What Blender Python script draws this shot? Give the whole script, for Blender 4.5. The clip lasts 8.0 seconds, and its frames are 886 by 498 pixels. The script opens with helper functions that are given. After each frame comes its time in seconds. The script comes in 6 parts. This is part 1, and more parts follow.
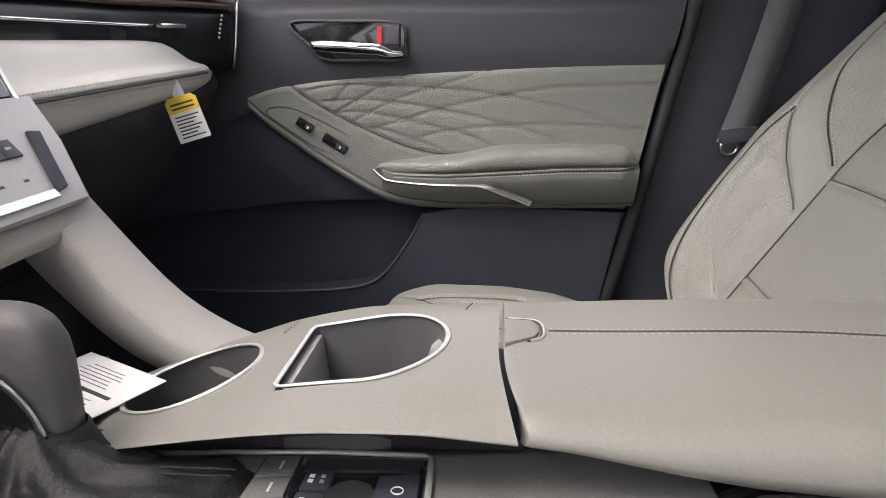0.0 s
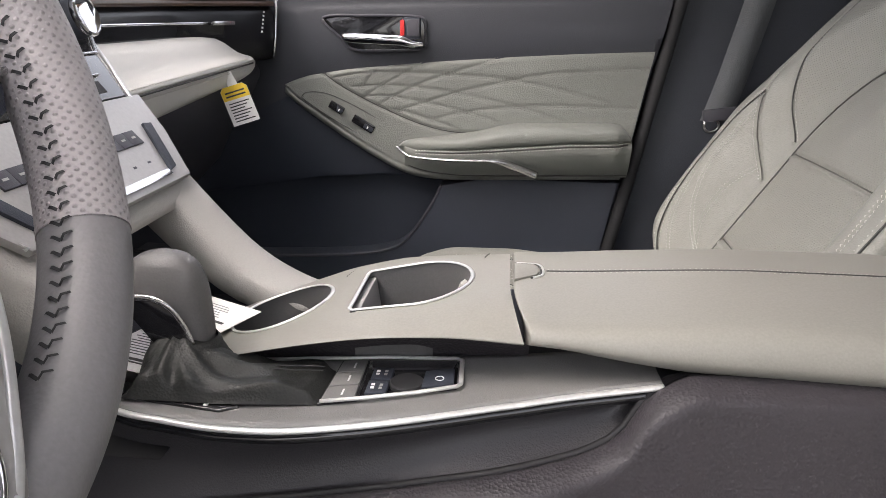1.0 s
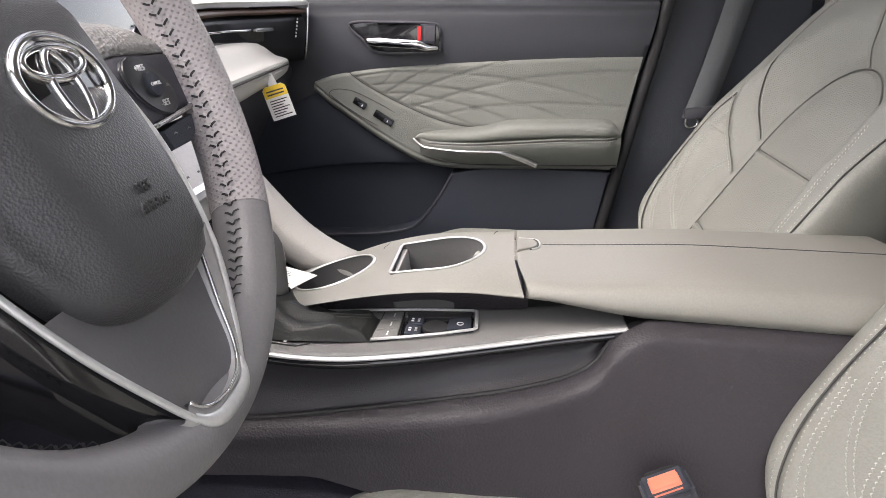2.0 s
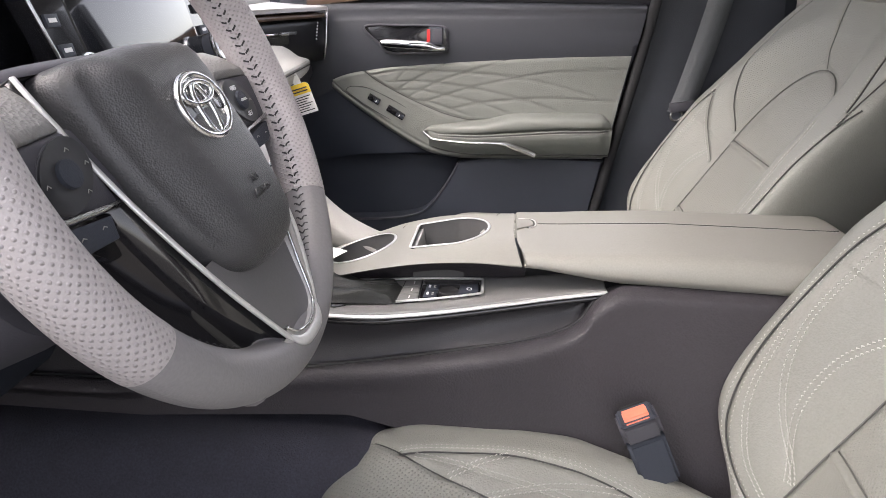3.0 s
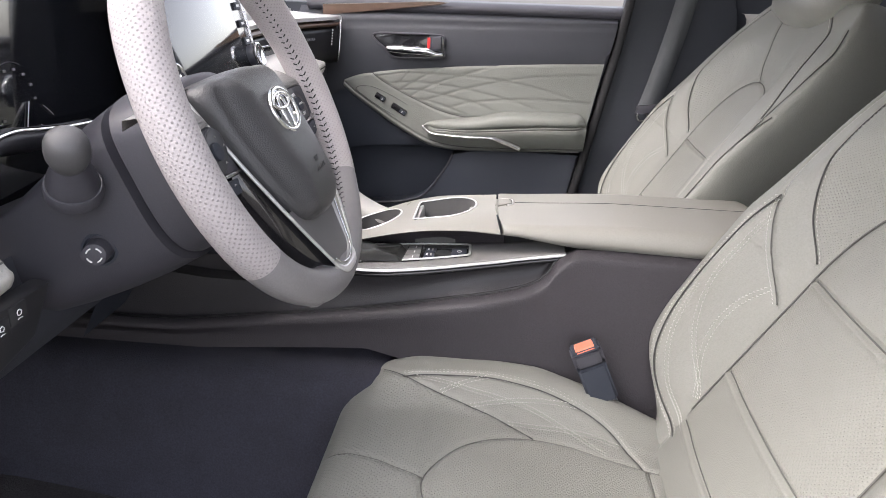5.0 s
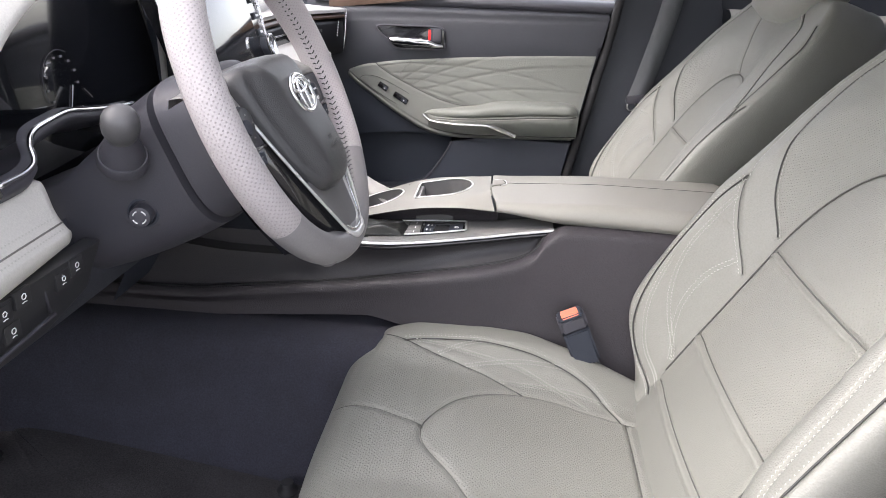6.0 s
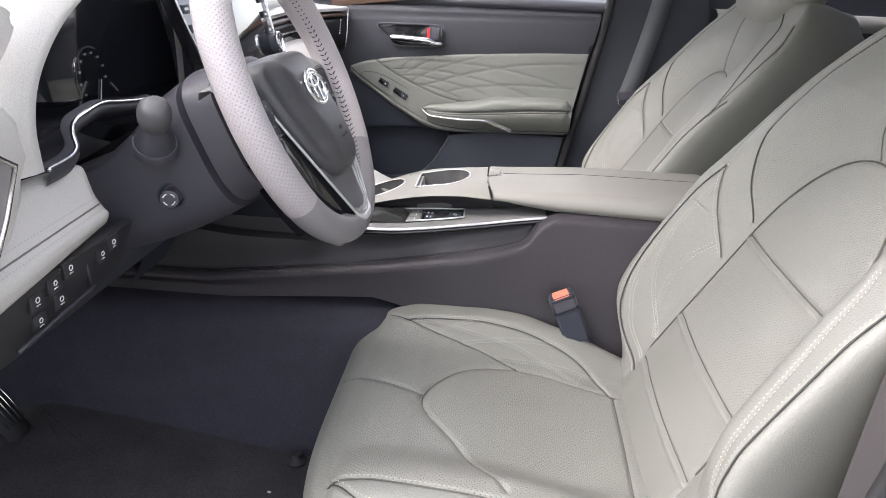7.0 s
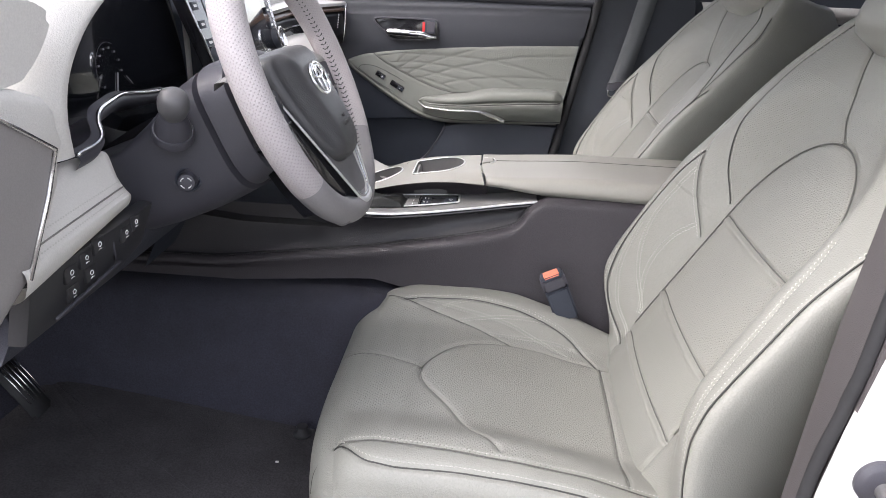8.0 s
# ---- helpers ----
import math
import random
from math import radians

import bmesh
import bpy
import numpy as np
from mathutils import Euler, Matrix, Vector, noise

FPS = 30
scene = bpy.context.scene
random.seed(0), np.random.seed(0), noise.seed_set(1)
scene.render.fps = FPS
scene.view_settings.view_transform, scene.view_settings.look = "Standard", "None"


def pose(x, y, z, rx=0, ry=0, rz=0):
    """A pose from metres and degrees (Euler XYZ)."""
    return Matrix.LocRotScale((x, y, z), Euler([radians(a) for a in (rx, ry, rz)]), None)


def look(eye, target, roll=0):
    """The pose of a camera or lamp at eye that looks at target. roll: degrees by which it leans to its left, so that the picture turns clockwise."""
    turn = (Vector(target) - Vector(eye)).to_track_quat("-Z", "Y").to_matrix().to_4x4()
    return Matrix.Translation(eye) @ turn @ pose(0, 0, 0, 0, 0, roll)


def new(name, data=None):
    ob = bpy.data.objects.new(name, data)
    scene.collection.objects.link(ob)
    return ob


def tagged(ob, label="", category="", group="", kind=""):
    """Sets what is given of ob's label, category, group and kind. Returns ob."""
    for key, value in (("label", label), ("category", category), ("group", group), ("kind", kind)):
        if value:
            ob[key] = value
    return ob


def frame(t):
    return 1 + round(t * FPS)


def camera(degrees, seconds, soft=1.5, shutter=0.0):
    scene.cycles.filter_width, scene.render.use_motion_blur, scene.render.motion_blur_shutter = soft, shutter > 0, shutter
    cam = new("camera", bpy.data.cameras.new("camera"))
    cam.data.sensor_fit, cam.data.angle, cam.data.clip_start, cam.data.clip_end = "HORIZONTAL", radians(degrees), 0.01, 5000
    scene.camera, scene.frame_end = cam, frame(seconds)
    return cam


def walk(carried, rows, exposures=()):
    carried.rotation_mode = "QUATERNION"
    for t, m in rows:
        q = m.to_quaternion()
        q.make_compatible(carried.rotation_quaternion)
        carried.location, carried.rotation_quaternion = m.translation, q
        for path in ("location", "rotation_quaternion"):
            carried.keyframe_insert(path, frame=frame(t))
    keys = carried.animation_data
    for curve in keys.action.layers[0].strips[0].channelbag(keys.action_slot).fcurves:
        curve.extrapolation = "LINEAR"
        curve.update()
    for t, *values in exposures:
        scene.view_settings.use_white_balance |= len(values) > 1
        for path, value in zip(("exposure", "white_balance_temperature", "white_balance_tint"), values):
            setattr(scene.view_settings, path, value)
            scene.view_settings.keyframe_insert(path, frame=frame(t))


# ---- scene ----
cam = camera(63.0, 8.0, soft=0.4)
PATH = [
    (0, (0.041, -0.377, 0.914), (-0.112, 1.539, 0.363), 1.1),
    (0.5, (0.04, -0.454, 0.931), (-0.124, 1.448, 0.338), 0.7),
    (1, (0.039, -0.525, 0.948), (-0.133, 1.367, 0.323), 0.6),
    (1.5, (0.035, -0.606, 0.971), (-0.137, 1.278, 0.324), 1.1),
    (3, (0.037, -0.819, 1.029), (-0.14, 1.046, 0.33), 0.8),
    (3.5, (0.038, -0.882, 1.046), (-0.132, 0.982, 0.339), 0.9),
    (4, (0.046, -0.935, 1.06), (-0.123, 0.926, 0.348), 1.0),
    (4.5, (0.052, -0.988, 1.073), (-0.116, 0.872, 0.359), 1.6),
    (5.8, (0.062, -1.122, 1.083), (-0.087, 0.737, 0.359), 2.3),
    (6, (0.065, -1.139, 1.087), (-0.089, 0.715, 0.352), 2.4),
    (6.5, (0.066, -1.183, 1.092), (-0.084, 0.669, 0.354), 2.7),
    (7, (0.066, -1.213, 1.096), (-0.076, 0.639, 0.354), 2.6),
    (7.5, (0.068, -1.247, 1.101), (-0.066, 0.602, 0.35), 2.5),
    (8, (0.072, -1.28, 1.103), (-0.059, 0.567, 0.346), 2.3),
]
walk(cam, [(t, look(eye, target, roll)) for t, eye, target, roll in PATH], exposures=[(0.0, 1.64, 6850, 15), (1.5, 1.92, 6850, 15), (3.5, 2.05, 6800, 16), (6.0, 2.22, 6600, 15), (8.0, 2.05, 6550, 15)])

# ---- world and light ----
SUN_ELEVATION, SUN_ROTATION = 50.3, 240.9
world = bpy.data.worlds.new("sky")
scene.world = world
world.use_nodes = True
sky = world.node_tree.nodes.new("ShaderNodeTexSky")
sky.sky_type, sky.sun_disc = "NISHITA", False
sky.sun_elevation, sky.sun_rotation = radians(SUN_ELEVATION), radians(SUN_ROTATION)
sky.air_density, sky.dust_density = 1.0, 2.0
background = world.node_tree.nodes["Background"]
background.inputs["Strength"].default_value = 0.15
haze = world.node_tree.nodes.new("ShaderNodeHueSaturation")
haze.inputs["Saturation"].default_value = 0.35
world.node_tree.links.new(sky.outputs[0], haze.inputs["Color"])
world.node_tree.links.new(haze.outputs[0], background.inputs["Color"])
sun = new("sun", bpy.data.lights.new("sun", "SUN"))
sun.data.energy, sun.data.angle, sun.data.color = 0.78, radians(40), (1.0, 0.97, 0.94)
sun.matrix_world = look((-4.5, -2.5, 6.2), (0, 0, 0))


# ---- materials ----
def material(name, color, rough=0.5, metal=0.0, bump=0.0, scale=400.0, vary=0.12, vary_scale=9.0, coat=0.0, grain="noise", spec=0.5, fleck=0.05):
    """A surface with a fine relief (grain) and a slow change of tone."""
    m = bpy.data.materials.new(name)
    m.use_nodes = True
    t = m.node_tree
    n, link = t.nodes, t.links.new
    b = n["Principled BSDF"]
    b.inputs["Roughness"].default_value, b.inputs["Metallic"].default_value = rough, metal
    b.inputs["Coat Weight"].default_value = coat
    b.inputs["Specular IOR Level"].default_value = spec
    co = n.new("ShaderNodeTexCoord")
    slow = n.new("ShaderNodeTexNoise")
    slow.inputs["Scale"].default_value, slow.inputs["Detail"].default_value = vary_scale, 4.0
    link(co.outputs["Object"], slow.inputs["Vector"])
    mix = n.new("ShaderNodeMix")
    mix.data_type = "RGBA"
    mix.inputs["A"].default_value = (*[c * (1 - vary) for c in color], 1)
    mix.inputs["B"].default_value = (*[min(1, c * (1 + vary)) for c in color], 1)
    link(slow.outputs["Fac"], mix.inputs["Factor"])
    rr = n.new("ShaderNodeMapRange")
    rr.inputs["To Min"].default_value, rr.inputs["To Max"].default_value = max(0.02, rough - 0.08), min(1, rough + 0.08)
    fine = n.new("ShaderNodeTexVoronoi" if grain == "cells" else "ShaderNodeTexNoise")
    fine.inputs["Scale"].default_value = scale
    link(co.outputs["Object"], fine.inputs["Vector"])
    speck = n.new("ShaderNodeTexNoise")
    speck.inputs["Scale"].default_value, speck.inputs["Detail"].default_value = scale * 0.8, 2.0
    link(co.outputs["Object"], speck.inputs["Vector"])
    tone = n.new("ShaderNodeMapRange")
    tone.inputs["From Min"].default_value, tone.inputs["From Max"].default_value = 0.3, 0.7
    tone.inputs["To Min"].default_value, tone.inputs["To Max"].default_value = 1 - fleck, 1 + fleck
    link(speck.outputs["Fac"], tone.inputs["Value"])
    mul = n.new("ShaderNodeVectorMath")
    mul.operation = "SCALE"
    link(mix.outputs["Result"], mul.inputs[0])
    link(tone.outputs["Result"], mul.inputs["Scale"])
    link(mul.outputs["Vector"], b.inputs["Base Color"])
    link(slow.outputs["Fac"], rr.inputs["Value"])
    link(rr.outputs["Result"], b.inputs["Roughness"])
    if bump:
        bp = n.new("ShaderNodeBump")
        bp.inputs["Strength"].default_value, bp.inputs["Distance"].default_value = bump, 0.001
        link(fine.outputs["Distance" if grain == "cells" else "Fac"], bp.inputs["Height"])
        link(bp.outputs["Normal"], b.inputs["Normal"])
    return m


def dotted(m, pitch, size, depth, dark, stray=0.0):
    """Adds rows of small round holes (dark below 1) or dimples to a material, laid out on the UV map in metres."""
    t = m.node_tree
    n, link = t.nodes, t.links.new
    b = n["Principled BSDF"]
    uv = n.new("ShaderNodeUVMap")
    uv.uv_map = "metres"
    turn = n.new("ShaderNodeMapping")
    turn.inputs["Rotation"].default_value = (0, 0, radians(45))
    turn.inputs["Scale"].default_value = (1 / pitch, 1 / pitch, 1)
    wobble = n.new("ShaderNodeTexNoise")
    wobble.inputs["Scale"].default_value = 0.55 / pitch
    link(uv.outputs["UV"], wobble.inputs["Vector"])
    shift = n.new("ShaderNodeVectorMath")
    shift.operation = "MULTIPLY_ADD"
    shift.inputs[1].default_value = (stray * pitch, stray * pitch, 0)
    link(wobble.outputs["Color"], shift.inputs[0])
    link(uv.outputs["UV"], shift.inputs[2])
    link(shift.outputs["Vector"], turn.inputs["Vector"])
    frac = n.new("ShaderNodeVectorMath")
    frac.operation = "FRACTION"
    link(turn.outputs["Vector"], frac.inputs[0])
    dist = n.new("ShaderNodeVectorMath")
    dist.operation = "DISTANCE"
    link(frac.outputs["Vector"], dist.inputs[0])
    dist.inputs[1].default_value = (0.5, 0.5, 0)
    hole = n.new("ShaderNodeMapRange")
    hole.inputs["From Min"].default_value, hole.inputs["From Max"].default_value = size * 0.35, size * 1.1
    link(dist.outputs["Value"], hole.inputs["Value"])
    old = b.inputs["Base Color"].links[0].from_socket
    mul = n.new("ShaderNodeMix")
    mul.data_type, mul.blend_type = "RGBA", "MULTIPLY"
    mul.inputs["Factor"].default_value = 1.0
    shade = n.new("ShaderNodeMapRange")
    shade.inputs["To Min"].default_value = dark
    link(hole.outputs["Result"], shade.inputs["Value"])
    link(old, mul.inputs["A"])
    link(shade.outputs["Result"], mul.inputs["B"])
    link(mul.outputs["Result"], b.inputs["Base Color"])
    bp = n.new("ShaderNodeBump")
    bp.inputs["Strength"].default_value, bp.inputs["Distance"].default_value = depth, 0.002
    link(hole.outputs["Result"], bp.inputs["Height"])
    if b.inputs["Normal"].links:
        link(b.inputs["Normal"].links[0].from_socket, bp.inputs["Normal"])
    link(bp.outputs["Normal"], b.inputs["Normal"])
    return m


LEATHER = (0.240, 0.240, 0.216)
leather = material("grey_leather", LEATHER, 0.43, bump=0.34, scale=520, vary=0.05, grain="cells")
PUNCHED = tuple(1.10 * c for c in LEATHER)
perforated = dotted(material("perforated_grey_leather", PUNCHED, 0.44, bump=0.35, scale=480, vary=0.06, grain="cells"), 0.0042, 0.25, 0.5, 0.66, 1.2)
fine_perforated = dotted(material("finely_perforated_grey_leather", PUNCHED, 0.44, bump=0.35, scale=480, vary=0.06, grain="cells"), 0.0031, 0.25, 0.5, 0.66, 1.0)
soft_perforated = dotted(material("softly_perforated_grey_leather", PUNCHED, 0.44, bump=0.6, scale=480, vary=0.06, grain="cells"), 0.0038, 0.24, 0.4, 0.80, 1.0)
# seat leather darkened in its colour, as less light reaches the far door
trim_leather = material("dimmed_door_leather", (0.180, 0.188, 0.172), 0.5, bump=0.5, scale=520, vary=0.05, grain="cells")
console_vinyl = material("console_vinyl", (0.270, 0.263, 0.236), 0.42, bump=0.12, scale=700, vary=0.04)
seam_dark = material("dark_piping", (0.055, 0.055, 0.052), 0.7)
seam_mid = material("mid_grey_piping", (0.115, 0.113, 0.104), 0.7)
seam_soft = material("grey_piping", (0.22, 0.215, 0.195), 0.7)
thread_light = material("pale_thread", (0.55, 0.54, 0.50), 0.7)
thread_pale = material("soft_grey_thread", (0.54, 0.53, 0.49), 0.7)
thread_mid = material("grey_thread", (0.17, 0.17, 0.155), 0.7)
# grey vinyl with the doorway's light on the dash lifted into its colour
pad_vinyl = material("door_lit_dash_vinyl", (0.62, 0.605, 0.57), 0.5, bump=0.22, scale=600, vary=0.05, grain="cells")
stalk_plastic = material("stalk_plastic", (0.10, 0.099, 0.102), 0.45, bump=0.15, scale=900, vary=0.04)
pod_plastic = material("button_pod_plastic", (0.030, 0.030, 0.033), 0.35, vary=0.05)
plastic_foot = material("footwell_plastic", (0.040, 0.043, 0.055), 0.55, bump=0.4, scale=900, vary=0.08)
switch_grey = material("stack_switch_grey", (0.20, 0.20, 0.20), 0.4, vary=0.05)
thread_dark = material("dark_thread", (0.03, 0.03, 0.032), 0.7)
plastic_dark = material("dark_soft_plastic", (0.033, 0.039, 0.054), 0.6, bump=0.4, scale=900, vary=0.1)
plastic_door = material("door_upper_plastic", (0.038, 0.041, 0.050), 0.6, bump=0.4, scale=900, vary=0.06)
plastic_brown = material("console_side_plastic", (0.043, 0.039, 0.044), 0.5, spec=0.4, bump=0.45, scale=420, vary=0.10, grain="cells")
plastic_grey = material("column_plastic", (0.058, 0.057, 0.069), 0.5, bump=0.2, scale=900, vary=0.06)
plastic_light = material("light_textured_plastic", (0.42, 0.41, 0.385), 0.55, bump=0.6, scale=800, vary=0.05)
deck_vinyl = material("deck_vinyl", (0.21, 0.207, 0.203), 0.5, bump=0.4, scale=800, vary=0.06)
pale_metal = material("pale_satin_metal", (0.78, 0.78, 0.77), 0.32, metal=0.55, vary=0.03)
knob_leather = material("knob_leather", (0.125, 0.122, 0.122), 0.42, bump=0.10, scale=600, grain="cells")
strip_black = material("vent_strip_black", (0.010, 0.010, 0.012), 0.3, vary=0.03, spec=0.3)
insert_plastic = material("console_insert_plastic", (0.036, 0.034, 0.038), 0.45, bump=0.4, scale=700, vary=0.08)
vent_plastic = material("vent_panel_plastic", (0.25, 0.235, 0.230), 0.5, bump=0.2, scale=900, vary=0.05)
boot_leather = material("boot_leather", (0.024, 0.025, 0.024), 0.5, spec=0.35, bump=0.3, scale=500, grain="cells")
satin = material("satin_silver_panel", (0.46, 0.45, 0.44), 0.38, metal=0.25, vary=0.03)
hub_leather = material("airbag_cover_grain", (0.060, 0.060, 0.063), 0.36, bump=0.3, scale=800, vary=0.08, grain="cells")
spoke_smooth = material("smooth_spoke_plastic", (0.15, 0.145, 0.15), 0.4, bump=0.1, scale=700, vary=0.05)
spoke_grain = material("grained_grey_spoke_cover", (0.26, 0.255, 0.25), 0.5, bump=0.8, scale=420, vary=0.08, grain="cells")
well_plastic = material("cup_well_plastic", (0.11, 0.109, 0.108), 0.42, bump=0.3, scale=700, vary=0.06)
chrome = material("chrome", (0.85, 0.85, 0.86), 0.1, metal=1.0, vary=0.02)
brushed = material("brushed_silver", (0.7, 0.7, 0.7), 0.25, metal=1.0, vary=0.04)
piano = material("piano_black", (0.012, 0.012, 0.014), 0.12, coat=0.6, vary=0.02)
screen_glass = material("screen_glass", (0.01, 0.011, 0.014), 0.06, coat=0.8, vary=0.02)
carpet = material("navy_carpet", (0.029, 0.029, 0.041), 0.95, bump=1.0, scale=500, vary=0.35, vary_scale=30, fleck=0.22)
pillar_plastic = material("pillar_trim_plastic", (0.040, 0.045, 0.057), 0.6, bump=0.4, scale=900, vary=0.08)
pillar_brown = material("brown_grey_trim", (0.075, 0.068, 0.070), 0.6, bump=0.4, scale=900, vary=0.08)
rubber = material("black_rubber", (0.02, 0.02, 0.022), 0.7, vary=0.1)
wheel_smooth = material("wheel_smooth_leather", (0.23, 0.222, 0.228), 0.42, bump=0.10, scale=600, vary=0.05, grain="cells")
wheel_perf = dotted(material("wheel_perforated_leather", (0.42, 0.391, 0.393), 0.5, bump=0.2, scale=600, vary=0.05, grain="cells"), 0.0035, 0.27, 0.45, 0.78)
wood = material("open_pore_wood", (0.085, 0.050, 0.034), 0.4, bump=0.3, scale=150, vary=0.35, vary_scale=40)
fabric_belt = material("belt_webbing", (0.11, 0.117, 0.125), 0.75, bump=0.6, scale=600)
red_plastic = material("red_button_plastic", (0.85, 0.24, 0.15), 0.35, vary=0.05)
red_lamp = material("red_lock_mark", (0.6, 0.03, 0.03), 0.4)
paper = material("white_paper", (0.82, 0.82, 0.80), 0.7, vary=0.03)
yellow_paper = material("yellow_paper", (0.85, 0.60, 0.05), 0.6, vary=0.03)
ink = material("printed_ink", (0.06, 0.06, 0.06), 0.7)
ink_white = material("white_print", (0.85, 0.85, 0.85), 0.6)
headliner = material("headliner_cloth", (0.45, 0.44, 0.42), 0.9, bump=0.5, scale=700)
white_paint = material("white_car_paint", (0.62, 0.62, 0.61), 0.25, coat=0.5, vary=0.02)
asphalt = material("concrete_ground", (0.095, 0.088, 0.079), 0.9, bump=0.5, scale=60, vary=0.25, vary_scale=2)

glass = bpy.data.materials.new("clear_glass")
glass.use_nodes = True
glass.node_tree.nodes["Principled BSDF"].inputs["Transmission Weight"].default_value = 1.0
glass.node_tree.nodes["Principled BSDF"].inputs["Roughness"].default_value = 0.0
glass.node_tree.nodes["Principled BSDF"].inputs["IOR"].default_value = 1.45


# ---- building tools ----
def thing(name, base, label, category, group="", kind=""):
    ob = new(name)
    ob.location = base
    ob.empty_display_size = 0.05
    return tagged(ob, label, category, group, kind)


def under(ob, parent):
    """Hangs ob, whose mesh is in world metres, under a thing or a part of it."""
    ob.parent = parent
    m = Matrix.Identity(4)
    p = parent
    while p is not None:
        m = p.matrix_parent_inverse @ Matrix.Translation(p.location) @ m if p.parent is not None else Matrix.Translation(p.location) @ m
        p = p.parent
    ob.matrix_parent_inverse = m.inverted()
    return ob


def put(name, mesh, mat, parent=None, label="", smooth=True):
    for one in (mat if isinstance(mat, (list, tuple)) else [mat]):
        mesh.materials.append(one)
    if smooth:
        mesh.polygons.foreach_set("use_smooth", [True] * len(mesh.polygons))
    ob = new(name, mesh)
    if parent is not None:
        under(ob, parent)
    return tagged(ob, label)


def part(name, bm, mat, parent=None, label="", smooth=True):
    bmesh.ops.recalc_face_normals(bm, faces=bm.faces[:])
    mesh = bpy.data.meshes.new(name)
    bm.to_mesh(mesh)
    bm.free()
    return put(name, mesh, mat, parent, label, smooth)


def sharp(ob, angle=35):
    ob.data.set_sharp_from_angle(angle=radians(angle))
    return ob


def curve(points, n=40, closed=False):
    """A smooth line (Catmull-Rom) through the points."""
    p = np.array(points, float)
    k = len(p)
    out = []
    spans = k if closed else k - 1
    for i in range(spans):
        if closed:
            a, b, c, d = p[(i - 1) % k], p[i], p[(i + 1) % k], p[(i + 2) % k]
        else:
            a, b, c, d = p[max(i - 1, 0)], p[i], p[i + 1], p[min(i + 2, k - 1)]
        m = max(2, n // spans)
        for j in range(m):
            t = j / m
            out.append(0.5 * (2 * b + (c - a) * t + (2 * a - 5 * b + 4 * c - d) * t * t + (3 * b - a - 3 * c + d) * t ** 3))
    if not closed:
        out.append(p[-1])
    return np.array(out)


def grid(name, pts, mat, parent=None, label="", close_u=False, close_v=False, uv=None, zones=None, keep=None, caps=False):
    """A sheet over an array of points [v][u][3]. zones: a material number for each cell; keep: which cells stay; caps: closes both ends."""
    pts = np.asarray(pts, float)
    nv, nu = pts.shape[:2]
    faces, slots = [], []
    for j in range(nv if close_v else nv - 1):
        for i in range(nu if close_u else nu - 1):
            if keep is not None and not keep[j][i]:
                continue
            j2, i2 = (j + 1) % nv, (i + 1) % nu
            faces.append((j * nu + i, j * nu + i2, j2 * nu + i2, j2 * nu + i))
            slots.append(0 if zones is None else int(zones[j][i]))
    if caps:
        faces.append(tuple((nv - 1) * nu + i for i in range(nu)))
        slots.append(0)
        if caps != "end":
            faces.append(tuple(range(nu))[::-1])
            slots.append(0)
    mesh = bpy.data.meshes.new(name)
    mesh.from_pydata(pts.reshape(-1, 3).tolist(), [], faces)
    if zones is not None:
        mesh.polygons.foreach_set("material_index", slots)
    if uv is not None:
        flat = np.asarray(uv, float).reshape(-1, 2)
        layer = mesh.uv_layers.new(name="metres")
        index = np.zeros(len(mesh.loops), int)
        mesh.loops.foreach_get("vertex_index", index)
        layer.data.foreach_set("uv", flat[index].ravel())
    mesh.update()
    return put(name, mesh, mat, parent, label)


def tube(name, path, r, mat, parent=None, label="", closed=False, n=8, flat=1.0, up=(0, 0, 1), taper=None):
    """A bar swept along a path; flat squeezes its height along up."""
    p = np.array(path, float)
    k = len(p)
    t = np.roll(p, -1, 0) - np.roll(p, 1, 0) if closed else np.gradient(p, axis=0)
    t /= np.linalg.norm(t, axis=1)[:, None] + 1e-12
    up = np.broadcast_to(np.array(up, float), p.shape)
    side = np.cross(t, up)
    side /= np.linalg.norm(side, axis=1)[:, None] + 1e-12
    top = np.cross(side, t)
    rr = np.full(k, r) if taper is None else r * np.asarray(taper)
    a = np.linspace(0, 2 * np.pi, n, endpoint=False)
    ring = p[:, None] + rr[:, None, None] * (np.cos(a)[None, :, None] * side[:, None] + flat * np.sin(a)[None, :, None] * top[:, None])
    return grid(name, ring, mat, parent, label, close_u=True, close_v=closed, caps=not closed)


def box(name, size, center, mat, parent=None, label="", bevel=0.004, rot=(0, 0, 0), segments=2):
    bm = bmesh.new()
    bmesh.ops.create_cube(bm, size=1.0, matrix=Matrix.Diagonal((*size, 1)))
    b = min(bevel, min(size) * 0.45)
    if b > 0:
        bmesh.ops.bevel(bm, geom=bm.edges[:], offset=b, segments=segments, profile=0.6, affect="EDGES")
    bmesh.ops.transform(bm, matrix=pose(*center, *rot), verts=bm.verts[:])
    return sharp(part(name, bm, mat, parent, label), 50)


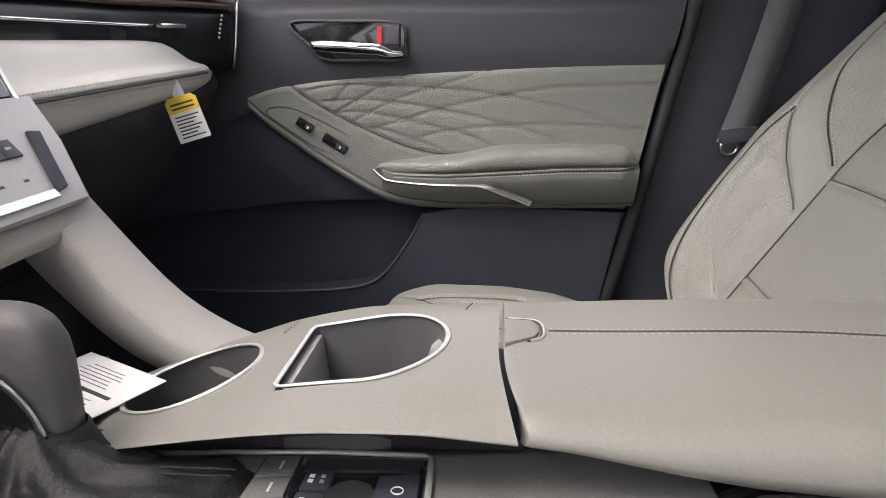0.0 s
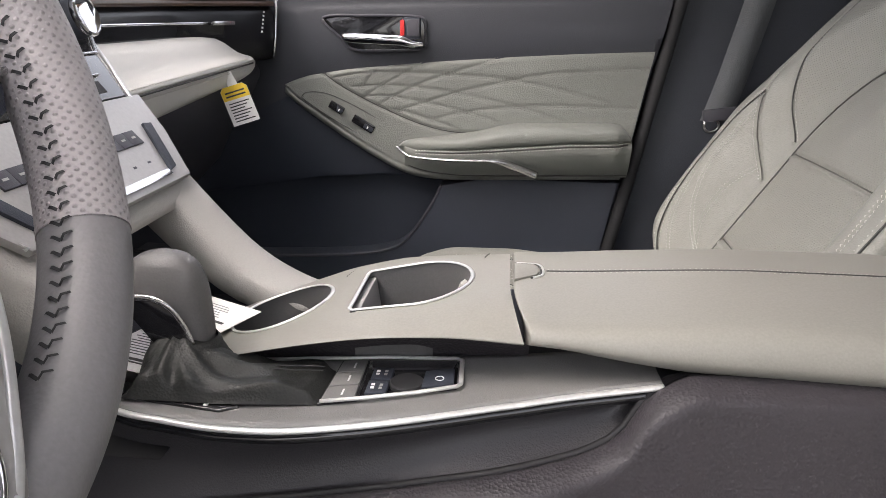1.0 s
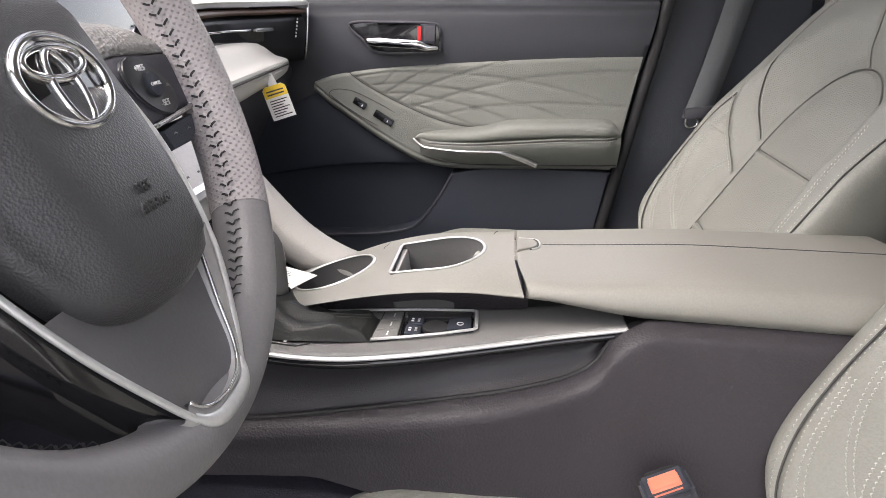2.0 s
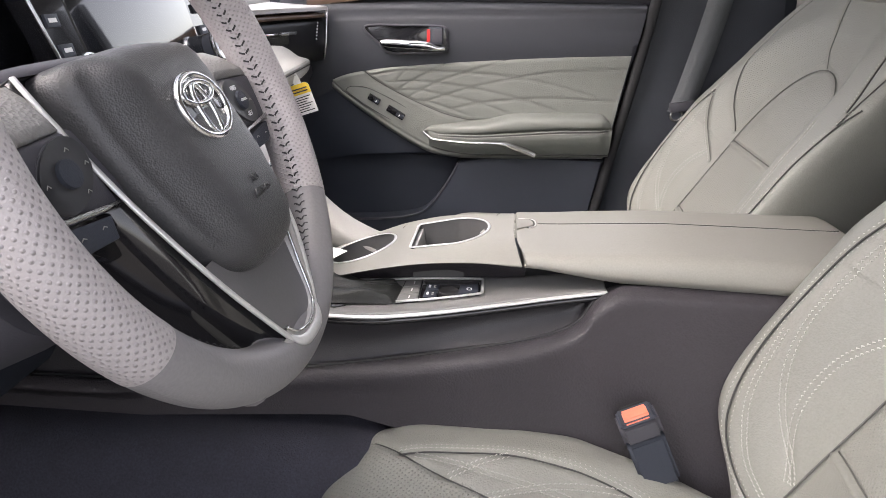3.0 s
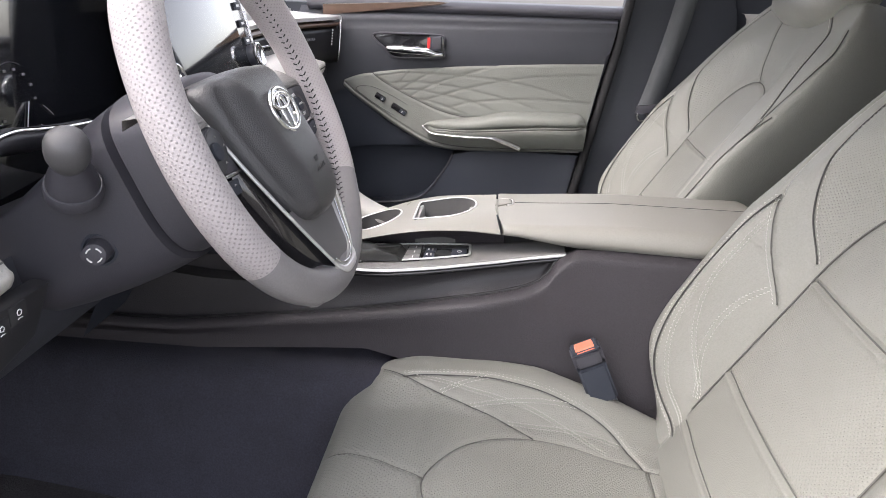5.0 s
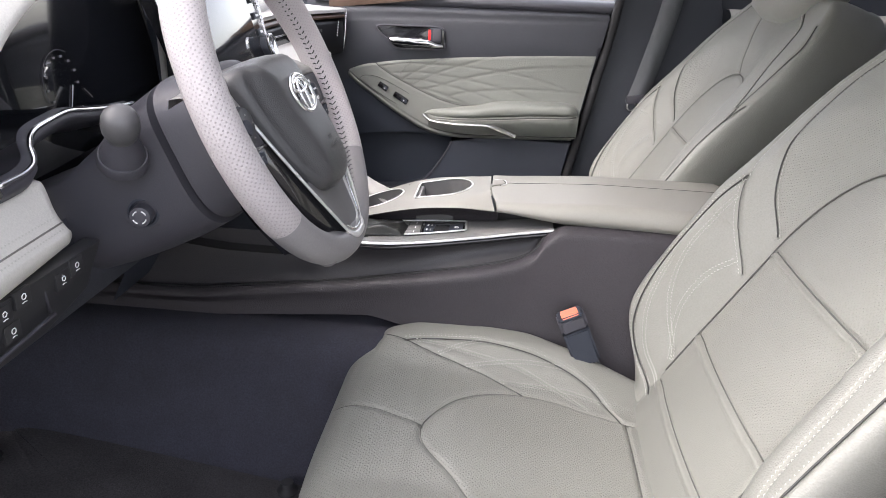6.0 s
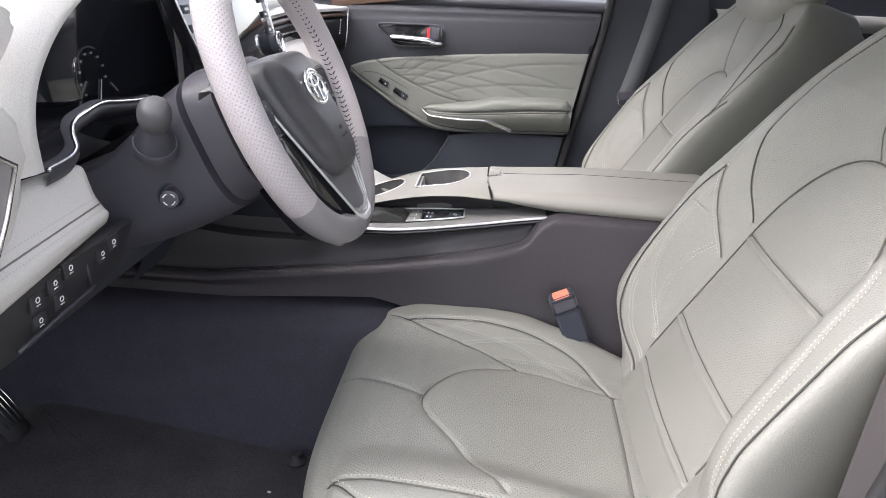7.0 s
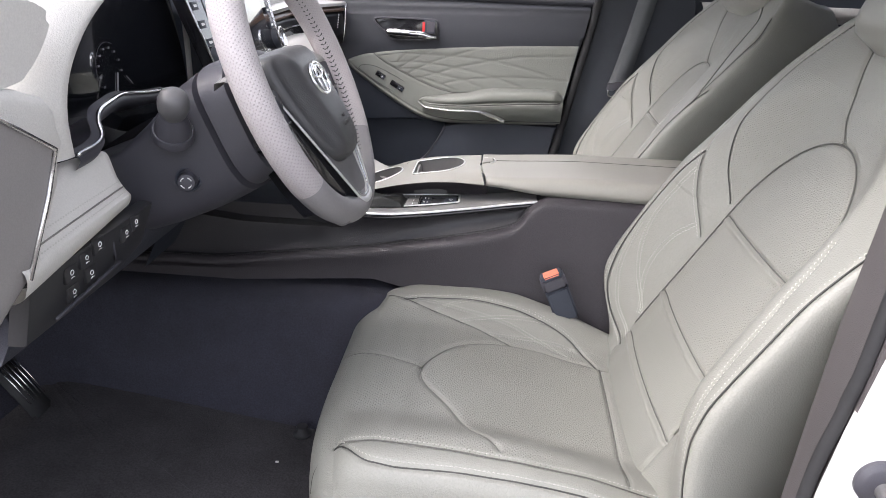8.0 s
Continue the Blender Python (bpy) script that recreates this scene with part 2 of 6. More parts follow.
def slab(name, outline, mat, place, depth, parent=None, label="", bevel=0.003, segments=2, inset=0.0):
    """A plate with the given outline [(a, b)]; place(a, b, d) gives the point at height d over the plate's back; the front is at depth."""
    bm = bmesh.new()
    n = len(outline)
    front = [bm.verts.new(place(a, b, depth)) for a, b in outline]
    back = [bm.verts.new(place(a, b, 0.0)) for a, b in outline]
    top = bm.faces.new(front)
    bm.faces.new(back[::-1])
    for i in range(n):
        bm.faces.new((front[i], back[i], back[(i + 1) % n], front[(i + 1) % n]))
    if bevel > 0:
        bmesh.ops.bevel(bm, geom=list(top.edges), offset=bevel, segments=segments, profile=0.6, affect="EDGES")
    return sharp(part(name, bm, mat, parent, label), 40)


def lathe(name, profile, origin, axis, mat, parent=None, label="", n=32):
    """A turned body: profile [(radius, along)] round the axis from origin."""
    axis = Vector(axis).normalized()
    q = axis.to_track_quat("Z", "Y").to_matrix()
    pts = []
    for r, h in profile:
        pts.append([Vector(origin) + q @ Vector((max(r, 1e-5) * math.cos(a), max(r, 1e-5) * math.sin(a), h)) for a in np.linspace(0, 2 * np.pi, n, endpoint=False)])
    return sharp(grid(name, [[tuple(v) for v in row] for row in pts], mat, parent, label, close_u=True, caps=True), 40)


def dashes(name, lines, mat, parent, label="", length=0.0042, gap=0.0028, width=0.0009, lift=0.0004, start=0.0):
    """Rows of stitches: lines of (points, normals); each stitch a small rounded bar along the line."""
    verts, faces = [], []
    for pts, nor in lines:
        pts, nor = np.array(pts, float), np.array(nor, float)
        seg = np.linalg.norm(np.diff(pts, axis=0), axis=1)
        run = np.r_[0, np.cumsum(seg)]
        total = run[-1]
        for s in np.arange(start, total - length, length + gap):
            a = np.array([np.interp(s, run, pts[:, k]) for k in range(3)])
            b = np.array([np.interp(s + length, run, pts[:, k]) for k in range(3)])
            n = np.array([np.interp(s, run, nor[:, k]) for k in range(3)])
            n /= np.linalg.norm(n) + 1e-9
            d = (b - a) / (np.linalg.norm(b - a) + 1e-9)
            w = np.cross(d, n) * width
            i = len(verts)
            m = (a + b) / 2
            up = n * (lift + width)
            verts += [tuple(a - w - n * 0.0008), tuple(a + w - n * 0.0008), tuple(m + w + up * 0.6), tuple(m - w + up * 0.6), tuple(b + w - n * 0.0008), tuple(b - w - n * 0.0008), tuple(m + up)]
            faces += [(i, i + 1, i + 2, i + 6, i + 3), (i + 3, i + 6, i + 2, i + 4, i + 5)]
    mesh = bpy.data.meshes.new(name)
    mesh.from_pydata(verts, [], faces)
    mesh.update()
    return tagged(put(name, mesh, mat, parent, label, smooth=True), kind="stuff")


def writing(name, text, size, matrix, mat, parent, depth=0.0003):
    c = bpy.data.curves.new(name, "FONT")
    c.body, c.size, c.extrude, c.align_x, c.align_y = text, size, depth, "CENTER", "CENTER"
    tmp = bpy.data.objects.new("tmp", c)
    mesh = bpy.data.meshes.new_from_object(tmp)
    bpy.data.objects.remove(tmp)
    mesh.transform(matrix)
    return put(name, mesh, mat, parent, smooth=False)


def smooth(x):
    x = np.clip(x, 0, 1)
    return x * x * (3 - 2 * x)


def near_line(a, b, line):
    """Distance of the points (a, b) from a bent line."""
    best = np.full(np.shape(a), 9.0)
    line = np.array(line, float)
    for (x0, y0), (x1, y1) in zip(line[:-1], line[1:]):
        dx, dy = x1 - x0, y1 - y0
        t = np.clip(((a - x0) * dx + (b - y0) * dy) / (dx * dx + dy * dy + 1e-12), 0, 1)
        best = np.minimum(best, np.hypot(a - x0 - t * dx, b - y0 - t * dy))
    return best


def table(xs, zs, blur=0.008):
    """A soft curve through a table of values."""
    x = np.linspace(xs[0], xs[-1], 800)
    z = np.interp(x, xs, zs)
    n = max(1, int(blur / (x[1] - x[0])))
    w = np.hanning(2 * n + 3)[1:-1]
    z = np.convolve(np.pad(z, n, mode="reflect", reflect_type="odd"), w / w.sum(), "valid")
    return lambda q: np.interp(q, x, z)


# ---- the shell of the car ----
ground = tagged(grid("ground", [[(x, y, 0.0) for x in np.linspace(-400, 400, 9)] for y in np.linspace(-400, 400, 9)], asphalt), "pale worn concrete ground around the car", "ground", kind="structure")
ground.data.update()



def floor_height(x, y):
    """Carpet: flat wells either side of the tunnel, rising to the firewall."""
    z = 0.33 + (0.22 - 0.13 * smooth((x - 0.03) / 0.10)) * smooth((0.27 - abs(y)) / 0.09)
    z += 0.42 * smooth((-0.62 - x) / 0.35)
    z += 0.10 * smooth((abs(y) - 0.62) / 0.08)
    return z


tagged(grid("floor", [[(x, y, floor_height(x, y)) for x in np.linspace(-1.05, 1.9, 90)] for y in np.linspace(-0.72, 0.75, 60)], carpet),
       "dark navy carpet covering the footwells and tunnel", "floor", kind="structure")

# firewall, roof, rear and far side close the cabin; the driver's doorway is open
box("wall_front", (0.04, 1.5, 0.75), (-1.05, 0.0, 0.62), plastic_dark, label="dark firewall behind the dashboard", bevel=0.0)["kind"] = "structure"
# rear walls and roof also cover the rear windows, added to keep light out
box("wall_rear", (0.05, 1.5, 1.0), (1.92, 0.0, 0.82), plastic_dark, label="plain dark wall shutting out light at the cabin rear", bevel=0.0)["kind"] = "structure"
roof = grid("ceiling", [[(x, y, 1.43 - 0.10 * (y / 0.7) ** 2 - 0.06 * ((x - 0.7) / 0.8) ** 2 + dz) for x in np.linspace(-0.02, 1.95, 24)] for dz, ys in ((0, np.linspace(-0.66, 0.66, 20)), (0.04, np.linspace(0.66, -0.66, 20))) for y in ys], headliner, close_v=True)
tagged(roof, "light grey cloth headliner run back over the rear window against light", "ceiling", kind="structure")
for sy, nm in ((1, "wall_right"), (-1, "wall_left")):
    x0 = 0.52
    w = box(nm, (1.95 - x0, 0.05, 1.0), ((1.95 + x0) / 2, sy * 0.80, 0.82), plastic_dark if sy > 0 else white_paint, bevel=0.005)
    tagged(w, "plain dark cabin side in place of the tinted rear windows" if sy > 0 else "white painted car side closed up where the rear window would be", "wall", kind="structure")

rear_door = thing("door_2", (1.0, 0.77, 0.36), "closed rear door with dark trim and a grey window ledge", "door", kind="structure")
grid("upper_panel", [[(x, y, z) for x in np.linspace(0.575, 1.55, 12)] for y, z in ((0.735, 0.40), (0.728, 0.70), (0.722, 0.80), (0.720, 0.90), (0.728, 0.955), (0.742, 0.975))], pillar_plastic, rear_door, "dark soft rear door trim")
grid("window_sill", [[(x, y, z) for x in np.linspace(0.575, 1.55, 12)] for y, z in ((0.742, 0.968), (0.726, 0.985), (0.728, 1.000), (0.75, 1.010), (0.775, 1.010))], headliner, rear_door, "pale grey rear window ledge")

for sy, nm in ((1, "wall_kick_right"), (-1, "wall_kick_left")):
    w = box(nm, (0.36, 0.05, 0.72), (-0.89, sy * 0.785, 0.68), plastic_dark, bevel=0.01)
    tagged(w, "dark kick panel at the front of the footwell", "wall", kind="structure")

# pillars
for sy in (1, -1):
    tube("trim", curve([(-0.98, sy * 0.72, 1.0), (-0.45, sy * 0.68, 1.25), (-0.02, sy * 0.63, 1.36), (0.6, sy * 0.61, 1.375), (1.5, sy * 0.60, 1.28), (1.9, sy * 0.62, 1.0)], 40), 0.045, headliner,
         label="grey windscreen pillar and roof rail trim")["kind"] = "structure"

pillar = thing("pillar_trim", (0.40, 0.74, 0.33), "dark grey plastic centre pillar trim with seat belt slot", "pillar", kind="structure")
slab("trim_panel", [(0.225, 0.34), (0.21, 0.52), (0.258, 0.76), (0.305, 1.0), (0.34, 1.36), (0.46, 1.36), (0.56, 1.0), (0.60, 0.34)], pillar_plastic, lambda a, b, d: (a, 0.80 - d, b), 0.065, pillar, bevel=0.012)
tube("weatherstrip", curve([(0.165, 0.715, 0.34), (0.212, 0.718, 0.52), (0.262, 0.72, 0.76), (0.305, 0.72, 0.985), (0.345, 0.70, 1.3)], 40), 0.011, rubber, pillar, "black rubber door seal")

pillar2 = thing("pillar_trim", (0.50, -0.74, 0.33), "dark centre pillar trim beside the driver seat with white jamb", "pillar", kind="structure")
slab("trim_panel", [(0.372, 0.36), (0.386, 0.60), (0.391, 0.70), (0.397, 0.80), (0.406, 0.90), (0.445, 1.36), (0.52, 1.36), (0.52, 0.90), (0.51, 0.36)], pillar_brown, lambda a, b, d: (a, -0.66 - d, b), 0.048, pillar2, bevel=0.014, segments=4)
slab("outer_flange", [(0.370, 0.36), (0.381, 0.637), (0.394, 0.745), (0.404, 0.85), (0.445, 1.30), (0.56, 1.30), (0.53, 0.36)], pillar_brown, lambda a, b, d: (a, -0.71 - d, b), 0.020, pillar2, "brown-grey flange of the pillar trim", bevel=0.006, segments=3)
tube("weatherstrip", curve([(0.366, -0.716, 0.36), (0.3765, -0.718, 0.65), (0.389, -0.719, 0.745), (0.400, -0.720, 0.85), (0.44, -0.70, 1.30)], 40), 0.0065, rubber, pillar2, "black rubber door seal")
slab("jamb", [(0.372, 0.30), (0.382, 0.66), (0.391, 0.73), (0.402, 0.795), (0.43, 0.95), (0.50, 1.36), (0.62, 1.36), (0.62, 0.30)], white_paint, lambda a, b, d: (a, -0.725 - d, b), 0.035, pillar2, "white painted metal door jamb", bevel=0.008, segments=3)
striker = thing("door_striker", (0.408, -0.762, 0.707), "dark metal door latch striker bolt", "striker")
lathe("plate", [(0.021, -0.012), (0.021, 0.004), (0.017, 0.007), (0.015, 0.008)], (0.410, -0.760, 0.706), (0, -1, 0), plastic_grey, striker)
lathe("pin", [(0.008, 0), (0.008, 0.014), (0.012, 0.015), (0.012, 0.024), (0.009, 0.028), (0.003, 0.029)], (0.412, -0.766, 0.702), (0, -1, 0), stalk_plastic, striker)
box("trim", (1.25, 0.10, 0.09), (-0.20, -0.745, 0.37), plastic_dark, label="dark scuff plate on the door sill", bevel=0.012)["kind"] = "structure"

# glass
wind = [[(x, y, z + 0.03 * (1 - (y / 0.7) ** 2)) for y in np.linspace(-0.70, 0.70, 12)] for x, z in ((-0.97, 1.0), (-0.5, 1.22), (-0.03, 1.39))]
pane = grid("window_1", wind, glass)
pane.visible_shadow = False
tagged(pane, "clear windscreen glass above the dashboard", "window", kind="structure")
m = pane.modifiers.new("thick", "SOLIDIFY")
m.thickness = 0.005

# ---- passenger door ----
door = thing("door_1", (0.0, 0.74, 0.36), "closed passenger door with quilted grey leather trim", "door", kind="structure")


def on_door(a, b, d):
    return (a, 0.765 - d, b)


def rear_edge(z):
    return np.interp(z, [0.34, 0.52, 0.76, 0.985], [0.160, 0.202, 0.250, 0.293])


slab("core", [(-0.72, 0.36), (-0.72, 1.0), (0.333, 1.0), (0.29, 0.76), (0.242, 0.52), (0.205, 0.36)], plastic_dark, lambda a, b, d: (a, 0.82 - d, b), 0.055, door, bevel=0.004)
TOPX, TOPZ = [-0.45, -0.365, -0.316, -0.232, -0.088, 0.045, 0.16, 0.28], [0.785, 0.827, 0.848, 0.862, 0.876, 0.886, 0.893, 0.898]
BOTX, BOTZ = [-0.366, -0.34, -0.278, -0.214, -0.146, -0.107, -0.043, 0.14, 0.25], [0.822, 0.794, 0.754, 0.716, 0.682, 0.669, 0.664, 0.669, 0.673]


def smooth_interp(x, xs, zs):
    k = np.array([-0.02, -0.01, 0, 0.01, 0.02])
    return np.mean([np.interp(np.asarray(x) + q, xs, zs) for q in k], axis=0)


def trim_top(x):
    return smooth_interp(x, TOPX, TOPZ)


def trim_low(x):
    return smooth_interp(x, BOTX, BOTZ)


xs = np.linspace(-0.46, 0.29, 60)
upper = []
for k, v in enumerate(np.linspace(0, 1, 26)):
    row = []
    for x in xs:
        lo, hi = trim_top(min(x, 0.28)) - 0.03, 0.993
        z = lo + v * (hi - lo)
        xr = min(x, rear_edge(z) - 0.001)
        y = 0.722 - 0.012 * math.sin(math.pi * v) + 0.03 * smooth((v - 0.90) / 0.1)
        y += 0.004 * math.exp(-((z - (0.958 + 0.02 * (x + 0.36))) / 0.004) ** 2)
        row.append((xr, y, z))
    upper.append(row)
grid("upper_panel", upper, plastic_door, door, "dark grey soft upper panel")
grid("window_sill", [[(x, y, z) for x in np.linspace(-0.44, 0.31, 20)] for y, z in ((0.745, 0.985), (0.728, 0.996), (0.730, 1.004), (0.75, 1.012), (0.80, 1.015), (0.82, 0.99))], plastic_grey, door, "grey window ledge")
slab("wood_strip", [(-0.40, 0.972), (-0.36, 0.978), (-0.12, 1.006), (-0.10, 1.012), (-0.14, 1.013), (-0.40, 0.998)], wood, lambda a, b, d: (a, 0.728 - d, b), 0.006, door, "brown open-pore wood strip", bevel=0.002)

# the quilted insert
QUILT = [[(-0.262, 0.839), (-0.203, 0.849), (-0.145, 0.849), (-0.063, 0.848), (0.039, 0.840), (0.128, 0.824), (0.20, 0.805)],
         [(-0.233, 0.824), (-0.178, 0.828), (-0.12, 0.825), (-0.054, 0.817), (0.053, 0.796), (0.131, 0.772)],
         [(-0.208, 0.808), (-0.179, 0.81), (-0.145, 0.807), (-0.037, 0.787), (0.034, 0.764)], [(-0.162, 0.789), (-0.128, 0.782), (-0.087, 0.77), (-0.049, 0.757)],
         [(-0.216, 0.824), (-0.192, 0.851)], [(-0.212, 0.808), (-0.162, 0.838), (-0.108, 0.866)], [(-0.189, 0.794), (-0.128, 0.826), (-0.071, 0.847), (0.021, 0.876)],
         [(-0.158, 0.785), (-0.103, 0.802), (-0.054, 0.818), (0.039, 0.840), (0.126, 0.854), (0.262, 0.862)], [(-0.095, 0.772), (-0.037, 0.787), (0.053, 0.797), (0.13, 0.800), (0.245, 0.797)]]
BORDER = [(-0.286, 0.850), (-0.254, 0.827), (-0.212, 0.805), (-0.17, 0.786), (-0.112, 0.764), (-0.061, 0.753), (-0.015, 0.752)]
nu, nv = 210, 76
U, V = np.meshgrid(np.linspace(0, 1, nu), np.linspace(0, 1, nv))
X = -0.358 + U * 0.632
lo, hi = trim_low(X), trim_top(X) - 0.002
Z = lo + V * np.maximum(hi - lo, 0.004)
X = -0.358 + U * (rear_edge(Z) - 0.006 + 0.358)
edge = np.minimum(np.minimum(V, 1 - V) * (hi - lo), U * 0.5)
D = 0.030 * np.sqrt(np.clip(1 - (1 - np.clip(edge / 0.014, 0, 1)) ** 2, 0, 1)) + 0.012 * smooth((X + 0.36) / 0.3) * smooth((0.86 - Z) / 0.15)
for line in QUILT:
    q = near_line(X, Z, curve(line, 24) if len(line) > 2 else line)
    D -= 0.0020 * np.exp(-(q / 0.0018) ** 2)
    D -= 0.0004 * np.exp(-(q / 0.006) ** 2)
q = near_line(X, Z, curve(BORDER, 30))
D -= 0.003 * np.exp(-(q / 0.0025) ** 2)
rim = V * (hi - lo)
D -= 0.0022 * np.exp(-((rim - 0.018) / 0.0018) ** 2)


def trim_depth(x, z):
    e = max(0.0, min(z - trim_low(x), trim_top(x) - z))
    return 0.030 * math.sqrt(max(0, 1 - (1 - min(e / 0.014, 1)) ** 2)) + 0.012 * float(smooth((x + 0.36) / 0.3) * smooth((0.86 - z) / 0.15))


def on_trim(x, z, lift=0.0):
    return (x, 0.742 - trim_depth(x, z) - lift, z)


insert = grid("insert", np.stack([X, 0.742 - D, Z], -1), trim_leather, door, "grey leather insert quilted in curved diamonds")
rows = []
for line in QUILT + [BORDER]:
    c = curve(line, 30) if len(line) > 2 else np.array([np.linspace(line[0][k], line[1][k], 12) for k in range(2)]).T
    t = np.gradient(c, axis=0)
    n = np.stack([-t[:, 1], t[:, 0]], 1) / (np.linalg.norm(t, axis=1)[:, None] + 1e-9)
    for s in (0.0026, -0.0026):
        cc = c + n * s
        rows.append(([on_trim(x, z, -0.0006) for x, z in cc], [(0, -1, 0)] * len(cc)))
for s in (0.0145, 0.0215):
    xx = np.linspace(-0.33, 0.225, 60)
    rows.append(([on_trim(x, trim_low(x) + s, -0.0008) for x in xx], [(0, -1, 0)] * 60))
tube("piping", [on_trim(x, trim_low(x) + 0.018, -0.0016) for x in np.linspace(-0.33, 0.235, 60)], 0.0010, seam_dark, insert, n=6)
tube("piping", [on_trim(x, z, -0.0022) for x, z in curve(BORDER, 30)], 0.0009, seam_dark, insert, n=6)
dashes("stitching", rows, thread_mid, insert, length=0.0034, gap=0.0022, width=0.0006, lift=0.0003)

# switch plate on the front of the insert
plate_line = curve([(-0.318, 0.808), (-0.305, 0.8145), (-0.271, 0.811), (-0.213, 0.785), (-0.162, 0.755), (-0.160, 0.747), (-0.173, 0.729), (-0.186, 0.728), (-0.256, 0.763), (-0.312, 0.799)], 60, closed=True)
tube_line = [(a, 0.7083, b) for a, b in plate_line]
plate = slab("switch_plate", [tuple(p) for p in plate_line], trim_leather, lambda a, b, d: (a, 0.722 - d, b), 0.0135, door, "smooth grey switch plate", bevel=0.002)
tube("plate_gap", tube_line, 0.0008, seam_dark, plate, closed=True, n=6, up=(0, 1, 0))
for (cx, cz, w, h, nm) in ((-0.259, 0.789, 0.027, 0.0135, "lock_switch"), (-0.213, 0.762, 0.041, 0.0145, "window_switch")):
    ang = math.degrees(math.atan2(-0.027, 0.046))
    b0 = box(nm, (w, 0.006, h), (cx, 0.7075, cz), piano, plate, "black switch", bevel=0.002, rot=(0, -ang, 0))
    box("rocker", (w * 0.42, 0.006, h * 0.6), (cx + w * 0.22, 0.7045, cz - w * 0.15), plastic_dark, b0, bevel=0.002, rot=(0, -ang, 0))
    box("mark", (0.002, 0.0012, 0.004), (cx + w * 0.20, 0.7010, cz - w * 0.13), ink_white, b0, bevel=0.0, rot=(0, -ang, 0))

# armrest pad with the bright strip below it
def arm_reach(x):
    return 0.052 * float(smooth((x + 0.19) / 0.17)) * (1 - 0.3 * float(smooth((x - 0.21) / 0.025)))


def arm_seam(x):
    return np.interp(x, [-0.150, -0.12, 0.012, 0.133, 0.235], [0.726, 0.7195, 0.7295, 0.740, 0.744])


arm = []
for x in np.linspace(-0.150, 0.236, 60):
    top = np.interp(x, [-0.150, -0.143, -0.13, -0.017, 0.02, 0.05, 0.2, 0.222, 0.236], [0.728, 0.735, 0.739, 0.755, 0.765, 0.770, 0.774, 0.771, 0.756])
    low = float(arm_seam(x))
    mid, half = (top + low) / 2, (top - low) / 2
    arm.append([(x, 0.706 - arm_reach(x) * max(0.0, math.cos(a)) ** 0.55 if math.cos(a) > 0 else 0.716, mid + half * math.copysign(abs(math.sin(a)) ** 0.8, math.sin(a))) for a in np.linspace(-math.pi / 2, math.pi * 1.5, 32, endpoint=False)])
pad = grid("armrest", arm, trim_leather, door, "padded grey leather armrest", close_u=True, caps=True)
side_rows = []
for x in np.linspace(-0.140, 0.238, 50):
    r, zs = arm_reach(x), float(arm_seam(x))
    zl = float(trim_low(x)) + 0.010
    side_rows.append([(x, 0.704 - r * k, zs + 0.004 + (zl - zs - 0.004) * q) for q, k in ((0, 0.80), (0.1, 0.93), (0.3, 0.86), (0.55, 0.62), (0.8, 0.34), (1.0, 0.0))])
grid("armrest_side", side_rows, trim_leather, door, "grey leather armrest side")
tube("piping", [(x, 0.7035 - arm_reach(x) * 0.20, float(trim_low(x)) + 0.0155) for x in np.linspace(-0.135, 0.236, 50)], 0.0012, seam_dark, pad, n=6)
for dz in (0.0022, -0.0035):
    seam = [(x, 0.7045 - arm_reach(x) * 0.985, float(arm_seam(x)) + 0.001 + dz) for x in np.linspace(-0.12, 0.222, 60)]
    dashes("stitching", [(seam, [(0, -1, 0)] * 60)], thread_light, pad, length=0.0034, gap=0.0022, width=0.0006, lift=0.001)
tube("seam", [(x, 0.706 - arm_reach(x) * 0.97, float(arm_seam(x))) for x in np.linspace(-0.135, 0.23, 50)], 0.0012, seam_dark, pad, n=6)
strip = curve([(-0.153, 0.727), (-0.139, 0.716), (-0.123, 0.7115), (-0.061, 0.7125), (0.012, 0.715), (0.049, 0.704), (0.086, 0.689)], 50)
tube("bright_strip", [(x, 0.700 - arm_reach(x) * (0.98 - 0.30 * float(smooth((x - 0.0) / 0.085))), z) for x, z in strip], 0.0030, brushed, door, "polished metal strip", n=10, flat=0.5, up=(0, -1, 0.3), taper=[0.7 + 1.5 * float(smooth((x - 0.0) / 0.04)) for x, z in strip])

# handle
recess_line = curve([(-0.276, 0.936), (-0.20, 0.940), (-0.13, 0.940), (-0.108, 0.934), (-0.106, 0.905), (-0.110, 0.889), (-0.170, 0.885), (-0.226, 0.886), (-0.246, 0.903)], 54, closed=True)
recess = slab("handle_recess", [tuple(p) for p in recess_line], piano, lambda a, b, d: (a, 0.726 - d, b), 0.018, door, "black handle recess", bevel=0.003)
tube("rim", [(a, 0.7065, b) for a, b in recess_line], 0.0025, plastic_grey, recess, closed=True, n=6)
lever = []
for u in np.linspace(0, 1, 24):
    x = -0.243 + 0.135 * u
    h = 0.0065 + 0.002 * smooth(np.array(u / 0.15)) - 0.004 * float(smooth((u - 0.75) / 0.2))
    zc = 0.905 - 0.004 * u - 0.005 * float(smooth((u - 0.7) / 0.2))
    lever.append([(x, 0.700 - 0.006 * math.cos(a) - 0.008 * math.sin(math.pi * u), zc + h * math.sin(a)) for a in np.linspace(0, 2 * math.pi, 16, endpoint=False)])
grid("lever", lever, chrome, recess, "chrome pull lever", close_u=True, caps=True)
lock = box("lock_knob", (0.030, 0.014, 0.034), (-0.128, 0.704, 0.921), plastic_dark, recess, "black lock knob", bevel=0.004)
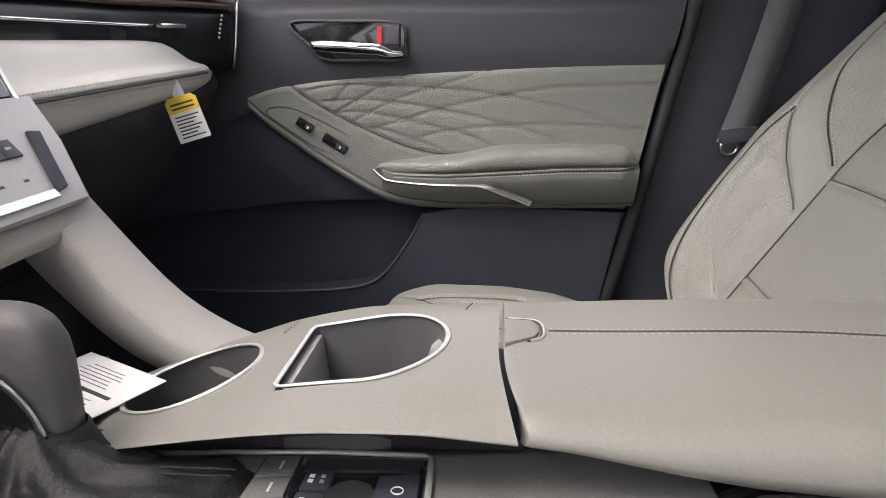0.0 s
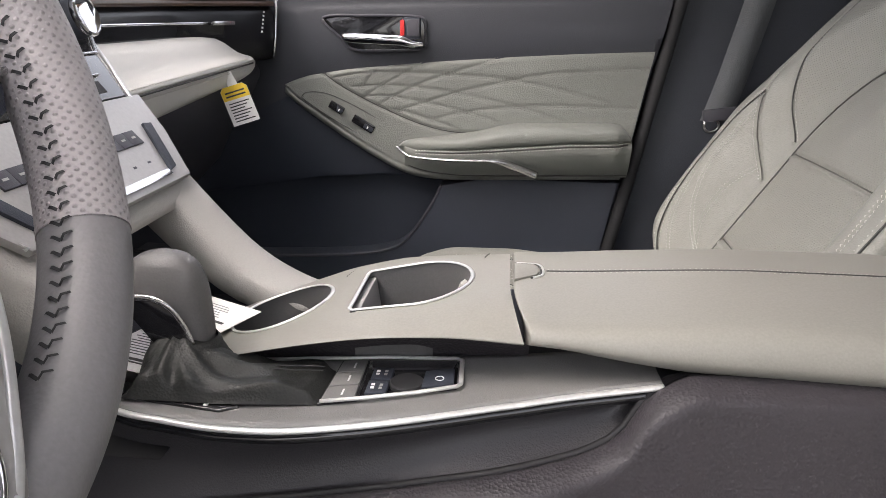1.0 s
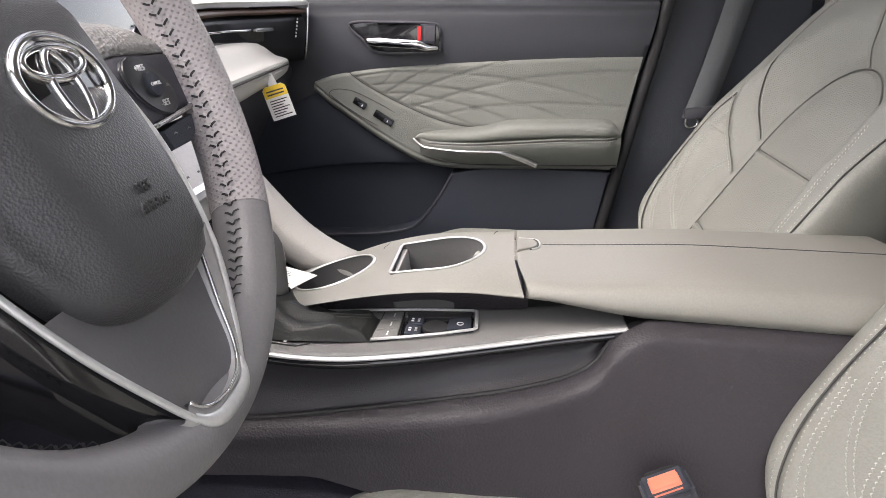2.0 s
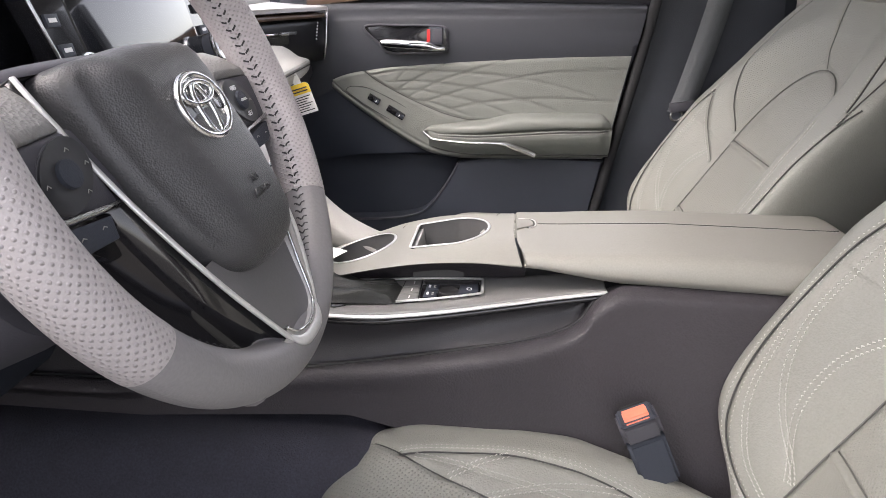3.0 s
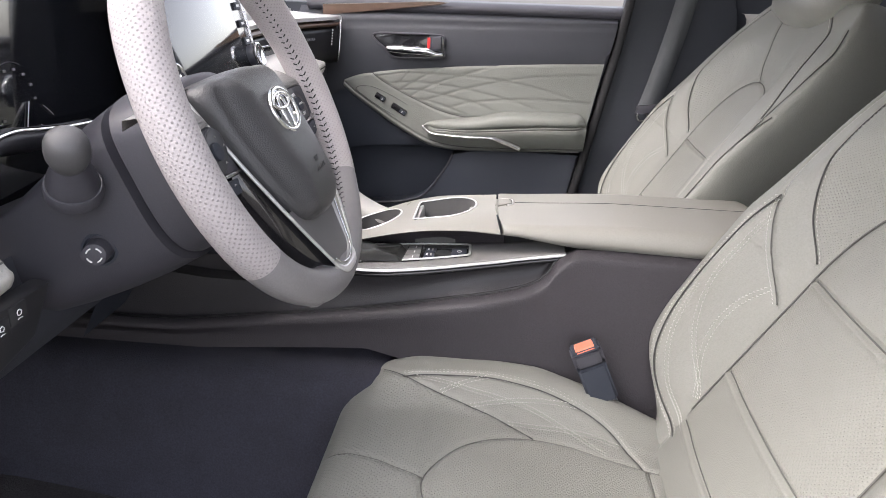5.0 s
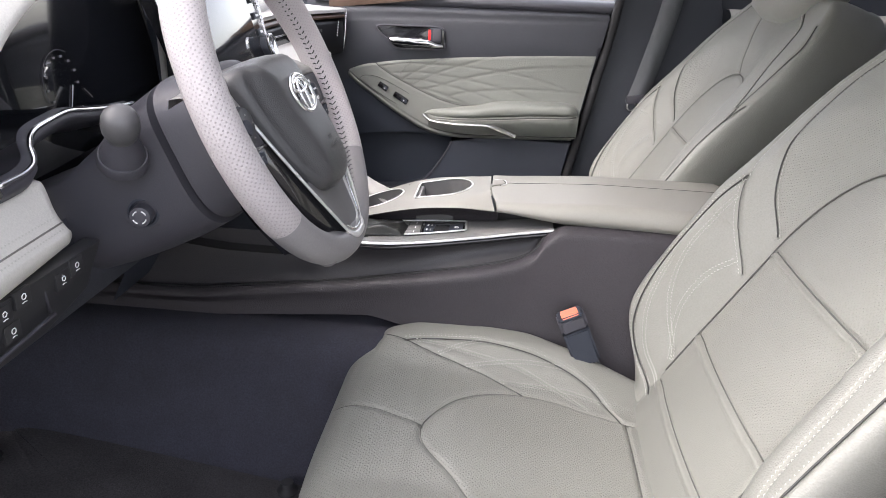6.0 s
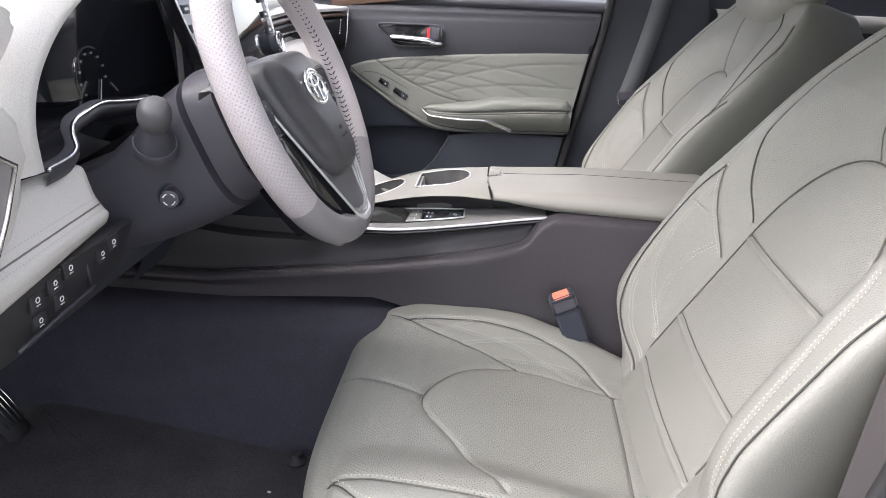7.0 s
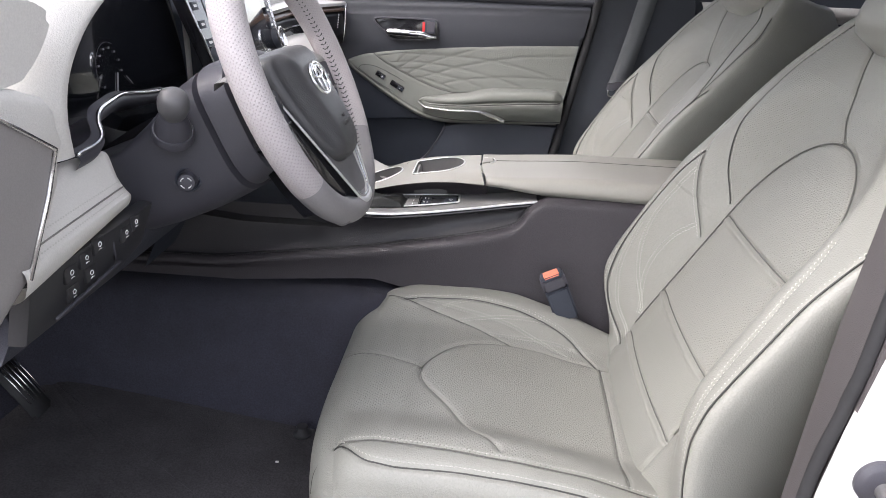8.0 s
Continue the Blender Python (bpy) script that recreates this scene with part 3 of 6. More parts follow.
box("red_mark", (0.007, 0.002, 0.024), (-0.1425, 0.6965, 0.922), red_lamp, lock, "red unlocked mark", bevel=0.001)
box("face", (0.020, 0.003, 0.026), (-0.124, 0.6965, 0.922), plastic_grey, lock, bevel=0.001)

# lower door with the map pocket
LIP = curve([(-0.078, 0.656), (-0.10, 0.612), (-0.14, 0.555), (-0.18, 0.532), (-0.26, 0.520), (-0.42, 0.512), (-0.66, 0.512)], 48)
slab("lower_panel", [tuple(p) for p in LIP] + [(-0.66, 0.37), (0.162, 0.37), (0.200, 0.52), (0.232, 0.67), (0.0, 0.672)], plastic_dark, on_door, 0.050, door, "dark navy lower panel with map pocket", bevel=0.006)
tube("pocket_lip", [(a, 0.716, b) for a, b in LIP], 0.003, plastic_grey, door, n=6)
slab("front_panel", [(-0.66, 0.60), (-0.30, 0.662), (-0.10, 0.668), (-0.172, 0.692), (-0.276, 0.755), (-0.358, 0.823), (-0.46, 0.80), (-0.66, 0.80)], plastic_dark, on_door, 0.030, door, bevel=0.008)

# seat belt on the far pillar
belt = thing("seat_belt", (0.40, 0.715, 0.76), "dark grey seat belt hanging on the passenger pillar", "seat belt")
path = curve([(0.475, 0.716, 1.30), (0.445, 0.716, 1.10), (0.425, 0.716, 0.98), (0.395, 0.714, 0.85), (0.375, 0.712, 0.78)], 30)
strap = [[(x + o, y + d, z) for o, d in ((-0.024, 0), (0.024, 0), (0.024, 0.002), (-0.024, 0.002))] for x, y, z in path]
grid("strap", strap, fabric_belt, belt, close_u=True, caps=True)
box("tongue_cover", (0.055, 0.012, 0.020), (0.380, 0.706, 0.792), plastic_grey, belt, "grey plastic tongue cover", bevel=0.004, rot=(0, -8, 0))
tube("tongue", [(0.366 + 0.014 * math.cos(a) * (1.0 if math.cos(a) > 0 else 0.7), 0.704, 0.774 + 0.011 * math.sin(a)) for a in np.linspace(0, 2 * math.pi, 20, endpoint=False)], 0.003, brushed, belt, "steel tongue", closed=True, n=6, up=(0, 1, 0))

# ---- seats ----
RECLINE = radians(28.8)
BACK0 = np.array([0.283, 0.515])


bolster = table([-0.08, 0.0, 0.03, 0.06, 0.09, 0.13, 0.2, 0.3, 0.36, 0.42, 0.48, 0.54, 0.60, 0.64, 0.68], [-0.03, 0.024, 0.050, 0.063, 0.068, 0.069, 0.069, 0.066, 0.057, 0.046, 0.037, 0.027, 0.019, 0.0, -0.02], 0.03)


near_bolster = table([-0.08, 0.0, 0.04, 0.08, 0.12, 0.16, 0.20, 0.30, 0.36, 0.42, 0.48, 0.54, 0.60, 0.64, 0.68], [-0.045, -0.015, 0.010, 0.038, 0.060, 0.069, 0.069, 0.066, 0.057, 0.046, 0.037, 0.027, 0.019, 0.0, -0.02], 0.02)
back_half = table([-0.08, 0.0, 0.03, 0.06, 0.09, 0.13, 0.30, 0.345, 0.39, 0.44, 0.50, 0.56, 0.60, 0.635, 0.655], [0.185, 0.205, 0.222, 0.246, 0.270, 0.283, 0.283, 0.274, 0.272, 0.272, 0.262, 0.236, 0.205, 0.150, 0.060], 0.03)
near_half = table([-0.08, 0.0, 0.13, 0.36, 0.42, 0.48, 0.54, 0.58, 0.61, 0.635, 0.655], [0.290, 0.290, 0.286, 0.286, 0.284, 0.279, 0.258, 0.232, 0.200, 0.150, 0.060], 0.03)


ARCH_S, ARCH_H, ARCH_W = 0.27, 0.172, 0.136


def panel_half(s):
    """Half the width of the middle panel, which closes in a pointed arch."""
    s = np.asarray(s, float)
    arch = ARCH_W * np.sqrt(np.clip(1 - (np.clip(s - ARCH_S, 0, None) / ARCH_H) ** 2, 0, 1))
    return np.where(s < ARCH_S, 0.148 - 0.012 * smooth((s - 0.08) / 0.19), arch)


ARCH = [(ARCH_W * math.cos(a), ARCH_S + ARCH_H * math.sin(a)) for a in np.linspace(0, math.pi, 60)]
PANEL = curve([(0.150, -0.06), (0.148, 0.08), (0.142, 0.175)] + ARCH + [(-0.142, 0.175), (-0.148, 0.08), (-0.150, -0.06)], 420)
SEAM_A = curve([(0.153, 0.228), (0.180, 0.262), (0.199, 0.297), (0.216, 0.335)], 30)
SEAM_E = curve([(0.216, 0.335), (0.230, 0.38), (0.234, 0.43), (0.222, 0.50), (0.185, 0.575)], 30)
SEAM_B = curve([(0.148, 0.294), (0.174, 0.33), (0.191, 0.378), (0.202, 0.414), (0.206, 0.455), (0.198, 0.515), (0.160, 0.585)], 40)
SEAM_D = curve([(0.006, 0.444), (0.034, 0.469), (0.048, 0.503), (0.075, 0.555), (0.096, 0.578)], 30)
NEAR_B = curve([(0.264, 0.385), (0.254, 0.405), (0.232, 0.441), (0.213, 0.478), (0.199, 0.512), (0.176, 0.549), (0.115, 0.580)], 44)
SEAM_C = curve([(0.140, 0.015), (0.187, 0.030), (0.213, 0.055), (0.228, 0.10), (0.236, 0.15), (0.237, 0.206), (0.232, 0.273), (0.216, 0.335)], 44)
DIAMOND = [curve(c, 40) for c in ([(0.138, 0.033), (0.184, 0.049), (0.206, 0.082), (0.219, 0.123), (0.226, 0.19)], [(0.151, 0.074), (0.185, 0.108), (0.206, 0.153), (0.215, 0.209), (0.212, 0.265), (0.206, 0.31)], [(0.158, 0.070), (0.180, 0.111), (0.187, 0.152), (0.182, 0.20), (0.168, 0.238)])]
NEAR_EDGE = curve([(0.279, -0.06), (0.277, 0.02), (0.275, 0.12), (0.274, 0.20), (0.273, 0.30), (0.275, 0.35), (0.281, 0.395)], 60)
NEAR_IN = curve([(0.266, 0.10), (0.258, 0.14), (0.250, 0.20), (0.244, 0.26), (0.236, 0.32), (0.222, 0.36)], 40)
NEAR_TOP = curve([(0.274, 0.366), (0.269, 0.405), (0.268, 0.445), (0.266, 0.480), (0.262, 0.508), (0.252, 0.530), (0.232, 0.556)], 40)
CROSS = (0.042, 0.130, 0.280)


def back_depth(u, s):
    """How far the seat back's front stands before its plane."""
    sign, u, s = np.sign(u), np.abs(u), np.asarray(s, float)
    w = np.where(sign < 0, near_half(s), back_half(s))
    out = np.where(s < ARCH_S, u - panel_half(np.minimum(s, ARCH_S)), (np.hypot(u / ARCH_W, np.clip(s - ARCH_S, 0, None) / ARCH_H) - 1) * 0.140)
    h = np.where(sign < 0, near_bolster(s), bolster(s)) * (0.45 + 0.55 * smooth(u / 0.2))
    d = h * smooth(out / 0.098)
    d = d + 0.008 * np.cos(np.clip(u / 0.14, 0, 1) * math.pi / 2) * smooth(-out / 0.06)
    r = np.minimum(np.where(sign < 0, 0.013, 0.040), w * 0.3)
    e = np.clip((u - (w - r)) / r, 0, 1)
    d = d - r * (1 - np.sqrt(np.clip(1 - e * e, 0, 1)))
    return d - 0.10 * smooth((s - 0.590) / 0.065) ** 2


def back_groove(u, s):
    a = np.abs(u)
    g = 0.0035 * np.exp(-(near_line(u, s, PANEL) / 0.0045) ** 2)
    for line, k in ((SEAM_A, 0.004), (SEAM_B, 0.004), (SEAM_C, 0.004), (SEAM_E, 0.0022)):
        g = g + k * np.exp(-(near_line(u, s, line) / 0.0028) ** 2)
    for line, k in ((NEAR_B, 0.004), (NEAR_EDGE, 0.003), (NEAR_IN, 0.0022), (NEAR_TOP, 0.003)):
        g = g + k * np.exp(-(near_line(-u, s, line) / 0.0028) ** 2)
    g = g + 0.004 * np.exp(-(near_line(u, s, SEAM_D) / 0.0028) ** 2)
    for line in DIAMOND:
        g = g + 0.0012 * np.exp(-(near_line(u, s, line) / 0.005) ** 2)
    for sm in CROSS:
        g = g + (0.0050 * np.exp(-((s - sm) / 0.0024) ** 2) - 0.0022 * np.exp(-((s - sm + 0.006) / 0.004) ** 2)) * (a < panel_half(s))
    return g


def on_back(u, s, d):
    return np.stack([BACK0[0] + s * math.sin(RECLINE) - d * math.cos(RECLINE), u + 0 * s, BACK0[1] + s * math.cos(RECLINE) + d * math.sin(RECLINE)], -1)


def back_points(line, lift=0.0):
    u, s = np.array(line).T
    return on_back(u, s, back_depth(u, s) + lift)


cush_top = table([-0.150, -0.145, -0.135, -0.12, -0.10, -0.07, -0.03, 0.05, 0.15, 0.25, 0.33, 0.38], [0.44, 0.487, 0.512, 0.529, 0.541, 0.549, 0.552, 0.540, 0.517, 0.503, 0.490, 0.485], 0.01)


cush_half = table([-0.150, -0.14, -0.12, -0.09, -0.04, 0.05, 0.12, 0.20, 0.38], [0.200, 0.224, 0.244, 0.256, 0.262, 0.260, 0.254, 0.236, 0.205], 0.02)
near_cush_half = table([-0.150, -0.14, -0.12, -0.09, -0.04, 0.05, 0.12, 0.20, 0.38], [0.180, 0.202, 0.226, 0.246, 0.259, 0.264, 0.266, 0.266, 0.262], 0.02)


INSET = curve([(0.36, 0.085), (0.254, 0.095), (0.202, 0.103), (0.157, 0.114), (0.111, 0.108), (0.066, 0.088), (0.023, 0.054), (-0.007, 0.012), (-0.016, -0.022), (-0.004, -0.056), (0.035, -0.105), (0.075, -0.168), (0.098, -0.208)], 100)
NTOP = curve([(-0.100, 0.198), (-0.090, 0.200), (-0.074, 0.203), (-0.038, 0.210), (0.003, 0.214), (0.043, 0.219), (0.109, 0.224), (0.176, 0.220), (0.224, 0.214), (0.30, 0.205)], 60)
NLOW = curve([(-0.100, 0.198), (-0.084, 0.214), (-0.061, 0.234), (-0.033, 0.243), (0.007, 0.246), (0.11, 0.249), (0.163, 0.247), (0.25, 0.244), (0.33, 0.240)], 60)
NFRONT = curve([(-0.100, 0.198), (-0.118, 0.201), (-0.133, 0.196), (-0.145, 0.184)], 16)
DIAG = curve([(-0.089, 0.208), (-0.037, 0.164), (0.022, 0.142), (0.072, 0.127), (0.112, 0.110)], 30)
RING = curve([(-0.062, 0.181), (-0.003, 0.185), (0.055, 0.186), (0.113, 0.180), (0.156, 0.173), (0.192, 0.162), (0.219, 0.146), (0.240, 0.117), (0.250, 0.096)], 50)
MID = curve([(-0.142, 0.052), (-0.113, 0.039), (-0.075, 0.018), (-0.040, -0.002), (-0.015, -0.012)], 20)
CDIAMOND = [curve(c, 30) for c in ([(-0.011, 0.155), (0.019, 0.174), (0.050, 0.185)], [(-0.047, 0.177), (-0.002, 0.170), (0.035, 0.162), (0.085, 0.156), (0.113, 0.152), (0.149, 0.141), (0.176, 0.130), (0.208, 0.108)],
            [(0.029, 0.140), (0.057, 0.150), (0.092, 0.160), (0.142, 0.167), (0.170, 0.169)], [(0.079, 0.126), (0.113, 0.131), (0.149, 0.137), (0.19, 0.137), (0.230, 0.130)])]


cush_crest = table([-0.15, -0.10, -0.05, 0.05, 0.12, 0.20, 0.27, 0.33], [0.43, 0.551, 0.568, 0.570, 0.565, 0.547, 0.520, 0.50], 0.025)


def cush_height(u, x):
    sign, u, x = np.sign(u), np.abs(u), np.asarray(x, float)
    w = np.where(sign < 0, near_cush_half(x), cush_half(x))
    crest = cush_crest(x)
    z = cush_top(x) + np.maximum(crest - cush_top(x), 0) * smooth((u - 0.115) / 0.085)
    z = z + 0.006 * np.cos(np.clip(u / 0.15, 0, 1) * math.pi / 2) * smooth((x + 0.02) / 0.05)
    r = 0.040
    e = np.clip((u - (w - r)) / r, 0, 1)
    return z - r * (1 - np.sqrt(np.clip(1 - e * e, 0, 1)))


def cush_groove(u, x):
    a = np.abs(u)
    g = 0.004 * np.exp(-(near_line(x, u, INSET) / 0.0035) ** 2)
    for line, k in ((DIAG, 0.003), (RING, 0.0035)):
        g = g + k * np.exp(-(near_line(x, u, line) / 0.003) ** 2)
    for line, k in ((NTOP, 0.0035), (NLOW, 0.0035)):
        g = g + k * np.exp(-(near_line(x, -u, line) / 0.003) ** 2)
    g = g + 0.003 * np.exp(-(near_line(x, u, MID) / 0.003) ** 2)
    g = g + 0.004 * np.exp(-((x - 0.256) / 0.003) ** 2) * (u < 0.095) * (u > -0.205)
    for line in CDIAMOND:
        g = g + 0.0012 * np.exp(-(near_line(x, u, line) / 0.005) ** 2)
    return g


def cush_bow(u, x):
    """The nose of the cushion bends back towards its corners."""
    q = np.abs(u) / np.where(u < 0, near_cush_half(x), cush_half(x))
    return -0.012 * (1 - q ** 2) * (1 - smooth((x + 0.15) / 0.12)) + np.where(u < 0, 0.010 * q ** 4, -0.013 * q ** 2) * (1 - smooth((x + 0.15) / 0.16))


def cush_points(line, lift=0.0, side=1):
    x, u = np.array(line).T
    u = u * side
    return np.stack([x + cush_bow(u, x), u, cush_height(u, x) + lift], -1)


def car_seat(label):
    root = thing("car_seat", (0.10, 0.0, 0.33), label, "seat", "front seats")
    NORMAL_BACK = (-math.cos(RECLINE), 0, math.sin(RECLINE))
    # back
    S = np.concatenate([np.linspace(-0.08, 0.605, 310), np.linspace(0.608, 0.655, 20)])
    pts, uvs, zone = [], [], []
    for s in S:
        w, wn = float(back_half(s)), float(near_half(s))
        q = np.linspace(-1, 1, 201)
        q = np.sin(q * math.pi / 2 * 0.999) * 0.35 + q * 0.65
        u = np.where(q < 0, wn, w) * q
        ss = np.full_like(u, s)
        d = back_depth(u, ss) - back_groove(u, ss)
        front = on_back(u, ss, d)
        rear = -0.125 - 0.035 * float(smooth((s - 0.525) / 0.13))
        sides = np.linspace(0, 1, 12)[1:]
        dr = d[-1] + (rear - d[-1]) * sides
        ur = w + 0.002 * np.sin(sides * math.pi) - 0.075 * sides ** 1.2
        right = on_back(ur, np.full(11, s), dr)
        dl = d[0] + (rear - d[0]) * sides[::-1]
        left = on_back(-(ur - w + wn)[::-1], np.full(11, s), dl)
        pts.append(np.concatenate([left, front, right]))
        uu = np.concatenate([-wn - 0.2 * sides[::-1], u, w + 0.2 * sides])
        uvs.append(np.stack([uu, np.full_like(uu, s)], -1))
        a = np.abs(uu)
        inside = a < panel_half(s)
        shoulder = (~inside) & (s > 0.29) & (a < np.interp(s, SEAM_B[:, 1], SEAM_B[:, 0]))
        zone.append(np.where(inside & (s > 0.130), 2, np.where(shoulder & (s < 0.50), 1, 0)))
    back = grid("backrest", pts, [leather, fine_perforated, soft_perforated], root, uv=uvs, zones=zone, close_u=True, caps=True)
    # cushion
    xs = np.concatenate([np.linspace(-0.150, -0.10, 36), np.linspace(-0.098, 0.37, 210)])
    pts, uvs, zone = [], [], []
    for x in xs:
        w, wn = float(cush_half(x)), float(near_cush_half(x))
        q = np.linspace(-1, 1, 171)
        q = np.sin(q * math.pi / 2 * 0.999) * 0.35 + q * 0.65
        u = np.where(q < 0, wn, w) * q
        xx = np.full_like(u, x)
        bow = cush_bow(u, xx)
        z = cush_height(u, xx) - cush_groove(u, xx)
        top = np.stack([xx + bow, u, z], -1)
        down = np.linspace(0, 1, 10)[1:]
        zr = z[-1] + (0.40 - z[-1]) * down
        yr = w + 0.006 * np.sin(down * math.pi) - 0.02 * down ** 2
        right = np.stack([np.full(9, x), yr, zr], -1)
        left = np.stack([np.full(9, x), -(yr - w + wn)[::-1], zr[::-1]], -1)
        pts.append(np.concatenate([left, top, right]))
        uu = np.concatenate([-wn - 0.1 * down[::-1], u, w + 0.1 * down])
        uvs.append(np.stack([uu, np.full_like(uu, x)], -1))
        a = np.abs(uu)
        lim = np.where(uu > 0, np.interp(x, DIAG[:, 0], DIAG[:, 1]), np.interp(x, NTOP[:, 0], NTOP[:, 1]))
        half = 0.135 * float(np.sqrt(np.clip((x + 0.011) / 0.13, 0, 1)))
        zone.append(np.where(a < half, 2, np.where((a < lim) & (x < 0.16) & (x > -0.125), 1, 0)))
    # the front face below the rounded nose
    nose = pts[0]
    for k, (dx, dz) in enumerate(((0.002, -0.03), (0.012, -0.06))):
        low = nose.copy()
        low[:, 0] += dx
        low[:, 2] = np.maximum(low[:, 2] + dz, 0.395)
        pts.insert(0, low)
        uvs.insert(0, uvs[0] - np.array([0, 0.03]))
        zone.insert(0, np.zeros_like(zone[0]))
    cushion = grid("cushion", pts, [leather, perforated, soft_perforated], root, uv=uvs, zones=zone, close_u=True, caps=True)
    # piping and stitches
    for sgn, lines in ((1, (SEAM_A, SEAM_B, SEAM_C, SEAM_D)), (-1, (NEAR_B, NEAR_EDGE, NEAR_TOP))):
        for line in lines:
            l = np.array(line) * (sgn, 1)
            tube("piping", back_points(l, -0.0014), 0.0007 if line is SEAM_D or line is SEAM_A else 0.0010, seam_mid if line is SEAM_D or line is SEAM_A else seam_dark, back, n=6, up=NORMAL_BACK)
    tube("piping", back_points(np.array([p for p in PANEL if p[1] > 0.05]), -0.0016), 0.0010, seam_mid, back, n=6, up=NORMAL_BACK)
    for sm in CROSS:
        w = float(panel_half(sm)) - 0.004
        tube("piping", back_points([(u, sm) for u in np.linspace(-w, w, 24)], -0.0036), 0.0009, seam_mid, back, n=6, up=NORMAL_BACK)
    rows = []
    far_rows = [(SEAM_A, 0.004), (SEAM_B, -0.004), (SEAM_E, -0.004), (SEAM_C, 0.0045), (SEAM_C, -0.0055)]
    near_rows = [(NEAR_EDGE, -0.0055), (NEAR_IN, 0.003), (NEAR_IN, -0.003), (NEAR_B, -0.004)]
    for sgn, kinds in ((1, far_rows), (-1, near_rows)):
        for line, off in kinds:
            l = np.array(line)
            t = np.gradient(l, axis=0)
            n = np.stack([t[:, 1], -t[:, 0]], 1) / (np.linalg.norm(t, axis=1)[:, None] + 1e-9)
            l = (l + n * off) * (sgn, 1)
            rows.append((back_points(l, -0.0003), [NORMAL_BACK] * len(l)))
    dashes("stitching", rows, thread_light, back, "pale stitching along the seams", length=0.0036, gap=0.0018, width=0.0006, lift=0.0004)
    quilted = [(np.array(d), o) for d in DIAMOND for o in (0.0022, -0.0022)]
    rows = []
    for l, off in quilted:
        t = np.gradient(l, axis=0)
        n = np.stack([t[:, 1], -t[:, 0]], 1) / (np.linalg.norm(t, axis=1)[:, None] + 1e-9)
        rows.append((back_points(l + n * off, -0.0004), [NORMAL_BACK] * len(l)))
    dashes("quilt_stitching", rows, thread_pale, back, "fine stitching in curved diamonds", length=0.0032, gap=0.0018, width=0.0008, lift=0.0005)
    rows = []
    for sgn, lines in ((1, (RING, DIAG)), (-1, (NTOP, NLOW, NFRONT))):
        for line in lines:
            tube("piping", cush_points(np.array(line), -0.0026, sgn), 0.0009, seam_mid if line is NTOP else seam_dark, cushion, n=6)
    far_rows = [(RING, 0.004), (RING, 0.008)] + [(d, 0.0025) for d in CDIAMOND] + [(d, -0.0025) for d in CDIAMOND]
    for sgn, kinds in ((1, far_rows), (-1, [(NTOP, -0.004), (NLOW, -0.004)])):
        for line, off in kinds:
            l = np.array(line)
            t = np.gradient(l, axis=0)
            n = np.stack([-t[:, 1], t[:, 0]], 1) / (np.linalg.norm(t, axis=1)[:, None] + 1e-9)
            l = l + n * off
            rows.append((cush_points(l, -0.0003, sgn), [(0, 0, 1)] * len(l)))
    # no piping on the inset seam: this tube puts in its crease's shade
    tube("piping", cush_points(INSET, -0.0036), 0.0009, seam_mid, cushion, n=6)
    tube("piping", cush_points([(0.256, u) for u in np.linspace(-0.203, 0.093, 40)], -0.0028), 0.0010, seam_mid, cushion, n=6)
    tube("piping", cush_points(MID[3:], -0.0028), 0.0010, seam_mid, cushion, n=6)
    dashes("stitching", rows, thread_light, cushion, "pale stitching along the seams", length=0.0036, gap=0.0018, width=0.0006, lift=0.0004)
    # seat base and head restraint
    box("base", (0.44, 0.46, 0.10), (0.12, 0, 0.375), plastic_dark, root, "dark plastic seat base", bevel=0.02)
    hr = []
    for k in np.linspace(-1, 1, 15):
        r = math.sqrt(max(0.02, 1 - k ** 4 * 0.96)) ** 0.5
        hr.append([tuple(on_back(np.array(0.136 * r * math.copysign(abs(math.cos(a)) ** 0.6, math.cos(a))), np.array(0.640 + 0.088 * k), np.array(0.008 + 0.055 * r * math.copysign(abs(math.sin(a)) ** 0.7, math.sin(a))))) for a in np.linspace(0, 2 * math.pi, 32, endpoint=False)])
    grid("head_restraint", hr, leather, root, close_u=True, caps=True)
    for sgn in (1, -1):
        a, b = on_back(np.array(0.06 * sgn), np.array(0.58), np.array(-0.05)), on_back(np.array(0.06 * sgn), np.array(0.68), np.array(-0.045))
        tube("post", [a, (a + b) / 2, b], 0.006, chrome, root, "chrome post", n=10, up=(1, 0, 0))
    return root


seat = car_seat("grey leather driver seat with stitched side bolsters")
seat.location = (0.10, -0.37, 0.33)
RECLINE = radians(31.3)
seat2 = car_seat("grey leather passenger seat beside the centre console")
seat2.location = (0.10, 0.37, 0.343)
bench = thing("rear_bench", (1.35, 0, 0.33), "grey leather rear bench seat", "seat")
box("cushion", (0.48, 1.30, 0.22), (1.28, 0, 0.47), leather, bench, bevel=0.05, segments=4)
box("backrest", (0.18, 1.30, 0.62), (1.60, 0, 0.80), leather, bench, bevel=0.06, rot=(0, 22, 0), segments=4)

# buckle beside the driver seat
buckle = thing("belt_buckle", (0.19, -0.17, 0.52), "dark seat belt buckle with a red release button", "buckle")
B = pose(0.176, -0.168, 0.612, 0, -24, 6)


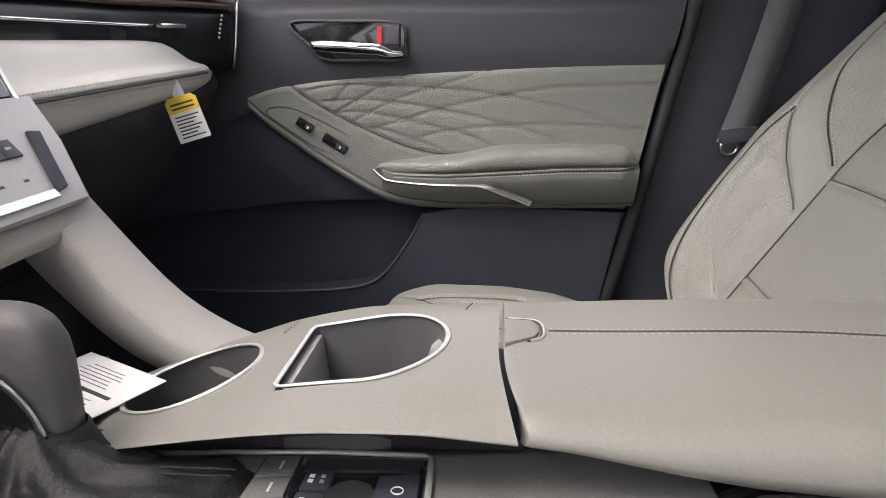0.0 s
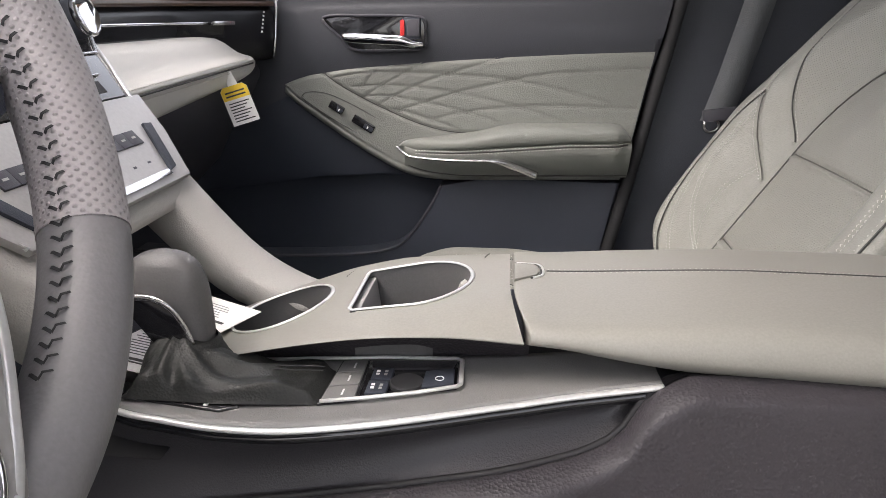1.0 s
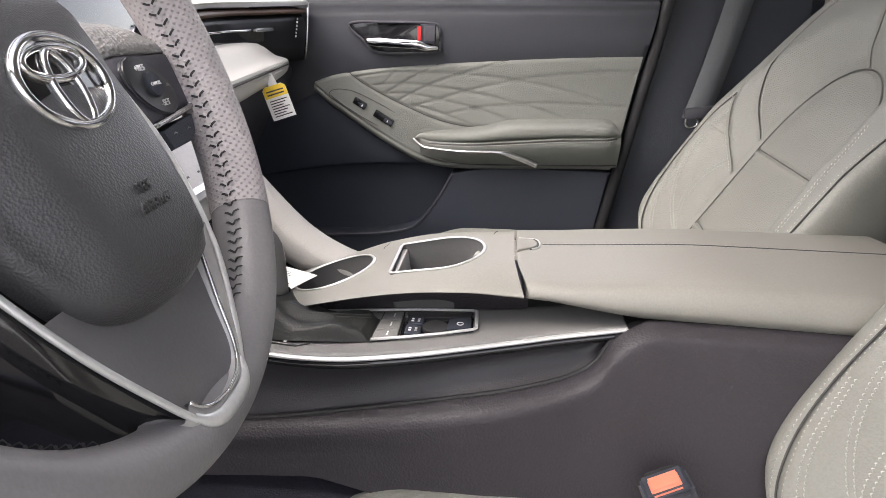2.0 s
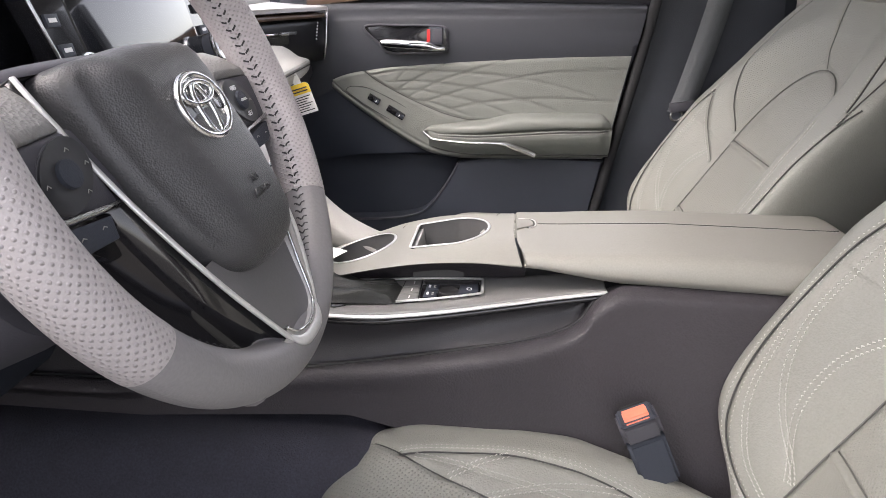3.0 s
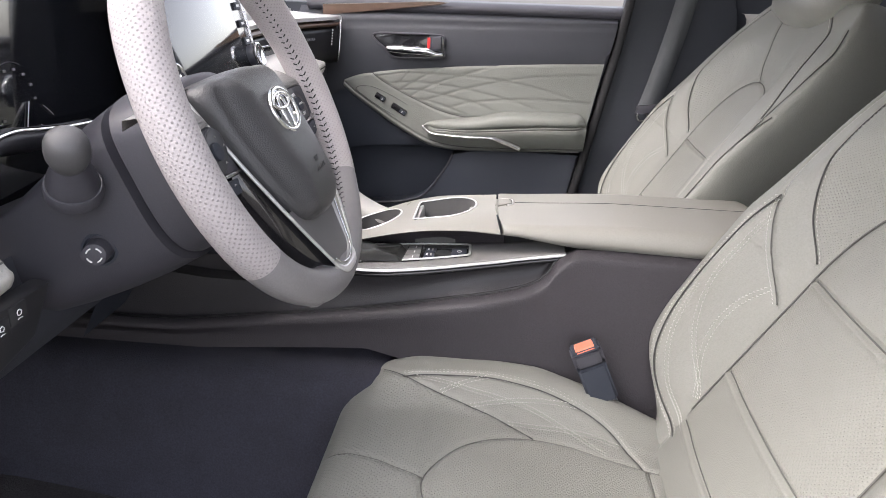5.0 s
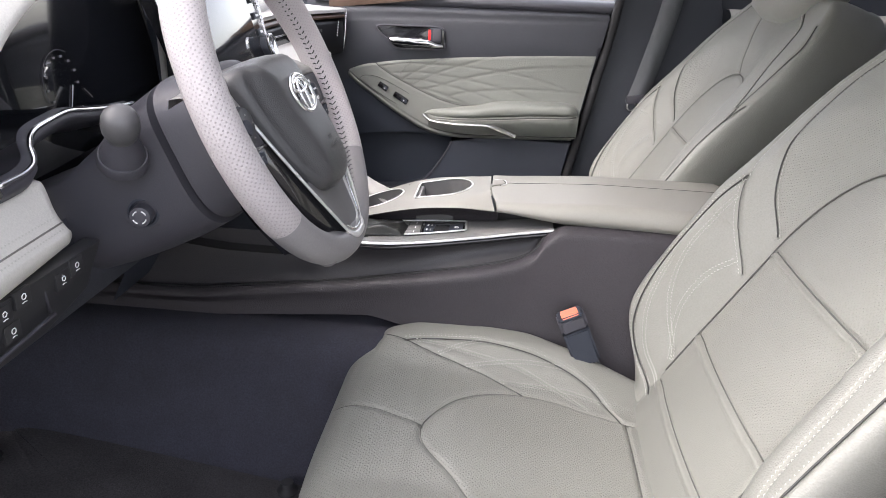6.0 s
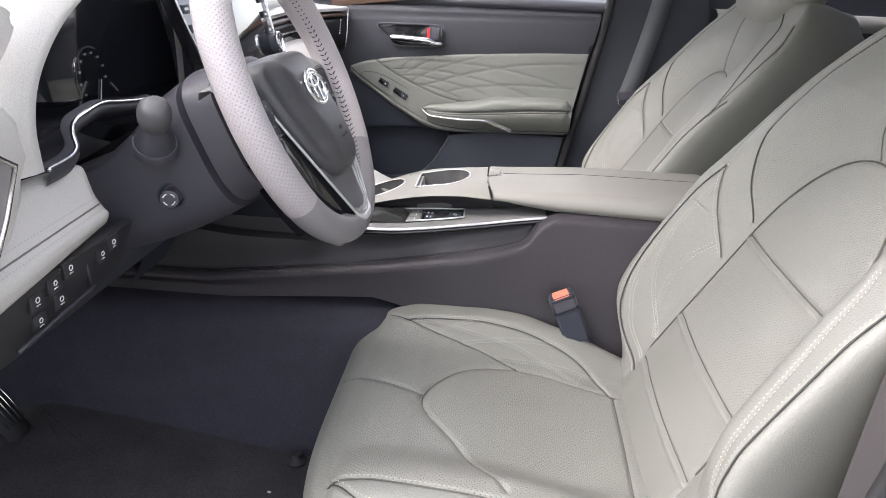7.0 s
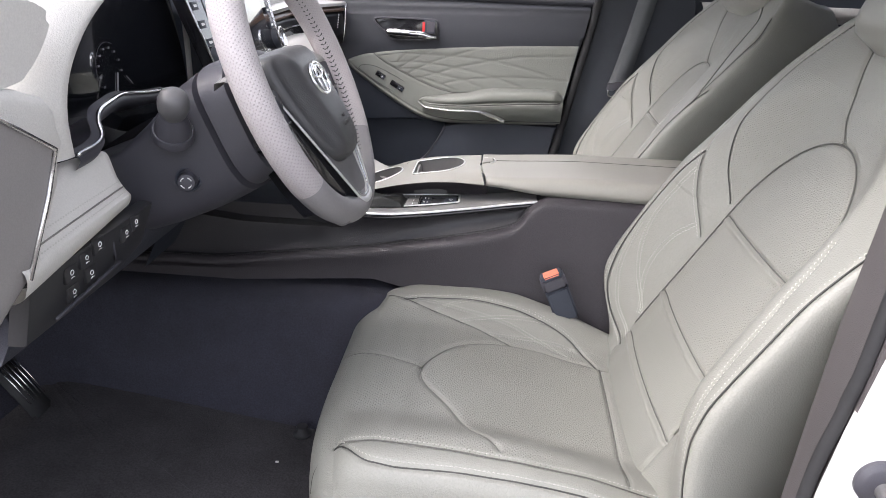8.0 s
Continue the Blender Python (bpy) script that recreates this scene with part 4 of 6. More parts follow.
def block(name, size, c, mat, parent, label="", bevel=0.004):
    bm = bmesh.new()
    bmesh.ops.create_cube(bm, size=1.0, matrix=Matrix.Translation(c) @ Matrix.Diagonal((*size, 1)))
    bmesh.ops.bevel(bm, geom=bm.edges[:], offset=bevel, segments=3, affect="EDGES")
    bmesh.ops.transform(bm, matrix=B, verts=bm.verts[:])
    return sharp(part(name, bm, mat, parent, label), 50)


block("housing", (0.040, 0.032, 0.062), (0, 0, -0.052), plastic_dark, buckle)
block("cap", (0.042, 0.034, 0.026), (0, 0, -0.010), plastic_grey, buckle, bevel=0.005)
block("rim", (0.038, 0.030, 0.006), (0, -0.001, 0.002), plastic_dark, buckle, bevel=0.0025)
block("release_button", (0.031, 0.022, 0.010), (0, -0.003, 0.003), red_plastic, buckle, "red release button", bevel=0.0035)
block("slot", (0.026, 0.003, 0.004), (0, 0.0135, 0.004), rubber, buckle, bevel=0.001)
tube("stalk", [B @ Vector((0, 0, -0.07)), B @ Vector((0.004, 0, -0.12)), B @ Vector((0.01, 0, -0.20))], 0.016, fabric_belt, buckle, n=10, flat=0.3, up=(0, 1, 0))

# ---- centre console ----
console = thing("center_console", (0.0, 0.0, 0.50), "grey centre console with cup holders and shift panel", "console")


def lid_shape(x, v):
    """Cross-section of the armrest lid: v from the driver's lower edge over the top to the passenger's lower edge."""
    t = (x - 0.048) / 0.38
    zt = 0.7530 + 0.008 * float(smooth(t / 0.5)) - 0.0015 * t
    low = np.interp(t, [0, 0.06, 0.12, 0.3, 1.0], [0.7315, 0.731, 0.7285, 0.722, 0.716])
    drop = min(0.024, 0.6 * (zt - 0.004 - low))
    wy = np.interp(t, [0, 0.2, 1.0], [0.086, 0.094, 0.104])
    a = (v - 0.5) * 2
    y = wy * math.copysign(min(1, abs(a) / 0.80) ** 1.0, a) if abs(a) < 0.80 else wy * math.copysign(1.0, a)
    k = abs(a)
    if k < 0.62:
        z = zt - 0.004 * (k / 0.62) ** 2
        y = math.copysign(wy * (k / 0.62) * 0.80, a)
    elif k < 0.82:
        q = (k - 0.62) / 0.20 * math.pi / 2
        y = math.copysign(wy * 0.80 + wy * 0.20 * math.sin(q), a)
        z = zt - 0.004 - drop * (1 - math.cos(q))
    else:
        q = (k - 0.82) / 0.18
        y = math.copysign(wy - 0.010 * q * q, a)
        z = zt - 0.004 - drop + (low - zt + 0.004 + drop) * q
    return y + 0.004, z


def gap(y):
    """How far the joint between lid and cup surround bends back towards the driver's edge."""
    return 0.015 * max(0.0, -y / 0.09) ** 2.2


rows = []
for k, x in enumerate(np.concatenate([[0.046, 0.0465, 0.048, 0.052], np.linspace(0.06, 0.42, 40), [0.427, 0.431, 0.433]])):
    ins = {0: 0.0035, 1: 0.0016, 2: 0.0006}.get(k, 0.0)
    if x > 0.42:
        ins = (x - 0.42) * 0.6
    ring = []
    for v in np.linspace(0, 1, 61):
        y, z = lid_shape(x, v)
        ring.append((x + gap(y) * max(0.0, 1 - (x - 0.046) / 0.12), y * (1 - ins * 3), 0.738 + (z - 0.738) * (1 - ins * 35)))
    rows.append(ring)
lid = grid("armrest_lid", rows, console_vinyl, console, "padded grey armrest lid", close_u=True, caps=True)


def lid_top(x, y):
    """Height of the lid's top where it is nearly flat."""
    t = (x - 0.048) / 0.38
    return 0.7530 + 0.008 * float(smooth(t / 0.5)) - 0.0015 * t - 0.004 * (y / 0.075) ** 2


seam_x = np.linspace(0.072, 0.42, 80)
tube("seam", [(x, 0.019, lid_top(x, 0.019) + 0.0001) for x in seam_x], 0.0009, seam_dark, lid, n=5)
for y in (0.0155, 0.0225):
    dashes("stitching", [([(x, y, lid_top(x, y) + 0.0002) for x in seam_x], [(0, 0, 1)] * 80)], thread_light, lid, length=0.0030, gap=0.0014, width=0.0005, lift=0.0)
slab("latch_button", [(0.0468, -0.006), (0.056, 0.001), (0.0635, 0.006), (0.0660, 0.013), (0.0655, 0.026), (0.0625, 0.032), (0.0468, 0.034)], console_vinyl, lambda p, q, d: (p, q, lid_top(p, q) - 0.0015 + d), 0.0034, lid, "pale release button", bevel=0.0008)
edge_line = curve([(0.0600, 0.0015), (0.0655, 0.0050), (0.0682, 0.0125), (0.0678, 0.0270), (0.0640, 0.0340), (0.0560, 0.0358), (0.0475, 0.0362)], 40)
tube("latch_gap", [(x - 0.0006, y - 0.0002, lid_top(x, y) + 0.0004) for x, y in edge_line], 0.0009, seam_dark, lid, n=5)
tube("latch_edge", [(x + 0.0010, y + 0.0003, lid_top(x, y) + 0.0006) for x, y in edge_line], 0.0010, pale_metal, lid, n=6)



def cover_z(x):
    return np.interp(x, [-0.225, -0.182, -0.148, -0.108, -0.075, -0.03, 0.01, 0.045], [0.684, 0.699, 0.710, 0.7235, 0.7335, 0.742, 0.748, 0.752])


cover_low = table([-0.225, -0.16, -0.10, -0.05, 0.0, 0.045], [0.678, 0.7015, 0.7205, 0.7305, 0.7325, 0.7285], 0.02)
cover_half = table([-0.225, -0.20, -0.16, -0.10, -0.05, 0.045], [0.030, 0.050, 0.066, 0.081, 0.087, 0.090], 0.015)


CUP = (-0.144, 0.018, 0.042)


def cup2_line(n=60):
    """The rear holder: straight across the front, round at the rear."""
    arc = [(-0.030 + 0.044 * math.cos(a), 0.012 + 0.047 * math.sin(a)) for a in np.linspace(-math.pi / 2, math.pi / 2, n)]
    corners = [(-0.030, 0.059), (-0.077, 0.055), (-0.077, -0.031), (-0.030, -0.035)]
    out = list(arc)
    for (xa, ya), (xb, yb) in zip(corners[:-1], corners[1:]):
        out += [(xa + (xb - xa) * k, ya + (yb - ya) * k) for k in np.linspace(0.06, 0.96, 14)]
    return out


def inside_cup2(x, y):
    if x < -0.077 or x > 0.014:
        return False
    if x < -0.030:
        return -0.035 < y < 0.059
    return ((x + 0.030) / 0.044) ** 2 + ((y - 0.012) / 0.047) ** 2 < 1


nx, nv = 170, 120
rows, keep = [], []
for x in np.linspace(-0.225, 0.0432, nx):
    w, zt, low = float(cover_half(x)), float(cover_z(x)), float(cover_low(x))
    row = []
    for v in np.linspace(-1, 1, nv):
        k = abs(v)
        if k < 0.86:
            q = k / 0.86
            y = w * q
            z = zt - (zt - low) * 0.72 * max(0.0, (q - 0.35) / 0.65) ** 2.2
        else:
            q = (k - 0.86) / 0.14
            y = w - 0.016 * q * q
            z = zt - (zt - low) * (0.72 + 0.28 * q)
        yy = math.copysign(y, v) + 0.012
        row.append((x + gap(yy) * ((x + 0.225) / 0.27) ** 3, yy, z))
    rows.append(row)
for j in range(nx - 1):
    keep.append([not (inside_cup2(rows[j][i][0], rows[j][i][1]) or math.hypot(rows[j][i][0] - CUP[0], rows[j][i][1] - CUP[1]) < CUP[2]) for i in range(nv - 1)])
cover = grid("cup_surround", rows, console_vinyl, console, "smooth grey cup holder surround", keep=keep)


skirt = []
for x in np.linspace(-0.222, 0.048, 40):
    w = float(cover_half(min(x, 0.045)))
    yy = 0.012 - w
    lo = float(cover_low(min(x, 0.045)))
    xs_ = x + gap(yy) * ((min(x, 0.045) + 0.225) / 0.27) ** 3
    skirt.append([(xs_, yy + 0.012, lo + 0.002), (xs_, yy + 0.028, lo - 0.007), (xs_, min(yy + 0.047, -0.030), 0.700 + 0.5 * max(0.0, lo - 0.722)), (xs_, min(yy + 0.049, -0.029), 0.686)])
grid("surround_skirt", skirt, plastic_brown, console, "dark grained wall below the cup surround")


def surround_z(x, y):
    w, zt, low = float(cover_half(x)), float(cover_z(x)), float(cover_low(x))
    q = min(1.0, abs(y - 0.012) / w)
    return zt - (zt - low) * 0.72 * max(0.0, (q - 0.35) / 0.65) ** 2.2


for nm, line in (("front_cup", [(CUP[0] + CUP[2] * math.cos(a), CUP[1] + CUP[2] * math.sin(a)) for a in np.linspace(0, 2 * math.pi, 60, endpoint=False)]), ("rear_cup", cup2_line(40))):
    deep = [[(x * (1 - k * 0.06) + np.mean([p[0] for p in line]) * k * 0.06, y * (1 - k * 0.06) + 0.012 * k * 0.06, surround_z(x, y) * (1 - k) + 0.655 * k) for x, y in line] for k in (0.0, 0.12, 0.5, 0.95, 1.0)]
    well = grid(nm, deep, well_plastic, console, "dark cup holder well", close_u=True, caps="end")
    tube("cup_rim", [(x, y, surround_z(x, y) + 0.0006) for x, y in line], 0.0017, pale_metal, well, "bright metal rim", closed=True, n=8, flat=0.45)
    cx = CUP[0] if nm == "front_cup" else -0.03
    box("cup_tab", (0.012, 0.016, 0.030), (cx + 0.036, 0.035, float(cover_z(cx + 0.036)) - 0.026), rubber if nm == "front_cup" else plastic_light, well, bevel=0.003, rot=(0, 18, -20))
    tube("base_ring", [(x * 0.93 + cx * 0.07, y * 0.93 + 0.0009, 0.672) for x, y in line], 0.0015, plastic_light, well, closed=True, n=5)
box("divider", (0.008, 0.084, 0.045), (-0.0715, 0.012, 0.7065), satin, console, "bright folding divider", bevel=0.002, rot=(0, -8, 0))
for x0 in (-0.098, 0.022):
    row = [(x0 + 0.004 * math.sin(k), 0.058 + 0.03 * k, surround_z(x0, 0.058 + 0.03 * k) + 0.0004) for k in np.linspace(0, 1.0, 10)]
    dashes("stitching", [(row, [(0, 0, 1)] * 10)], seam_dark, cover, length=0.003, gap=0.002, width=0.0005, lift=0.0004)

# shift panel on the driver's side
EDGE = curve([(0.147, -0.085), (0.129, -0.0875), (0.086, -0.093), (0.045, -0.101), (0.017, -0.108), (-0.016, -0.116), (-0.05, -0.123), (-0.09, -0.128), (-0.121, -0.129), (-0.155, -0.126), (-0.187, -0.120), (-0.218, -0.113), (-0.26, -0.092)], 72)


def panel_z(x):
    return np.interp(x, [-0.30, -0.15, -0.10, -0.05, 0.0, 0.05, 0.10, 0.15], [0.688, 0.689, 0.691, 0.695, 0.699, 0.703, 0.709, 0.715])


top = []
for k in np.linspace(0, 1, 12):
    top.append([(x, y * (1 - k) + (-0.030) * k, float(panel_z(x)) - 0.0035 - 0.002 * math.sin(k * math.pi)) for x, y in EDGE])
deck = grid("shift_deck", top, deck_vinyl, console, "dark grey soft deck")
m = deck.modifiers.new("thick", "SOLIDIFY")
m.thickness, m.offset = 0.004, -1
tube("deck_strip", [(x, y - 0.001, float(panel_z(x)) - 0.002) for x, y in EDGE], 0.0028, pale_metal, console, "bright metal edge strip", n=8, flat=0.75)
# black tube in place of the shadow between strip and insert
tube("deck_shadow_gap", [(x, y + 0.001, float(panel_z(x)) - 0.008) for x, y in EDGE], 0.004, piano, console, n=6)

# recessed control tray with its bright frame
def deck_z(x):
    return float(panel_z(x))


tray = slab("control_tray", [(-0.058, -0.0925), (0.009, -0.080), (0.008, -0.040), (-0.060, -0.036)], piano, lambda a, b, d: (a, b, deck_z(a) - 0.0055 + d), 0.0055, console, "black switch tray", bevel=0.001)
slab("tray_wall", [(-0.056, -0.050), (0.004, -0.052), (0.0065, -0.0415), (-0.058, -0.0375)], insert_plastic, lambda a, b, d: (a, b, deck_z(a) + d), 0.0016, tray, "dark sloping back of the tray", bevel=0.0006)
tube("tray_frame", [(x, y, deck_z(x) + 0.0022) for x, y in ((-0.160, -0.0390), (-0.103, -0.0335), (-0.05, -0.0340), (0.0060, -0.0385), (0.0105, -0.0415), (0.0118, -0.0780), (0.0085, -0.0815), (-0.018, -0.0885), (-0.05, -0.0945), (-0.083, -0.0990))], 0.0017, pale_metal, tray, n=8, flat=0.8)
slab("mode_base", [(-0.0850, -0.0995), (-0.0585, -0.0945), (-0.0600, -0.0350), (-0.0815, -0.0350)], rubber, lambda p, r, d: (p, r, deck_z(p) - 0.004 + d), 0.0042, tray, "dark base under the buttons", bevel=0.0)
mode_line = [(-0.0835, -0.0985), (-0.0600, -0.0940), (-0.0615, -0.0365), (-0.0800, -0.0365)]
for k in range(3):
    f0, f1 = k / 3 + 0.012, (k + 1) / 3 - 0.012
    q = [mode_line[0], mode_line[1], mode_line[2], mode_line[3]]
    at = lambda f, side: tuple(np.array(q[side]) * (1 - f) + np.array(q[3 - side]) * f)
    b = slab("mode_button", [at(f0, 0), at(f0, 1), at(f1, 1), at(f1, 0)], deck_vinyl, lambda p, r, d: (p, r, deck_z(p) - 0.002 + d), 0.0042, tray, bevel=0.0007)
    c = (np.array(at((f0 + f1) / 2, 0)) + np.array(at((f0 + f1) / 2, 1))) / 2
    slab("mark", [(c[0] + 0.001, c[1] - 0.004), (c[0] + 0.0024, c[1] - 0.004), (c[0] + 0.0024, c[1] + 0.004), (c[0] + 0.001, c[1] + 0.004)], ink_white, lambda p, r, d: (p, r, deck_z(p) + 0.0022 + d), 0.0002, b, bevel=0.0)
for k, (cx, cy) in enumerate(((-0.0460, -0.0615), (-0.0465, -0.0815))):
    b = box("seat_button", (0.0150, 0.0180, 0.006), (cx, cy, deck_z(cx) + 0.0005), plastic_dark, tray, bevel=0.0015)
    for o, w in ((-0.0032, 0.0026), (0.0026, 0.0022)):
        for dy in (-0.0022, 0.0022):
            box("mark", (w, 0.0026, 0.0005), (cx + o, cy + dy, deck_z(cx) + 0.0036), ink_white if o < 0 else plastic_light, b, bevel=0.0)
lathe("hold_button", [(0.0125, 0), (0.0125, 0.0035), (0.0115, 0.0045), (0.002, 0.0030)], (-0.0265, -0.0735, deck_z(-0.0265) - 0.0015), (0, 0, 1), rubber, tray, "round dark push button")
b = slab("brake_switch", [(-0.0155, -0.0835), (0.0070, -0.0785), (0.0060, -0.0560), (-0.0150, -0.0590)], plastic_dark, lambda p, r, d: (p, r, deck_z(p) - 0.002 + d), 0.0055, tray, "dark parking brake switch", bevel=0.0015)
tube("mark", [(-0.0035 + 0.0030 * math.cos(t), -0.0725 + 0.0030 * math.sin(t), deck_z(0.0) + 0.0037) for t in np.linspace(0, 2 * math.pi, 14, endpoint=False)], 0.0004, ink_white, b, closed=True, n=5)

# body below the deck: a recessed dark insert over the ledge of a grained side panel
SX = np.linspace(-0.62, 0.46, 110)
LEDGE_Z = table([-0.62, -0.41, -0.28, -0.17, -0.10, 0.0, 0.06, 0.092, 0.112, 0.124, 0.134, 0.16, 0.30, 0.46], [0.585, 0.588, 0.606, 0.620, 0.633, 0.653, 0.662, 0.668, 0.675, 0.685, 0.706, 0.722, 0.722, 0.720], 0.006)
WALL_Y = table([-0.62, -0.02, 0.03, 0.08, 0.13, 0.18, 0.46], [-0.128, -0.128, -0.124, -0.112, -0.096, -0.086, -0.085], 0.03)


def ledge_out(x):
    """Width of the ledge, wide at the rear and narrow towards the dash."""
    return 0.010 + 0.011 * float(smooth((x + 0.20) / 0.25))


lower = []
for f in np.linspace(0, 1, 9):
    row = []
    for x in SX:
        ey = float(np.interp(x, EDGE[::-1, 0], EDGE[::-1, 1])) if -0.26 < x < 0.15 else (-0.095 if x <= -0.26 else -0.085)
        zt = float(panel_z(min(x, 0.15))) - 0.008 if x < 0.15 else 0.712
        yl = float(WALL_Y(x)) + 0.012
        row.append((x, (ey + 0.006) * (1 - f) + yl * f + 0.010 * math.sin(f * math.pi), zt * (1 - f) + (float(LEDGE_Z(x)) - 0.004) * f))
    lower.append(row)
grid("side_insert", lower, insert_plastic, console, "dark side insert below the deck")
# dark tube drawn along the ledge for the shadow below the insert
tube("insert_shade", [(x, float(WALL_Y(x)) + 0.008, float(LEDGE_Z(x)) - 0.001) for x in SX if x < 0.15], 0.0028, rubber, console, n=6)
side = []
for k, (f, o, dz) in enumerate(((0, 0.010, -0.006), (0, 0.004, 0.0), (0, 0.0, 0.001), (0, -0.5, -0.002), (0, -0.85, -0.0045), (0, -1.0, -0.008), (0, -1.03, -0.014), (0.25, -0.95, -0.004), (0.55, -0.85, 0), (1.0, -0.8, 0))):
    row = []
    for x in SX:
        zb = float(np.interp(x, [-0.62, -0.40, -0.13, -0.06, 0.0, 0.06], [0.545, 0.548, 0.570, 0.555, 0.50, 0.40]))
        y0 = float(WALL_Y(x)) - 0.052 * f * float(smooth((x + 0.02) / 0.20))
        row.append((x, y0 + (o if o > 0 else o * ledge_out(x)), (float(LEDGE_Z(x)) + dz) * (1 - f) + zb * f))
    side.append(row)
grid("side_panel", side, plastic_brown, console, "grained brown-grey side panel")
far = [[(x, 0.135, z) for x in SX] for z in (0.50, 0.58, 0.63, 0.65)] + [[(x, 0.10, 0.705 if x > -0.06 else 0.66) for x in SX]] + [[(x, -0.06, 0.690 if x > 0.05 else 0.66) for x in SX]]
grid("core", far, plastic_dark, console)

# arms that carry the stack, with an open tray below
ARM = curve([(-0.30, 0.842), (-0.268, 0.800), (-0.205, 0.737), (-0.155, 0.708), (-0.110, 0.697), (-0.07, 0.700)], 50)
for sgn in (1, -1):
    rows = []
    for x, z in (ARM if sgn > 0 else [p for p in ARM if p[0] < -0.232]):
        f = float(smooth((x + 0.30) / 0.2))
        yo, yi = 0.135 - 0.022 * f, 0.080 - 0.02 * f
        rows.append([(x, sgn * yo, z - 0.003), (x, sgn * (yo - 0.004), z), (x, sgn * yi, z - 0.001), (x - 0.006, sgn * (yi - 0.004), z - 0.006), (x - 0.022, sgn * (yi + 0.004), z - 0.040 + 0.02 * f), (x - 0.03, sgn * yo, z - 0.05 + 0.03 * f)])
    grid("arm", rows, plastic_light, console, "light grey textured arm", close_u=True, caps=True)
grid("stack_foot", [[(-0.268 + dx, y, 0.800 + dz) for y in np.linspace(-0.122, 0.122, 12)] for dx, dz in ((0.0, 0.0), (0.012, -0.014), (0.012, -0.022), (-0.02, -0.034), (-0.06, -0.03))], plastic_light, console)
grid("tray_floor", [[(x, y, 0.655 + 0.1 * max(0, -0.36 - x)) for y in np.linspace(-0.12, 0.13, 6)] for x in np.linspace(-0.50, -0.19, 8)], rubber, console)
tube("tray_edge", curve([(-0.40, 0.075, 0.70), (-0.34, 0.08, 0.687), (-0.27, 0.08, 0.682), (-0.235, 0.075, 0.688)], 24), 0.006, plastic_light, console, n=8)

# shifter
shifter = thing("gear_shifter", (-0.185, -0.082, 0.695), "dark grey gear shift lever with leather boot", "shifter")
boot = []
for v in np.linspace(-1, 1, 44):
    row = []
    for u in np.linspace(-1, 1, 64):
        half = 0.031 - 0.006 * max(0.0, u)
        x, y = -0.153 + 0.070 * u, -0.074 + half * v
        r = math.hypot((x + 0.193) / 1.15, y + 0.068)
        ang = math.atan2(y + 0.068, x + 0.193)
        edge = float(smooth(np.array(min(1 - abs(u), 1 - abs(v)) / 0.16)))
        fold = 0.0030 * math.sin(7 * ang + 60 * r) + 0.0022 * math.sin(13 * ang - 90 * r) + 0.0012 * math.sin(150 * x + 70 * y)
        away = float(smooth(np.array((r - 0.016) / 0.02)))
        z = 0.6955 + edge * (0.0055 + 0.026 * math.exp(-(r / 0.026) ** 2) + fold * (0.35 + 0.65 * away) * (1 - 0.6 * float(smooth(np.array((x + 0.13) / 0.04)))))
        row.append((x, y, z - 0.004 * (1 - edge)))
    boot.append(row)
grid("boot", boot, boot_leather, shifter, "creased dark leather boot")
collar = []
for z, r in ((0.696, 0.036), (0.701, 0.0325), (0.707, 0.0290), (0.713, 0.0268), (0.718, 0.0255), (0.7205, 0.0235)):
    collar.append([(-0.192 + r * (1 + 0.05 * math.sin(5 * a + 300 * z) * (z < 0.71)) * math.cos(a), -0.060 + 0.80 * r * math.sin(a), z) for a in np.linspace(0, 2 * math.pi, 48, endpoint=False)])
grid("boot_collar", collar, boot_leather, shifter, "dark leather boot collar", close_u=True)
for o in (-0.064, -0.070):
    tube("boot_seam", [(x, o - 0.002 * math.sin(30 * x), 0.7022 + 0.010 * float(smooth((-0.135 - x) / 0.05)) ** 2) for x in np.linspace(-0.165, -0.088, 20)], 0.0006, thread_dark, shifter, "dark seam on the boot", n=5)
knob = []
KZ = [0.706, 0.714, 0.730, 0.752, 0.765, 0.776, 0.7825, 0.7855, 0.7862]
knob_left = table(KZ, [-0.211, -0.215, -0.224, -0.2345, -0.2355, -0.229, -0.219, -0.209, -0.204], 0.004)
knob_right = table(KZ, [-0.172, -0.1715, -0.172, -0.1735, -0.1755, -0.1805, -0.188, -0.197, -0.202], 0.004)
for z in np.concatenate([np.linspace(0.706, 0.776, 22), np.linspace(0.7775, 0.7862, 12)]):
    x0, x1 = float(knob_left(z)), float(knob_right(z))
    rx = (x1 - x0) / 2
    ry = rx * 0.60
    knob.append([((x0 + x1) / 2 + rx * math.copysign(abs(math.cos(a)) ** 0.7, math.cos(a)), -0.058 + ry * math.copysign(abs(math.sin(a)) ** 0.7, math.sin(a)), z) for a in np.linspace(0, 2 * math.pi, 48, endpoint=False)])
grid("knob", knob, knob_leather, shifter, "dark grey leather shift knob", close_u=True, caps=True)


def knob_front(z):
    return -0.058 - (float(knob_right(z)) - float(knob_left(z))) / 2 * 0.60


